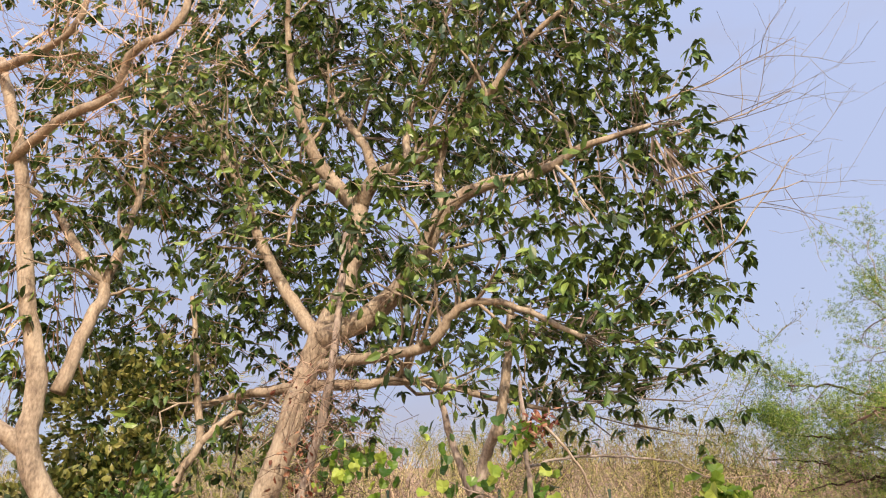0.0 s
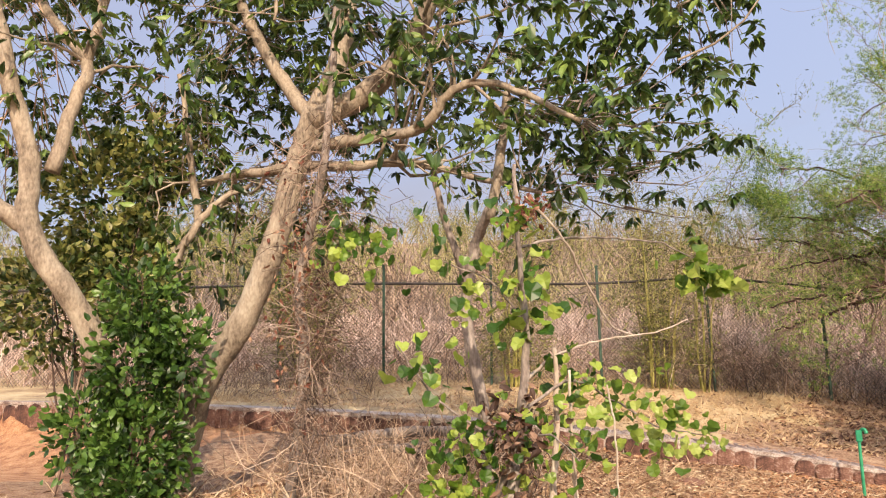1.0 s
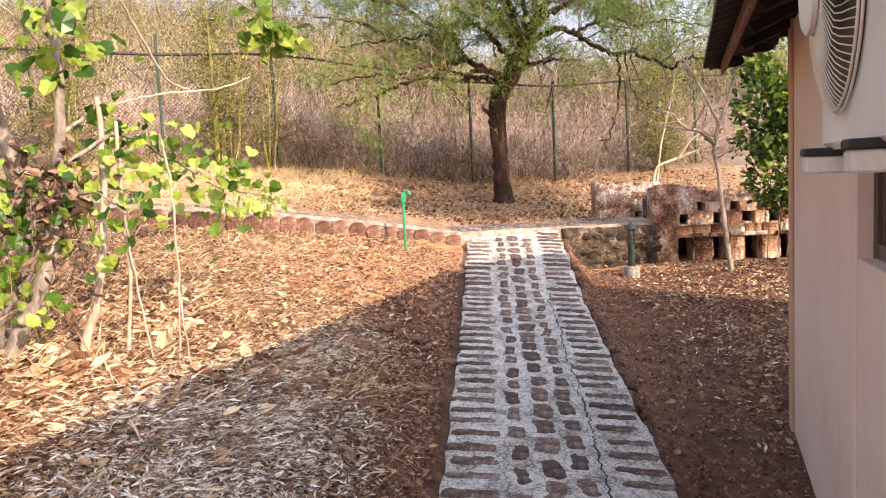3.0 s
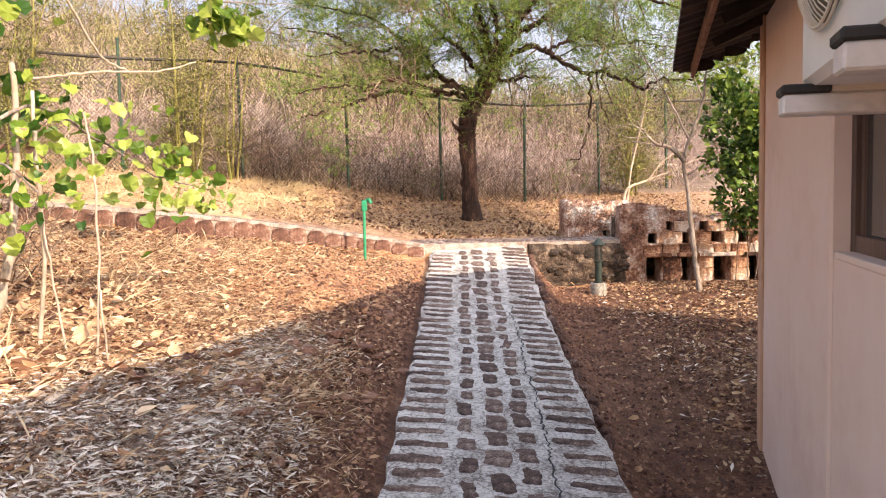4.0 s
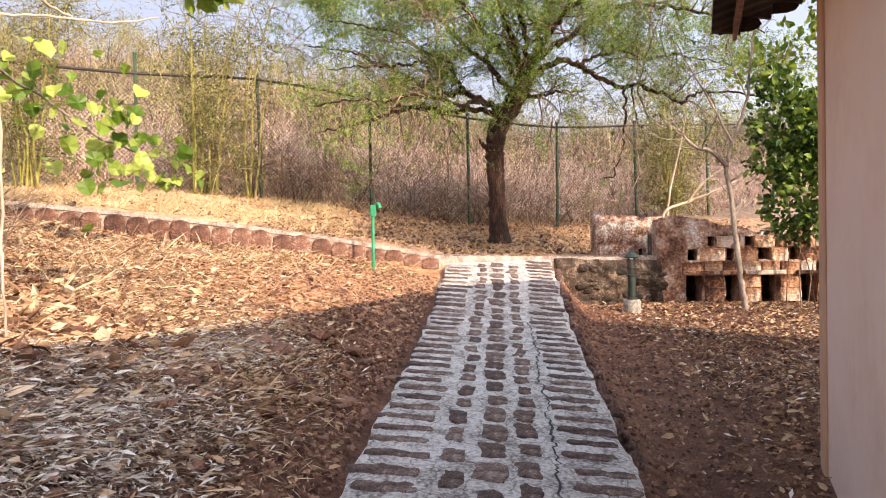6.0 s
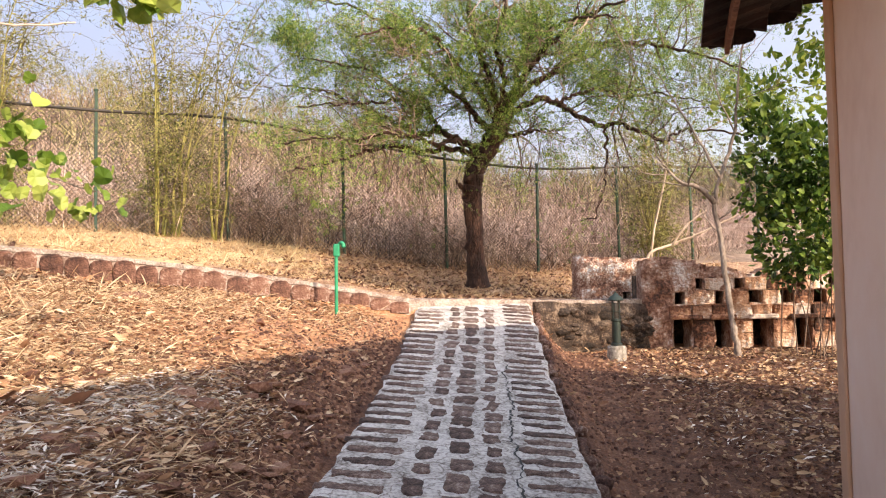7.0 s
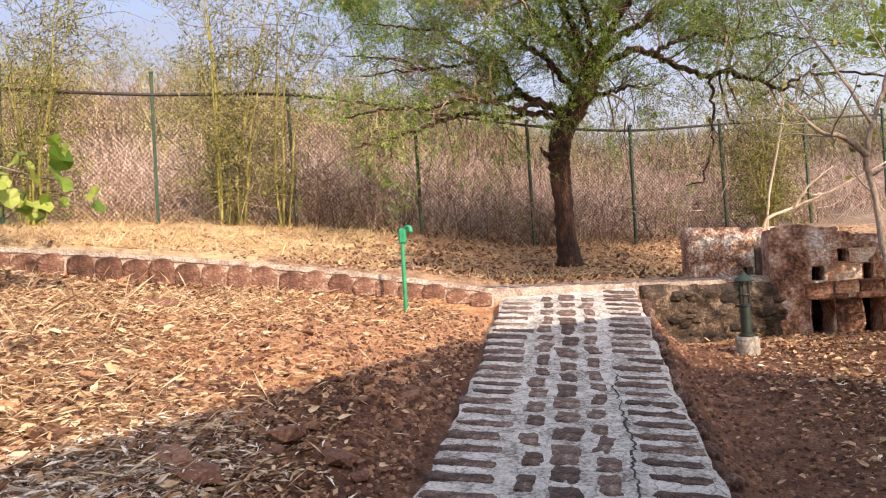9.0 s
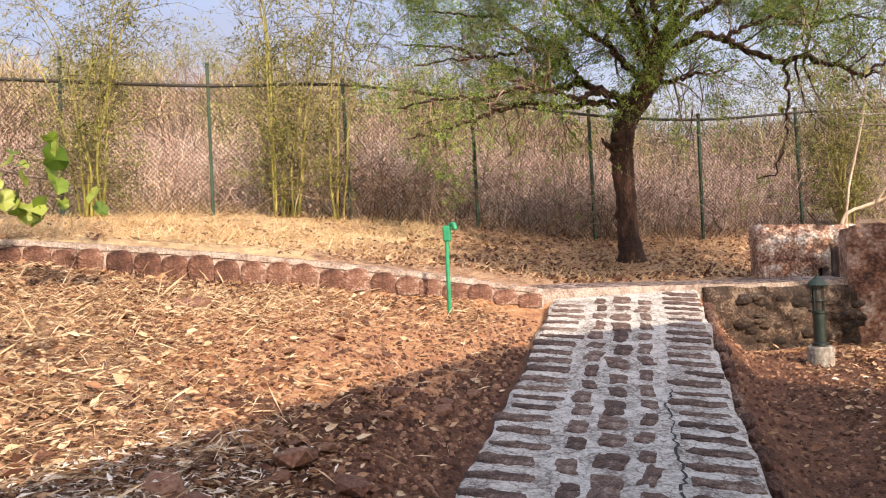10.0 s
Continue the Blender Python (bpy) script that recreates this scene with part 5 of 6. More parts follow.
# ---- acacia by the fence ----
def acacia():
    rng = np.random.default_rng(31)
    tree = tagged(empty("tree"), "spreading acacia with dark bark and feathery leaves", "tree")
    wood = Buf()
    gz = land_z(-0.02, 19.1)
    p, r = spline([(0.03, 19.12, gz - 0.25), (0.0, 19.12, gz + 0.06), (-0.05, 19.1, 1.0), (-0.06, 19.1, 1.63), (-0.10, 19.1, 2.12), (-0.08, 19.1, 2.47), (0.0, 19.1, 2.81), (0.21, 19.1, 3.14), (0.43, 19.1, 3.53), (0.57, 19.1, 3.82)],
                  [0.29, 0.225, 0.18, 0.175, 0.19, 0.20, 0.20, 0.205, 0.20, 0.15], 6, 0.012, rng)
    wood.tube(p, r, 18)
    main = limbs(wood, [
        # long low limbs towards the fence's lower end
        ([(-0.02, 19.08, 3.0), (-0.46, 18.9, 3.15), (-0.98, 18.6, 3.05), (-1.62, 18.3, 3.1), (-2.12, 18.0, 2.96), (-2.47, 17.7, 2.77), (-2.8, 17.4, 2.65), (-3.3, 17.1, 2.5)], 0.063, 0.015),
        ([(0.02, 19.1, 3.12), (-0.66, 19.2, 3.56), (-1.1, 19.3, 3.53), (-1.54, 19.5, 3.76), (-2.17, 19.8, 4.13), (-2.89, 20.0, 4.5), (-3.42, 20.2, 4.74), (-4.3, 20.4, 4.92)], 0.067, 0.014),
        ([(0.08, 19.1, 3.15), (-0.3, 18.8, 3.3), (-0.76, 18.5, 3.17), (-1.13, 18.2, 3.25), (-1.6, 17.8, 3.29), (-2.08, 17.5, 3.1), (-2.6, 17.1, 3.1), (-3.3, 16.6, 2.9)], 0.059, 0.014),
        ([(-0.7, 19.2, 3.56), (-0.9, 19.0, 3.85), (-1.03, 18.8, 4.13), (-1.58, 18.3, 4.0), (-2.01, 18.0, 3.87), (-2.56, 17.7, 3.82), (-3.2, 17.3, 3.7)], 0.050, 0.012),
        ([(-1.03, 18.8, 4.13), (-1.51, 18.9, 4.35), (-2.06, 18.9, 4.75), (-2.8, 19.0, 4.94), (-3.6, 19.1, 5.15)], 0.050, 0.012),
        ([(0.3, 19.1, 3.45), (-0.02, 18.9, 3.81), (-0.27, 18.6, 4.04), (-0.7, 18.3, 4.36), (-0.99, 18.1, 4.65), (-1.5, 18.0, 5.2), (-2.2, 17.7, 5.6), (-3.0, 17.4, 5.7)], 0.067, 0.014),
        # uprights
        ([(0.57, 19.1, 3.75), (0.66, 19.1, 4.13), (0.84, 19.3, 4.51), (0.92, 19.4, 5.02), (1.24, 19.5, 5.72), (1.15, 19.5, 6.5), (1.4, 19.6, 7.4), (1.3, 19.8, 8.3)], 0.089, 0.017),
        ([(0.5, 19.1, 3.7), (0.4, 19.5, 4.33), (0.18, 20.0, 4.86), (0.05, 20.4, 5.68), (-0.3, 20.7, 6.67), (-0.3, 20.8, 7.8)], 0.074, 0.017),
        ([(0.45, 19.0, 3.65), (0.3, 18.5, 4.4), (0.0, 18.0, 5.2), (-0.2, 17.7, 6.0), (-0.7, 17.3, 6.8), (-1.1, 17.2, 7.5)], 0.074, 0.017),
        # towards the house
        ([(0.57, 19.1, 3.75), (0.97, 18.9, 3.98), (1.34, 18.7, 4.05), (1.64, 18.6, 3.89), (1.96, 18.4, 3.61), (2.41, 18.3, 3.42), (2.68, 18.2, 3.44), (2.99, 18.1, 3.25), (3.4, 18.0, 3.06), (3.72, 17.9, 3.19), (4.15, 17.8, 3.18), (4.9, 17.6, 3.0)], 0.070, 0.015),
        ([(0.49, 19.1, 3.42), (0.75, 18.9, 3.39), (0.96, 18.7, 3.36), (1.17, 18.5, 3.4), (1.6, 18.1, 3.3)], 0.050, 0.010),
        ([(0.69, 19.1, 4.06), (1.22, 19.4, 4.56), (1.77, 19.6, 4.84), (2.47, 19.8, 5.23), (3.17, 20.0, 5.49), (4.0, 20.1, 5.6)], 0.067, 0.015),
        ([(1.57, 18.6, 3.92), (2.01, 18.6, 4.11), (2.45, 18.7, 4.22), (3.0, 18.8, 4.05), (3.49, 18.9, 4.15), (4.1, 19.0, 4.06), (4.8, 19.0, 3.9)], 0.041, 0.012),
        ([(0.7, 19.0, 4.2), (1.2, 18.4, 4.8), (1.9, 17.7, 5.2), (2.5, 17.0, 5.3), (3.3, 16.3, 5.1)], 0.059, 0.015),
        ([(1.22, 19.4, 4.5), (2.2, 18.9, 5.1), (3.2, 18.5, 5.0), (4.1, 18.2, 4.7), (5.0, 18.0, 4.3)], 0.06, 0.014),
        # towards the path
        ([(0.5, 19.0, 3.75), (0.55, 18.5, 4.5), (0.4, 17.8, 5.0), (0.6, 17.1, 5.3), (0.5, 16.4, 5.3), (0.7, 15.7, 5.1)], 0.063, 0.014),
        ([(0.6, 19.0, 3.85), (1.0, 18.5, 4.5), (1.3, 17.9, 4.8), (1.5, 17.2, 5.0), (1.9, 16.6, 4.9), (2.3, 16.0, 4.7)], 0.059, 0.014),
        ([(0.4, 19.0, 3.6), (0.0, 18.4, 4.3), (-0.5, 17.7, 4.7), (-0.8, 17.1, 4.9), (-1.4, 16.5, 4.8), (-1.9, 16.0, 4.5)], 0.059, 0.014),
        ([(2.44, 18.3, 3.41), (2.45, 18.3, 2.91), (2.39, 18.25, 2.41), (2.21, 18.2, 1.73), (1.93, 18.2, 1.63)], 0.030, 0.009),
        ([(2.58, 18.25, 3.42), (2.63, 18.2, 2.88), (2.83, 18.1, 2.23)], 0.020, 0.006),
    ], rng, 7, 0.022, 9)
    # a short broken stub below the fork
    wood.tube(*spline([(-0.16, 19.08, 2.35), (-0.33, 19.05, 2.42), (-0.42, 19.0, 2.55)], [0.07, 0.05, 0.012], 4, 0.008, rng), 8)
    tips, low, skirt = [], [], []
    cfg = {"wander": 0.34, "lift": 0.015, "kids": 4, "thick": 0.02, "up": 0.22, "flat": 0.75}
    fine = Buf()
    sprout(fine, tips, main[:6], 18, 1.0, rng, {**cfg, "kids": 5, "flat": 0.55}, 2, 0.15)
    sprout(fine, tips, main[6:9], 19, 1.45, rng, cfg, 2, 0.1)
    sprout(fine, tips, main[9:18], 17, 1.15, rng, cfg, 2, 0.15)
    hang = {"wander": 0.22, "lift": -0.16, "kids": 4, "thick": 0.012, "up": -0.7}
    sprout(fine, low, main[:3] + main[9:11] + main[15:], 9, 0.85, rng, hang, 1, 0.3)
    for k in range(26):
        q = (rng.uniform(0.5, 1.5), rng.uniform(18.2, 18.8), rng.uniform(2.7, 3.4)) if k % 2 else (rng.uniform(-2.4, -0.8), rng.uniform(17.8, 18.6), rng.uniform(2.7, 3.1))
        grow(fine, skirt, q, (rng.normal(0, 0.4), rng.normal(0, 0.4), -1.0), rng.uniform(0.6, 1.3), 0.008, 1, rng, hang)
    wood.make("trunk", BARK_DARK, tree, True)
    fine.make("twig_mass", TWIG, tree)
    crown = Buf()

    def leafy(p):
        clump = noise.noise((p[0] * 1.0, p[1] * 1.0, p[2] * 1.5)) + 0.55 * noise.noise((p[0] * 2.7, p[1] * 2.7, p[2] * 3.2))
        heart = max(smooth_step(-3.0, 0.2, p[0]) * (0.35 + 0.65 * smooth_step(3.1, 4.1, p[2])), smooth_step(4.3, 5.6, p[2]))
        return rng.uniform() < (0.30 + 0.70 * heart) * smooth_step(-0.35, 0.15, clump)

    def thin(p):
        return (p[0] > -0.4 or rng.uniform() < 0.3) and noise.noise((p[0] * 1.3, p[1] * 1.3, p[2])) > -0.12

    tip_leaves(crown, tips, 17, 0.092, TUFT_SHAPE, rng, 0.085, 0.25, 1.0, leafy)
    tip_leaves(crown, low, 4, 0.085, TUFT_SHAPE, rng, 0.07, 0.5, 1.0, thin)
    tip_leaves(crown, skirt, 9, 0.085, TUFT_SHAPE, rng, 0.07, 0.5, 1.0, thin)
    crown.make("crown", LEAF_ACACIA, tree)


acacia()

# ---- dry thicket and far trees behind the fence ----
def thicket(name, label, places, height, twigs, mat, seed, radius=0.006, spread=0.5, forks=2):
    """Leafless scrub: bent stalks from many roots, each with a few side twigs."""
    rng = np.random.default_rng(seed)
    buf = Buf()
    root = np.repeat(np.array(places, float), twigs, axis=0)
    n = len(root)
    h = np.repeat(height * rng.uniform(0.6, 1.3, len(places)), twigs)
    a, lean = rng.uniform(0, 2 * math.pi, n), rng.uniform(0.1, 1.0, n) * spread * h
    p0 = np.concatenate([root + rng.normal(0, 0.3, (n, 2)), np.zeros((n, 1))], axis=1)
    p0[:, 2] = ground_at(p0[:, 0], p0[:, 1]) - 0.05
    p3 = p0 + np.stack([np.cos(a) * lean, np.sin(a) * lean, h * rng.uniform(0.5, 1.1, n)], axis=1)
    p1 = p0 * 0.66 + p3 * 0.34 + rng.normal(0, 0.10, (n, 3)) * h[:, None] * (1, 1, 0.3)
    p2 = p0 * 0.33 + p3 * 0.67 + rng.normal(0, 0.12, (n, 3)) * h[:, None] * (1, 1, 0.4)
    r = radius * rng.uniform(0.5, 1.4, n)[:, None]
    buf.tubes(np.stack([p0, p1, p2, p3], axis=1), r * (1, 0.85, 0.65, 0.3))
    for j in range(forks):
        q = p1 + (p2 - p1) * rng.uniform(0, 1, (n, 1))
        e = q + rng.normal(0, 0.28, (n, 3)) * h[:, None] * (1, 1, 0.7)
        buf.tubes(np.stack([q, (q + e) / 2 + rng.normal(0, 0.03, (n, 3)) * h[:, None], e], axis=1), r * (0.6, 0.5, 0.3))
    return tagged(buf.make(name, mat), label, "thicket", kind="stuff")


def behind_fence(rng, n, d0, d1, u0=-24, u1=26):
    out = []
    for k in range(n):
        u, d = rng.uniform(u0, u1), d0 + (d1 - d0) * rng.uniform(0, 1) ** 1.3
        p = FP + FD * u + Vector((-FD.y, FD.x)) * d
        out.append((p.x, p.y))
    return out


rng = np.random.default_rng(51)
thicket("dry_thicket", "dense leafless pinkish-brown scrub behind the fence", behind_fence(rng, 420, 0.4, 9, -22, 22), 1.35, 15, TWIG_PINK, 52, 0.009, 0.6)
thicket("dry_thicket", "far leafless scrub on the rising slope", behind_fence(rng, 520, 8, 38, -40, 44), 2.1, 13, TWIG_FAR, 53, 0.018, 0.6, 1)
thicket("dry_thicket", "dull olive scrub on the slope", behind_fence(rng, 460, 9, 64, -54, 60), 3.0, 13, TWIG_OLIVE, 54, 0.022, 0.5, 1)
thicket("dry_thicket", "brown tangle of scrub along the fence", [((FP + FD * u).x, (FP + FD * u).y + 0.2) for u in (-9.0, -8.2, -3.2, -1.6, -1.1, -0.7, -0.3, 0.9, 1.6, 2.2, 3.4, 4.6, 5.5, 7.5, -14, -17, -12, -10.4, -2.4, -2.0, 2.7, 3.0, 4.0)], 1.9, 24, TWIG, 55, 0.007, 0.6, 3)


thicket("dry_thicket", "dark leafless bushes on the slope", behind_fence(rng, 130, 10, 64, -54, 60), 3.3, 24, TWIG, 56, 0.02, 0.6, 2)


def far_tree(seed, label):
    rng = np.random.default_rng(seed)
    tree = tagged(empty("tree"), label, "tree", "trees on the slope")
    wood, crown, tips = Buf(), Buf(), []
    for k in range(3):
        grow(wood, tips, (rng.normal(0, 0.2), rng.normal(0, 0.2), -0.2), np.array((rng.normal(0, 0.3), rng.normal(0, 0.3), 1.0)), rng.uniform(2.2, 3.2), 0.045, 3, rng, {"wander": 0.16, "lift": 0.07, "kids": 3, "thick": 0.05})
    wood.make("trunk", BARK_GREY, tree)
    tip_leaves(crown, tips, 4, 0.27, SPRAY_SHAPE, rng, 0.16, 0.15, 1.0)
    crown.make("crown", LEAF_FAR, tree)
    return tree


far_kinds = [far_tree(61 + i, "slender yellow-green tree among dry scrub") for i in range(3)]
far_spots = behind_fence(np.random.default_rng(70), 100, 14, 66, -50, 60) + behind_fence(np.random.default_rng(71), 12, 5, 16, -34, -13)
for i, (x, y) in enumerate(far_spots):
    s = 0.7 + 0.5 * ((i * 37) % 10) / 10 + (0.35 if i >= 100 else 0.0)
    m = pose(x, y, land_z(x, y), 0, 0, (i * 67) % 360) @ Matrix.Scale(s, 4)
    if i < 3:
        far_kinds[i].matrix_basis = m
    else:
        ob = copy_thing(far_kinds[i % 3], pose(x, y, land_z(x, y), 0, 0, (i * 67) % 360))
        ob.scale = (s, s, s)


TWIG_DARK = material("dark_olive_twig", [(0.07, 0.055, 0.03), (0.16, 0.13, 0.065), (0.28, 0.24, 0.12)], 1.5, 0.9, 0, island=0.6)


LEAF_BAMBOO = material("bamboo_leaf", [(0.07, 0.085, 0.018), (0.18, 0.20, 0.05), (0.36, 0.36, 0.11)], 1.5, 0.6, 0, island=0.7, transmit=0.3)


def bamboo(x, y, seed, n=10, h=4.1):
    rng = np.random.default_rng(seed)
    z = land_z(x, y)
    ob = tagged(empty("bamboo"), "thin yellow-green bamboo clump beside the fence", "bamboo", "bamboo clumps")
    twigs, crown, tips = Buf(), Buf(), []
    for k in range(n):
        a = rng.uniform(0, 6.28)
        p0 = np.array((x + 0.2 * math.cos(a) * rng.uniform(0.1, 1.2), y + 0.2 * math.sin(a) * rng.uniform(0.1, 1.2), z - 0.05))
        hh = h * rng.uniform(0.6, 1.15)
        bend = np.array((math.cos(a), math.sin(a), 0)) * rng.uniform(0.1, 1.5)
        kink = rng.normal(0, 0.06, (3, 3)) * (1, 1, 0)
        p, r = spline([p0, p0 + bend * 0.06 + (0, 0, hh * 0.2) + kink[0], p0 + bend * 0.2 + (0, 0, hh * 0.45) + kink[1], p0 + bend * 0.55 + (0, 0, hh * 0.75) + kink[2], p0 + bend * 1.4 + (0, 0, hh)], [0.025, 0.023, 0.017, 0.010, 0.003], 5)
        culm = Buf()
        culm.tube(p, r, 5)
        culm.make("culm", CULM, ob, True)
        for j in range(32):
            i = rng.integers(3, len(p))
            d = rng.normal(0, 1, 3)
            d[2] = abs(d[2]) * 0.4
            grow(twigs, tips, p[i], d / np.linalg.norm(d), rng.uniform(0.4, 1.1), 0.0075, 1, rng, {"wander": 0.26, "lift": 0.0, "kids": 4})
    tagged(twigs.make("twig_mass", TWIG_DARK, ob), kind="stuff")
    tip_leaves(crown, tips, 5, 0.085, SLIM_SHAPE, rng, 0.06, 0.3, 1.2, lambda q: noise.noise((q[0] * 1.6, q[1] * 1.6, q[2] * 1.6)) > -0.1)
    tagged(crown.make("foliage", LEAF_BAMBOO, ob), kind="stuff")


bamboo(-5.9, 18.1, 81, 12, 4.9)
bamboo(-8.45, 16.3, 82, 11, 4.3)
bamboo(-5.1, 18.45, 85, 4, 4.8)
bamboo(-12.6, 14.2, 83, 18)
bamboo(4.3, 23.4, 84, 14, 3.6)

# ---- sapling with big pale leaves, stems and stump in the yard ----
def stem_thing(name, label, lines, mat, category="stem"):
    rng = np.random.default_rng(len(label))
    ob = tagged(empty(name), label, category)
    for i, (pts, r0, r1) in enumerate(lines):
        b = Buf()
        p, r = spline(pts, np.linspace(r0, r1, len(pts)), 6, 0.004, rng)
        b.tube(p, r, 9)
        b.make("stem", mat, ob, True)
    return ob


def sapling():
    rng = np.random.default_rng(91)
    ob = tagged(empty("sapling"), "multi-stemmed sapling with large shining lime-green leaves", "sapling")
    wood = Buf()
    lines = limbs(wood, [
        ([(-3.02, 5.5, 0.1), (-2.98, 5.52, 0.26), (-2.83, 5.61, 0.63), (-2.74, 5.66, 0.96), (-2.71, 5.67, 1.28), (-2.68, 5.69, 1.8), (-2.71, 5.67, 2.36), (-2.72, 5.67, 2.9)], 0.055, 0.012),
        ([(-3.1, 5.56, 0.2), (-3.08, 5.58, 0.42), (-2.96, 5.65, 0.62), (-2.77, 5.64, 0.92)], 0.035, 0.03),
        ([(-2.72, 5.67, 2.31), (-2.68, 6.16, 2.45), (-2.59, 6.91, 2.57), (-2.44, 7.69, 2.64), (-2.29, 8.36, 2.58), (-2.09, 8.59, 2.59), (-1.74, 8.91, 2.64), (-1.53, 9.15, 2.61)], 0.011, 0.003),
        ([(-2.7, 5.68, 1.25), (-2.56, 6.11, 1.43), (-2.52, 6.71, 1.31), (-2.4, 7.36, 1.09), (-2.22, 8.05, 0.99)], 0.012, 0.004),
        ([(-2.74, 5.66, 0.99), (-2.99, 5.51, 1.15), (-3.24, 5.37, 1.38), (-3.36, 5.18, 1.67)], 0.014, 0.004),
        ([(-2.68, 5.69, 1.8), (-2.9, 5.6, 2.1), (-3.2, 5.5, 2.25)], 0.009, 0.004),
        ([(-2.72, 5.67, 1.0), (-2.5, 5.6, 1.1), (-2.25, 5.5, 0.95)], 0.01, 0.004),
    ], rng)
    wood.make("trunk", BARK_GREY, ob, True)
    at, way, size = [], [], []
    def bunch(c, n, spread, s):
        for k in range(int(n * 2.3)):
            at.append(np.array(c) + rng.normal(0, spread, 3))
            way.append(rng.normal(0, 0.6, 3) + np.array((0.1, -0.2, -0.7)))
            size.append(s * 0.78 * rng.uniform(0.5, 1.3))
    bunch((-2.27, 8.37, 2.46), 18, 0.11, 0.21)
    bunch((-2.05, 8.5, 2.35), 7, 0.07, 0.2)
    for c, n, sp, s in (((-2.52, 6.71, 1.31), 20, 0.14, 0.12), ((-2.4, 7.36, 1.09), 22, 0.16, 0.12), ((-2.2, 7.9, 0.98), 12, 0.11, 0.12), ((-2.2, 7.2, 1.1), 12, 0.14, 0.12)):
        bunch(c, n, sp, s)
    tip_count = len(at)
    for c, n, sp, s in (((-2.72, 5.6, 1.05), 26, 0.15, 0.095), ((-2.98, 5.45, 1.0), 44, 0.16, 0.095), ((-3.1, 5.4, 0.75), 34, 0.13, 0.095), ((-2.56, 6.11, 1.43), 26, 0.13, 0.12), ((-3.25, 5.35, 1.5), 10, 0.12, 0.14), ((-2.7, 5.65, 1.85), 14, 0.13, 0.14), ((-2.6, 5.65, 2.1), 10, 0.12, 0.14), ((-2.9, 5.55, 2.0), 10, 0.14, 0.13), ((-2.75, 5.62, 2.55), 9, 0.1, 0.15), ((-3.2, 5.5, 2.3), 12, 0.15, 0.11), ((-2.3, 5.6, 0.95), 12, 0.12, 0.10), ((-2.95, 5.55, 0.5), 12, 0.15, 0.1)):
        bunch(c, n, sp, s)
    crown, pale = Buf(), Buf()
    leaves(pale, at[:tip_count], way[:tip_count], size[:tip_count], HEART_SHAPE, rng, roll=0.9)
    pale.make("leaves", LEAF_PALE, ob)
    leaves(crown, at[tip_count:], way[tip_count:], size[tip_count:], HEART_SHAPE, rng, roll=0.9)
    crown.make("leaves", LEAF_LIME, ob)
    red = Buf()
    at2 = np.array((-2.46, 5.36, 2.5)) + rng.normal(0, 0.06, (70, 3))
    leaves(red, at2, rng.normal(0, 0.5, (70, 3)) + (0, 0, -0.3), rng.uniform(0.03, 0.06, 70), CURL_SHAPE, rng)
    tagged(red.make("dry_seed_head", LEAF_RED, ob), kind="stuff")
    br = Buf()
    c2 = np.array((-2.72, 5.58, 1.08)) + rng.normal(0, 0.12, (260, 3)) * (1, 1, 1.3)
    leaves(br, c2, rng.normal(0, 0.6, (260, 3)), rng.uniform(0.04, 0.10, 260), CURL_SHAPE, rng)
    br.make("withered_leaves", LEAF_BROWN, ob)


sapling()
stem_thing("dead_sapling", "whitish dry stem standing in leaf litter", [([(-2.77, 5.86, 0.08), (-2.75, 5.88, 0.23), (-2.69, 5.92, 0.45), (-2.64, 5.95, 0.82), (-2.61, 5.97, 1.2), (-2.61, 5.96, 1.66)], 0.034, 0.015)], BARK_WHITE)
stem_thing("dead_sapling", "thin pale stems with hanging roots", [([(-2.62, 6.1, 0.0), (-2.59, 6.1, 0.24), (-2.56, 6.11, 0.66), (-2.53, 6.01, 1.12), (-2.5, 5.95, 1.5)], 0.014, 0.01), ([(-2.45, 6.12, 0.0), (-2.52, 6.1, 0.5), (-2.54, 6.05, 0.95)], 0.007, 0.006), ([(-2.31, 6.14, -0.1), (-2.28, 6.16, 0.58), (-2.28, 6.16, 1.11), (-2.3, 6.1, 1.4)], 0.008, 0.006), ([(-2.2, 6.05, -0.1), (-2.27, 6.15, 0.4)], 0.006, 0.006)], BARK_WHITE)
stem_thing("dead_branch", "bare pale forked twig held in the sapling", [([(-2.74, 5.77, 1.43), (-2.79, 6.32, 1.61), (-2.79, 6.79, 1.71), (-2.61, 7.12, 1.79), (-2.4, 7.48, 1.84), (-2.23, 7.81, 1.96)], 0.012, 0.005), ([(-2.75, 5.89, 2.72), (-2.65, 6.29, 2.46), (-2.64, 6.65, 2.17), (-2.61, 7.01, 1.89), (-2.53, 7.29, 1.81)], 0.01, 0.008)], BARK_WHITE)
stem_thing("young_tree", "slim grey trunk rising behind the sapling", [([(-3.72, 6.94, 0.2), (-3.72, 6.94, 0.96), (-3.81, 6.89, 1.64), (-3.86, 6.86, 2.08), (-3.75, 6.85, 2.62), (-3.5, 6.7, 2.9)], 0.06, 0.045), ([(-3.85, 6.87, 2.3), (-4.03, 6.76, 2.97), (-4.1, 6.72, 3.4)], 0.035, 0.025)], BARK_GREY)
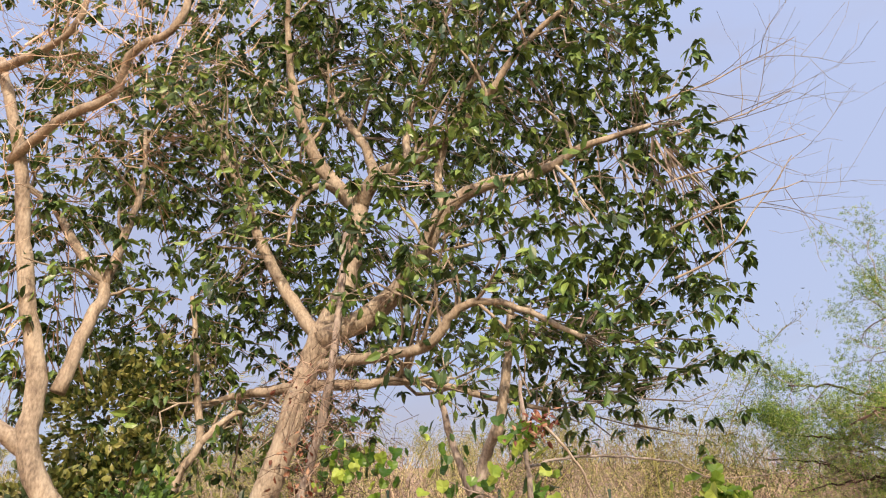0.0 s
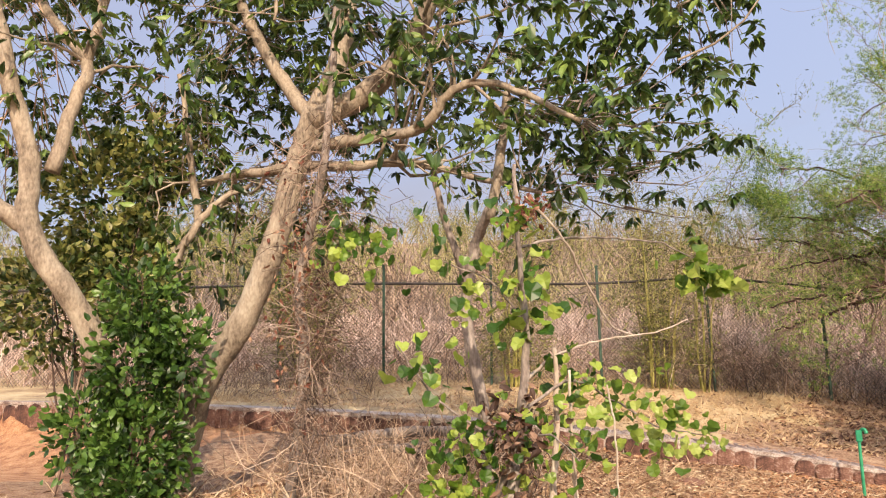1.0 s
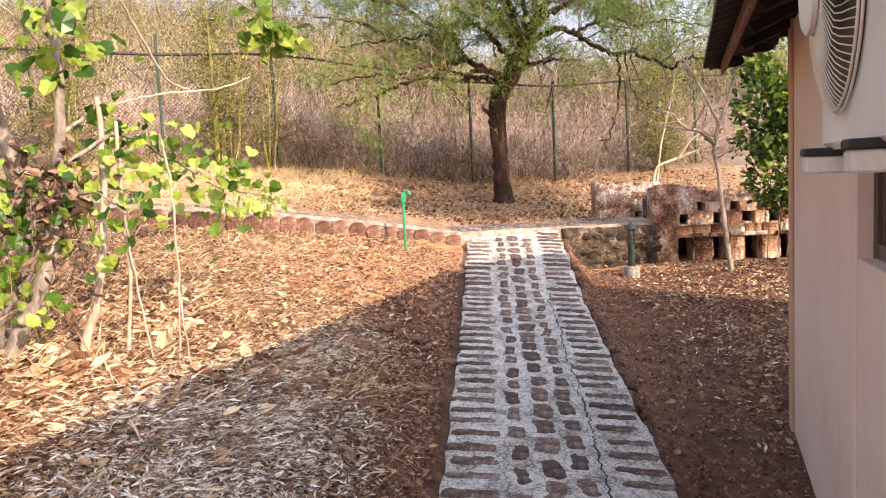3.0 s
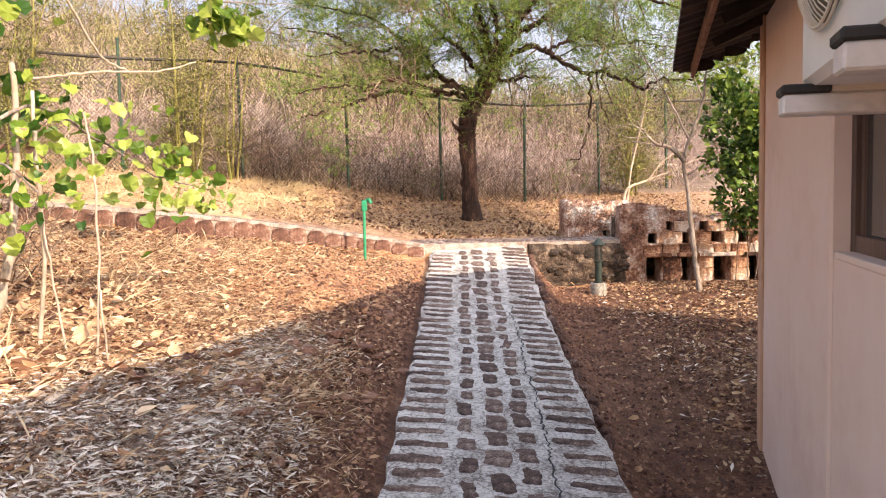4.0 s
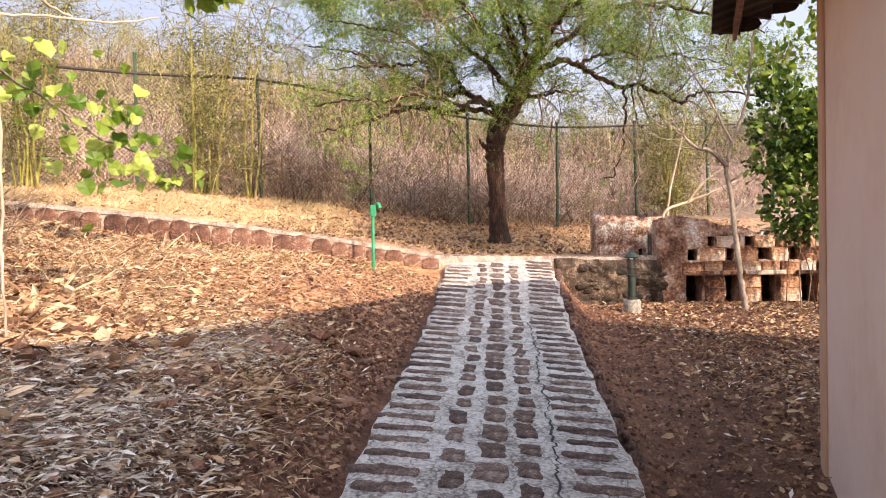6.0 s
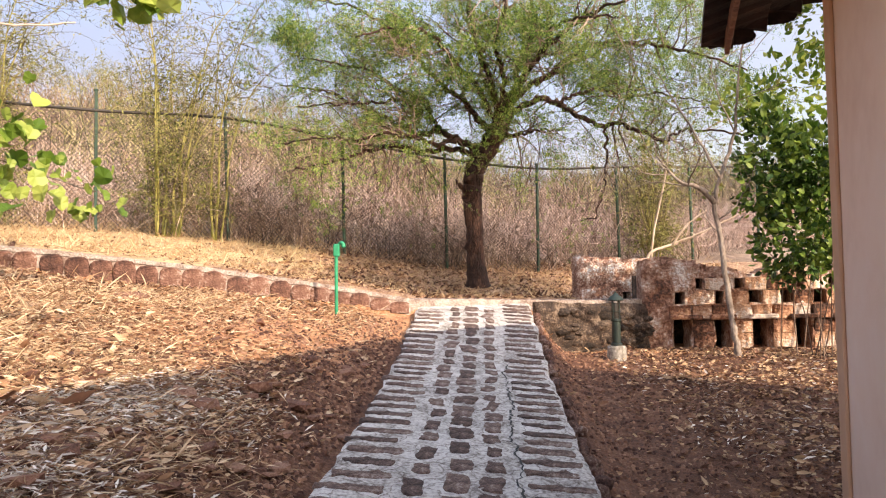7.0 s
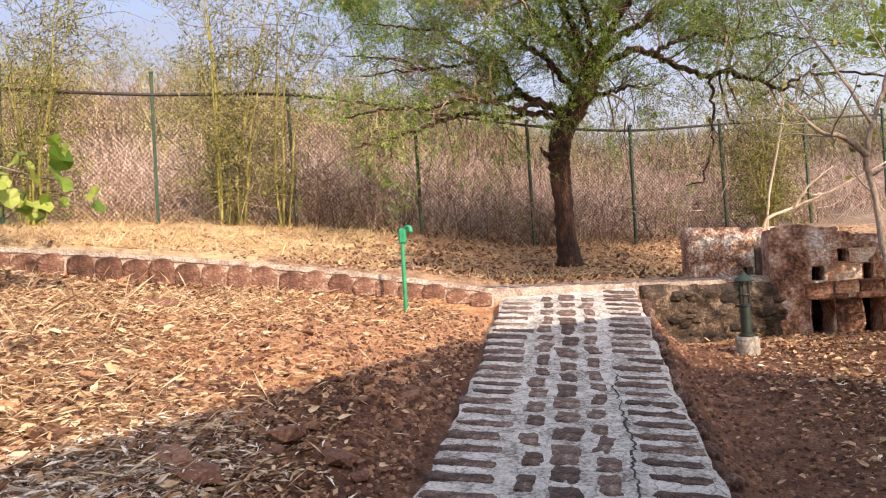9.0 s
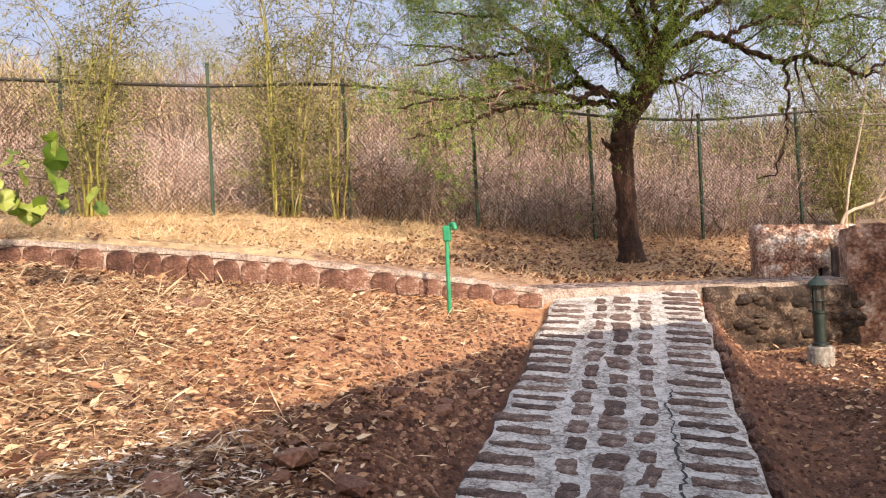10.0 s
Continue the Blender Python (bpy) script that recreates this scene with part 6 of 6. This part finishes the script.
stem_thing("vine_trunk", "reddish-brown vine trunk hung with dry creeper", [([(-5.27, 6.15, 0.3), (-5.19, 6.2, 0.96), (-5.15, 6.22, 1.69), (-5.11, 6.1, 2.33), (-4.95, 6.1, 2.93), (-4.83, 6.1, 3.5), (-4.8, 6.15, 4.26), (-4.81, 6.2, 4.9)], 0.055, 0.03)], BARK_GREY)


def dry_creeper():
    rng = np.random.default_rng(101)
    ob = tagged(empty("dry_creeper"), "tangle of dry creeper twigs and withered red leaves", "creeper")
    b = Buf()
    for k in range(850):
        z = rng.uniform(0.7, 3.6)
        wide = 0.09 + 0.24 * math.exp(-((z - 2.95) / 0.4) ** 2)
        c = np.array((-4.9 + 0.06 * (z - 2), 6.1, z)) + rng.normal(0, 1, 3) * (wide, wide, 0.15)
        e = c + rng.normal(0, 0.2, 3)
        b.tube([c, (c + e) / 2 + rng.normal(0, 0.05, 3), e + (0, 0, -0.05)], [0.0035, 0.003, 0.002], 3, cap=False)
    tagged(b.make("twig_tangle", TWIG, ob), kind="stuff")
    lf = Buf()
    at = np.array((-5.05, 6.05, 2.3)) + rng.normal(0, 1, (260, 3)) * (0.16, 0.14, 0.6)
    leaves(lf, at, rng.normal(0, 0.6, (260, 3)) + (0, 0, -0.5), rng.uniform(0.03, 0.075, 260), CURL_SHAPE, rng)
    lf.make("withered_leaves", LEAF_RED, ob)
    gl = Buf()
    at = np.array((-4.45, 6.0, 2.6)) + rng.normal(0, 1, (60, 3)) * (0.16, 0.15, 0.13)
    leaves(gl, at, rng.normal(0, 0.4, (60, 3)) + (0, -0.1, -0.8), rng.uniform(0.07, 0.13, 60), HEART_SHAPE, rng, roll=0.9)
    gl.make("green_leaves", LEAF_LIME, ob)


dry_creeper()


def stump():
    rng = np.random.default_rng(103)
    gz = yard_z(-2.74, 3.66)
    ob = tagged(empty("stump", pose(-2.74, 3.66, gz)), "broken reddish-brown trunk stump with a dark hollow top", "stump")
    n, rings = 40, []
    top = 0.70 - gz
    bm = bmesh.new()
    profile = ((0.15, -0.15, 0), (0.115, 0.0, 0), (0.098, 0.15, 0), (0.09, 0.35, 0), (0.084, top - 0.3, 0), (0.088, top - 0.2, 0), (0.098, top - 0.13, 0.3), (0.118, top - 0.07, 0.8), (0.112, top, 1), (0.085, top - 0.005, 1), (0.062, top - 0.07, 0.5), (0.045, top - 0.16, 0))
    for r, z, jag in profile:
        ring = []
        for i in range(n):
            a = 6.283 * i / n
            ridge = 0.16 * abs(noise.noise((math.cos(a) * 4.5, math.sin(a) * 4.5, z * 1.2))) + 0.10 * noise.noise((math.cos(a) * 11, math.sin(a) * 11, z * 3))
            k = 1 + 0.25 * noise.noise((math.cos(a) * 1.6, math.sin(a) * 1.6, z * 2.2)) + ridge
            tear = jag * (0.07 * noise.noise((math.cos(a) * 2.4, math.sin(a) * 2.4, 2)) + 0.05 * noise.noise((math.cos(a) * 8, math.sin(a) * 8, 5)) + 0.05 * math.cos(a - 2.4) + 0.03)
            ring.append(bm.verts.new((0.82 * r * k * math.cos(a) - 0.03 * z, 0.82 * r * k * math.sin(a), z + tear)))
        rings.append(ring)
    for a, b in zip(rings, rings[1:]):
        for i in range(n):
            bm.faces.new((a[i], a[(i + 1) % n], b[(i + 1) % n], b[i]))
    bm.faces.new(rings[-1])
    part("wood", bm, BARK_RED, ob)
    bm = bmesh.new()
    bmesh.ops.create_icosphere(bm, subdivisions=3, radius=0.062)
    for v in bm.verts:
        v.co *= 1 + 0.35 * noise.noise(v.co * 14) + 0.15 * noise.noise(v.co * 40)
        v.co = Vector((v.co.x * 1.2 + 0.06, v.co.y - 0.02, v.co.z * 0.62 + top - 0.03))
    part("burl", bm, BARK_RED, ob, "knotted dark burl")
    splinters = Buf()
    for k in range(26):
        a = rng.uniform(0, 6.283)
        z = rng.uniform(0.1, top - 0.1)
        q = np.array((0.082 * math.cos(a) - 0.03 * z, 0.082 * math.sin(a), z))
        splinters.tube([q, q * (1.08, 1.08, 1) + (0, 0, 0.1), q * (1.25, 1.25, 1) + (0, 0, rng.uniform(0.12, 0.24))], [0.008, 0.006, 0.002], 4)
    tagged(splinters.make("bark_splinter", BARK_RED, ob), kind="stuff")
    b = Buf()
    for k in range(2):
        a = (3.5, 5.1)[k]
        p, r = spline([(0.13 * math.cos(a), 0.13 * math.sin(a), top + 0.09), (0.115 * math.cos(a), 0.115 * math.sin(a), top - 0.02), (0.09 * math.cos(a + 0.3), 0.09 * math.sin(a + 0.3), top - 0.3), (0.1 * math.cos(a + 0.8), 0.1 * math.sin(a + 0.8), top - 0.6)], [0.005, 0.004, 0.003, 0.002], 5, 0.012, rng)
        b.tube(p, r, 5)
    b.make("dry_root", BARK_GREY, ob, True)
    lf = Buf()
    at = np.array((-0.03, 0.03, top)) + rng.normal(0, 1, (90, 3)) * (0.05, 0.05, 0.015)
    leaves(lf, at, rng.normal(0, 1, (90, 3)) * (1, 1, 0.3), rng.uniform(0.03, 0.07, 90), CURL_SHAPE, rng, roll=0.7)
    tagged(lf.make("fallen_leaves", LITTER, ob), kind="stuff")


BARK_RED = material("reddish_bark", [(0.035, 0.016, 0.011), (0.12, 0.058, 0.038), (0.30, 0.17, 0.115)], 8, 0.92, 1.0, 40, fine=0.7, stretch=(1, 1, 0.25), depth=0.03)
stump()

thicket("dry_brush", "dry leafless brush and creeper stalks in the yard", [(-4.7, 6.6), (-4.4, 7.2), (-4.9, 7.4), (-3.9, 6.7), (-5.3, 7.0), (-5.8, 7.6), (-5.9, 7.0), (-3.3, 6.1), (-4.3, 6.0)], 1.0, 26, TWIG_TAN, 57, 0.005, 0.7)
thicket("dry_brush", "dark brown brush in front of the terrace edge", [(-4.3, 8.3), (-5.0, 8.6), (-5.8, 8.2), (-6.4, 8.6), (-4.7, 9.0), (-5.4, 9.1), (-7.0, 8.3)], 0.95, 30, TWIG, 59, 0.006, 0.8)
thicket("dry_brush", "brown brush along the terrace edge", [(-13.0 + 0.5 * k, kerb_y(-13.0 + 0.5 * k) + 2.6 + 0.8 * (k % 3)) for k in range(7)], 1.2, 30, TWIG, 58, 0.006, 0.7)
stem_thing("log", "fallen grey branches lying along the terrace edge", [([(-7.6, 9.3, 0.75), (-6.9, 9.6, 0.85), (-6.2, 9.8, 0.9), (-5.5, 10.1, 0.85)], 0.09, 0.06), ([(-6.6, 9.3, 0.7), (-5.9, 9.6, 0.78), (-5.2, 9.7, 0.9)], 0.05, 0.03), ([(-7.2, 9.0, 0.6), (-6.5, 9.1, 0.72), (-5.8, 9.2, 0.66)], 0.06, 0.04)], BARK_GREY)

# ---- trees on the house's side ----
def right_sapling():
    rng = np.random.default_rng(111)
    ob = tagged(empty("young_tree"), "bare crooked grey young tree near the parapet", "tree")
    wood, tips = Buf(), []
    gz = yard_z(3.1, 12.92)
    main = limbs(wood, [
        ([(3.12, 12.92, gz - 0.1), (3.1, 12.92, gz + 0.1), (3.03, 12.92, 0.07), (2.95, 12.91, 0.82), (2.88, 12.9, 1.34), (3.0, 12.91, 1.78), (3.15, 12.93, 2.22), (3.22, 12.94, 2.86), (3.3, 12.9, 3.4)], 0.046, 0.010),
        ([(2.88, 12.9, 1.34), (2.7, 12.89, 1.53), (2.46, 12.86, 1.61), (2.2, 12.8, 1.9)], 0.035, 0.01),
        ([(2.95, 12.9, 1.65), (2.75, 13.0, 2.1), (2.5, 13.1, 2.6), (2.3, 13.1, 3.0)], 0.02, 0.006),
    ], rng)
    sprout(wood, tips, main, 8, 0.8, rng, {"wander": 0.2, "lift": 0.03, "kids": 3, "thick": 0.012, "up": 0.2}, 2, 0.4)
    wood.make("trunk", BARK_GREY, ob, True)
    crown = Buf()
    tip_leaves(crown, tips[::5], 3, 0.06, LEAF_SHAPE, rng, 0.03, 0.4)
    crown.make("leaves", LEAF_OLIVE, ob)


right_sapling()
clump_shrub("shrub", "tall dense green shrub beside the house", [((4.15, 12.9, 1.2), (0.65, 0.6, 0.75)), ((4.2, 12.95, 1.9), (0.6, 0.6, 0.5)), ((3.6, 12.95, 1.75), (0.42, 0.45, 0.7)), ((3.8, 12.9, 0.85), (0.4, 0.5, 0.45))], 3300, 0.105, LEAF_FRESH, LEAF_SHAPE, 23, 1, 0.008)
clump_shrub("shrub", "airy yellow-green leafy tree top beside the house", [((4.0, 13.3, 2.75), (0.75, 0.7, 0.5)), ((3.5, 13.2, 2.5), (0.45, 0.5, 0.45)), ((5.2, 13.5, 3.2), (0.9, 0.8, 0.8)), ((4.6, 13.2, 3.7), (0.8, 0.8, 0.6)), ((4.7, 13.7, 4.5), (1.0, 0.9, 0.7))], 850, 0.11, LEAF_PALE, LEAF_SHAPE, 24, 1, 0.008)
# out-of-view leaf clumps, added only to shade the bank round the acacia
clump_shrub("tree", "unseen leafy tree added behind the house to cast shade", [((6.4, 11.6, 5.3), (1.3, 0.9, 0.8)), ((5.6, 13.4, 4.7), (1.2, 1.1, 0.8)), ((5.9, 12.6, 5.2), (1.3, 1.2, 0.8)), ((4.8, 11.5, 5.0), (0.9, 0.9, 0.6)), ((5.0, 10.8, 5.6), (0.9, 0.8, 0.6)), ((7.2, 11.8, 6.0), (1.2, 1.0, 0.7)), ((4.8, 10.0, 4.9), (0.7, 0.6, 0.45)), ((5.5, 9.5, 5.8), (0.8, 0.7, 0.5)), ((3.35, 10.3, 5.1), (0.75, 0.75, 0.35)), ((4.4, 10.8, 5.0), (0.7, 0.7, 0.35)), ((5.8, 10.2, 5.1), (0.7, 0.7, 0.35)), ((3.75, 11.6, 5.3), (0.75, 0.7, 0.35)), ((5.15, 11.9, 5.2), (0.75, 0.75, 0.35)), ((3.9, 9.5, 5.2), (0.6, 0.6, 0.35)), ((5.25, 12.0, 6.3), (1.0, 0.9, 0.35)), ((6.75, 12.5, 6.3), (1.0, 0.9, 0.35)), ((4.25, 13.0, 6.3), (0.9, 0.9, 0.35)), ((7.95, 11.6, 6.3), (0.9, 0.9, 0.35)), ((5.95, 13.8, 6.4), (1.0, 0.9, 0.35)), ((7.6, 13.4, 6.4), (0.9, 0.9, 0.35))], 1500, 0.145, LEAF_OLIVE, LEAF_SHAPE, 25, 2)
stem_thing("dead_tree", "fallen white bare branches behind the parapet", [([(3.3, 19.38, 0.6), (3.43, 19.38, 1.04), (3.97, 19.52, 1.24), (4.6, 19.39, 1.5), (5.4, 19.3, 1.9)], 0.035, 0.012), ([(3.6, 20.4, 0.5), (3.66, 20.47, 0.9), (3.75, 20.49, 1.56), (4.05, 20.57, 2.85), (4.19, 20.6, 3.9)], 0.032, 0.012), ([(3.9, 19.5, 1.2), (4.2, 19.5, 1.6), (4.6, 19.5, 1.9)], 0.025, 0.01)], BARK_WHITE, "tree")

# ---- stones, litter and dry grass on the ground ----
def rock_mesh(seed):
    bm = bmesh.new()
    bmesh.ops.create_icosphere(bm, subdivisions=1, radius=0.5)
    r = np.random.default_rng(seed)
    off = Vector(r.uniform(0, 40, 3))
    for v in bm.verts:
        v.co *= 1 + 0.6 * noise.noise(v.co * 2.6 + off)
        v.co.z *= 0.5
        v.co.z = max(v.co.z, -0.12) if v.co.z < 0 else min(v.co.z, 0.17 + 0.03 * noise.noise(v.co * 5))
    me = bpy.data.meshes.new("rock")
    bm.to_mesh(me)
    bm.free()
    me.materials.append(ROCK)
    return me


rock_meshes = [rock_mesh(i) for i in range(6)]
rng = np.random.default_rng(121)
rock_spots = [(-1.42, 7.67, 0.21), (-1.54, 7.7, 0.18), (-1.6, 6.4, 0.14), (-1.5, 6.35, 0.14), (-1.45, 5.99, 0.17), (-1.62, 6.21, 0.11), (-1.37, 6.64, 0.13), (-1.31, 8.32, 0.2), (-1.03, 7.03, 0.12), (-1.14, 6.47, 0.12), (-1.51, 6.79, 0.12), (-0.99, 7.72, 0.14), (-0.72, 8.2, 0.14), (-1.57, 6.08, 0.12), (-1.19, 7.04, 0.12), (-1.28, 8.35, 0.15), (-1.05, 8.33, 0.17), (-1.25, 8.54, 0.12), (-1.47, 8.51, 0.11), (-3.04, 10.35, 0.26), (-1.22, 9.52, 0.12), (-0.96, 9.55, 0.13)]
for k in range(70):
    rock_spots.append((rng.uniform(-1.9, -0.85), rng.uniform(4.8, 10.4), rng.uniform(0.04, 0.11)))
for k in range(14):
    rock_spots.append((rng.uniform(0.95, 2.4), rng.uniform(8.2, 12.5), rng.uniform(0.04, 0.1)))
for x, y, s in rock_spots:
    ob = tagged(new("rock", rock_meshes[rng.integers(6)]), "flat reddish-brown stone lying in dry litter", "rock", "scattered stones")
    ob.matrix_basis = pose(x, y, land_z(x, y) + 0.012 + 0.04 * s, rng.normal(0, 8), rng.normal(0, 8), rng.uniform(0, 360)) @ Matrix.Diagonal((s * 1.2, s, s * rng.uniform(0.7, 1.1), 1))


HOUSE_IN = HOUSE.inverted()


def kerb_line(x):
    return np.where(x < -0.72, 12.68 + 0.37 * (x + 0.72), np.where(x < 2.3, 12.68 + 0.55 * (x + 0.72), 14.34 + 0.05 * (x - 2.3)))


def spots(n, area, density, rng):
    """Places on the ground, thinned out by the given density, clear of the walkway, the terrace path and the house."""
    (x0, x1), (y0, y1) = area
    got = np.zeros((0, 2))
    inv = np.array(HOUSE_IN)
    while len(got) < n:
        x, y = rng.uniform(x0, x1, 2 * n), rng.uniform(y0, y1, 2 * n)
        d = y - kerb_line(x)
        hx, hy = inv[0, 0] * x + inv[0, 1] * y + inv[0, 3], inv[1, 0] * x + inv[1, 1] * y + inv[1, 3]
        ok = ~((x > -0.70) & (x < 0.76) & (y < 14.2) & (rng.uniform(size=2 * n) > 0.02)) & ~((d > -0.06) & (d < 1.5)) & ~((hx > -0.02) & (hx < 5.4) & (hy > -9.1) & (hy < 0.02))
        x, y = x[ok], y[ok]
        if density is not None:
            keep = rng.uniform(size=len(x)) < np.array([density(p, q) for p, q in zip(x.tolist(), y.tolist())])
            x, y = x[keep], y[keep]
        got = np.concatenate([got, np.stack([x, y], axis=1)])
    return got[:n, 0], got[:n, 1]


def scatter(name, label, n, area, size, shape, mat, seed, lift=0.01, flat=0.25, aspect=1.0, density=None):
    rng = np.random.default_rng(seed)
    x, y = spots(n, area, density, rng)
    at = np.stack([x, y, ground_at(x, y) + lift + np.abs(rng.normal(0, 0.012, n))], axis=1)
    a = rng.uniform(0, 6.283, n)
    b = Buf()
    leaves(b, at, np.stack([np.cos(a), np.sin(a), rng.normal(0, flat, n)], axis=1), size * np.clip(np.exp(rng.normal(-0.1, 0.42, n)), 0.4, 2.2), shape, rng, roll=0.9, aspect=aspect)
    return tagged(b.make(name, mat), label, "leaf litter", kind="stuff")


def patch(x, y, s=0.9, o=0.0):
    return 0.5 + 0.9 * noise.noise((x * s + o, y * s, 4.2 + o))


def bare_earth(x, y):
    near_pipe = math.exp(-(((x + 1.5) / 1.15) ** 2 + ((y - 10.3) / 1.9) ** 2))
    strip = smooth_step(-1.25, -0.9, x) if x < 0 else 1 - smooth_step(1.0, 1.6, x)
    return max(0.05, 1 - near_pipe - 0.8 * strip)


scatter("leaf_litter", "curled brown dry leaves over the yard", 50000, ((-7.0, -0.76), (3.2, 12.4)), 0.036, CURL_SHAPE, LITTER, 131, density=lambda x, y: bare_earth(x, y) * (0.35 + 0.65 * patch(x, y, 1.6, 6)))
scatter("leaf_litter", "crumbled reddish-brown leaf fragments over the yard", 40000, ((-6, -0.78), (3.6, 12.3)), 0.03, SLIM_SHAPE, LITTER_BROWN, 140, 0.008, 0.35, 2.2, density=lambda x, y: (0.22 + 0.78 * bare_earth(x, y)) * (0.4 + 0.6 * patch(x, y, 1.1, 9)))
scatter("leaf_litter", "greyish narrow dry leaves by the walkway", 34000, ((-2.7, -0.78), (3.5, 8.7)), 0.047, SLIM_SHAPE, LITTER_GREY, 132, 0.02, density=lambda x, y: patch(x, y, 0.8, 3) * (1 - smooth_step(-1.7, -0.85, x)) * (1 - smooth_step(6.8, 8.6, y)) * smooth_step(-0.25, 0.35, x + 2.4 - 0.19 * (y - 4.4)), aspect=0.75)
scatter("leaf_litter", "brown dry leaves on the shaded side", 13000, ((0.78, 5.0), (5.5, 14.2)), 0.043, CURL_SHAPE, LITTER_BROWN, 133, density=lambda x, y: 0.06 + 0.94 * smooth_step(1.1, 2.6, x))
scatter("leaf_litter", "pale dry leaves on the shaded side", 2500, ((1.3, 5.0), (6.5, 12.6)), 0.05, SLIM_SHAPE, LITTER_GREY, 134, density=lambda x, y: smooth_step(1.3, 2.4, x) * patch(x, y))
scatter("dry_straw", "fine dry straw and stalks over the yard", 42000, ((-6.5, -0.8), (4, 12.4)), 0.085, BLADE_SHAPE, STRAW_YARD, 135, 0.014, 0.4, 0.3, density=lambda x, y: max(0.12, patch(x, y, 0.6, 8)) * bare_earth(x, y))
scatter("dry_grass", "short straw-coloured dry grass on the terrace bank", 42000, ((-13, 6.5), (9.5, 24.5)), 0.12, BLADE_SHAPE, STRAW, 136, 0.0, 0.9, 1.6, density=lambda x, y: (1.0 if y > kerb_y(x) + 1.45 else 0.0) * max(0.2, patch(x, y, 0.5, 1)) * (1 - 0.8 * smooth_step(-3.8, -1.8, x)))
scatter("leaf_litter", "dry brown leaves over the terrace bank", 20000, ((-9, 6), (12, 23.5)), 0.06, CURL_SHAPE, LITTER_BROWN, 137, 0.0, 0.4, density=lambda x, y: (1.0 if y > kerb_y(x) + 1.45 else 0.0) * (0.15 + 0.85 * smooth_step(-4.2, -2.0, x)))
scatter("dry_straw", "dry grass stalks among the fallen leaves", 5000, ((-8, -1.4), (4.5, 12)), 0.15, BLADE_SHAPE, STRAW_YARD, 138, 0.0, 1.0, 0.28, density=lambda x, y: patch(x, y, 0.7, 5) * smooth_step(1.2, 3.5, -x))


scatter("leaf_litter", "large curled tan leaves round the saplings", 5500, ((-7, -1.3), (3.4, 10.0)), 0.075, CURL_SHAPE, LITTER, 139, 0.012, 0.3, 1.15, density=lambda x, y: smooth_step(1.4, 2.4, -x) * max(0.1, patch(x, y, 0.8, 2)) * (1 - smooth_step(6.0, 9.0, y)))


def gravel(name, label, n, area, size, seed, density=None):
    """Small chips of red stone, each a squat uneven pyramid, in one sheet."""
    rng = np.random.default_rng(seed)
    b = Buf()
    x, y = spots(n, area, density, rng)
    z = ground_at(x, y)
    s = size * rng.uniform(0.4, 1.5, n) ** 1.3
    ang = rng.uniform(0, 6.283, (n, 1)) + np.arange(5) * 1.257
    rad = s[:, None] * rng.uniform(0.6, 1.1, (n, 5))
    ring = np.stack([x[:, None] + rad * np.cos(ang), y[:, None] + rad * np.sin(ang), np.repeat(z[:, None] - 0.002, 5, axis=1)], axis=2)
    mid = np.stack([x, y, z], axis=1)[:, None, :]
    top = mid + (ring - mid) * 0.6
    top[:, :, 2] = (z + s * rng.uniform(0.35, 0.8, n))[:, None] + s[:, None] * rng.normal(0, 0.12, (n, 5))
    start = np.arange(n)[:, None, None] * 10
    b.v.append(np.concatenate([ring, top], axis=1).reshape(-1, 3))
    b.f.append((np.array([(k, (k + 1) % 5, 5 + (k + 1) % 5, 5 + k) for k in range(5)])[None] + start).reshape(-1, 4))
    b.f.append((np.array([(5, 6, 7, 8, 9)])[None] + start).reshape(-1, 5))
    b.n = n * 10
    return tagged(b.make(name, CHIP), label, "gravel", kind="stuff")


CHIP = material("stone_chips", [(0.07, 0.028, 0.018), (0.16, 0.072, 0.043), (0.31, 0.17, 0.11)], 3, 0.9, 0, island=0.8)
gravel("gravel", "small red-brown stone chips beside the walkway", 6500, ((-2.2, -0.74), (4.2, 12.2)), 0.016, 151, lambda x, y: 0.35 + 0.65 * smooth_step(-1.6, -0.9, x))
gravel("gravel", "small red-brown stone chips on the shaded side", 5000, ((0.74, 2.6), (5.0, 13.6)), 0.015, 152)
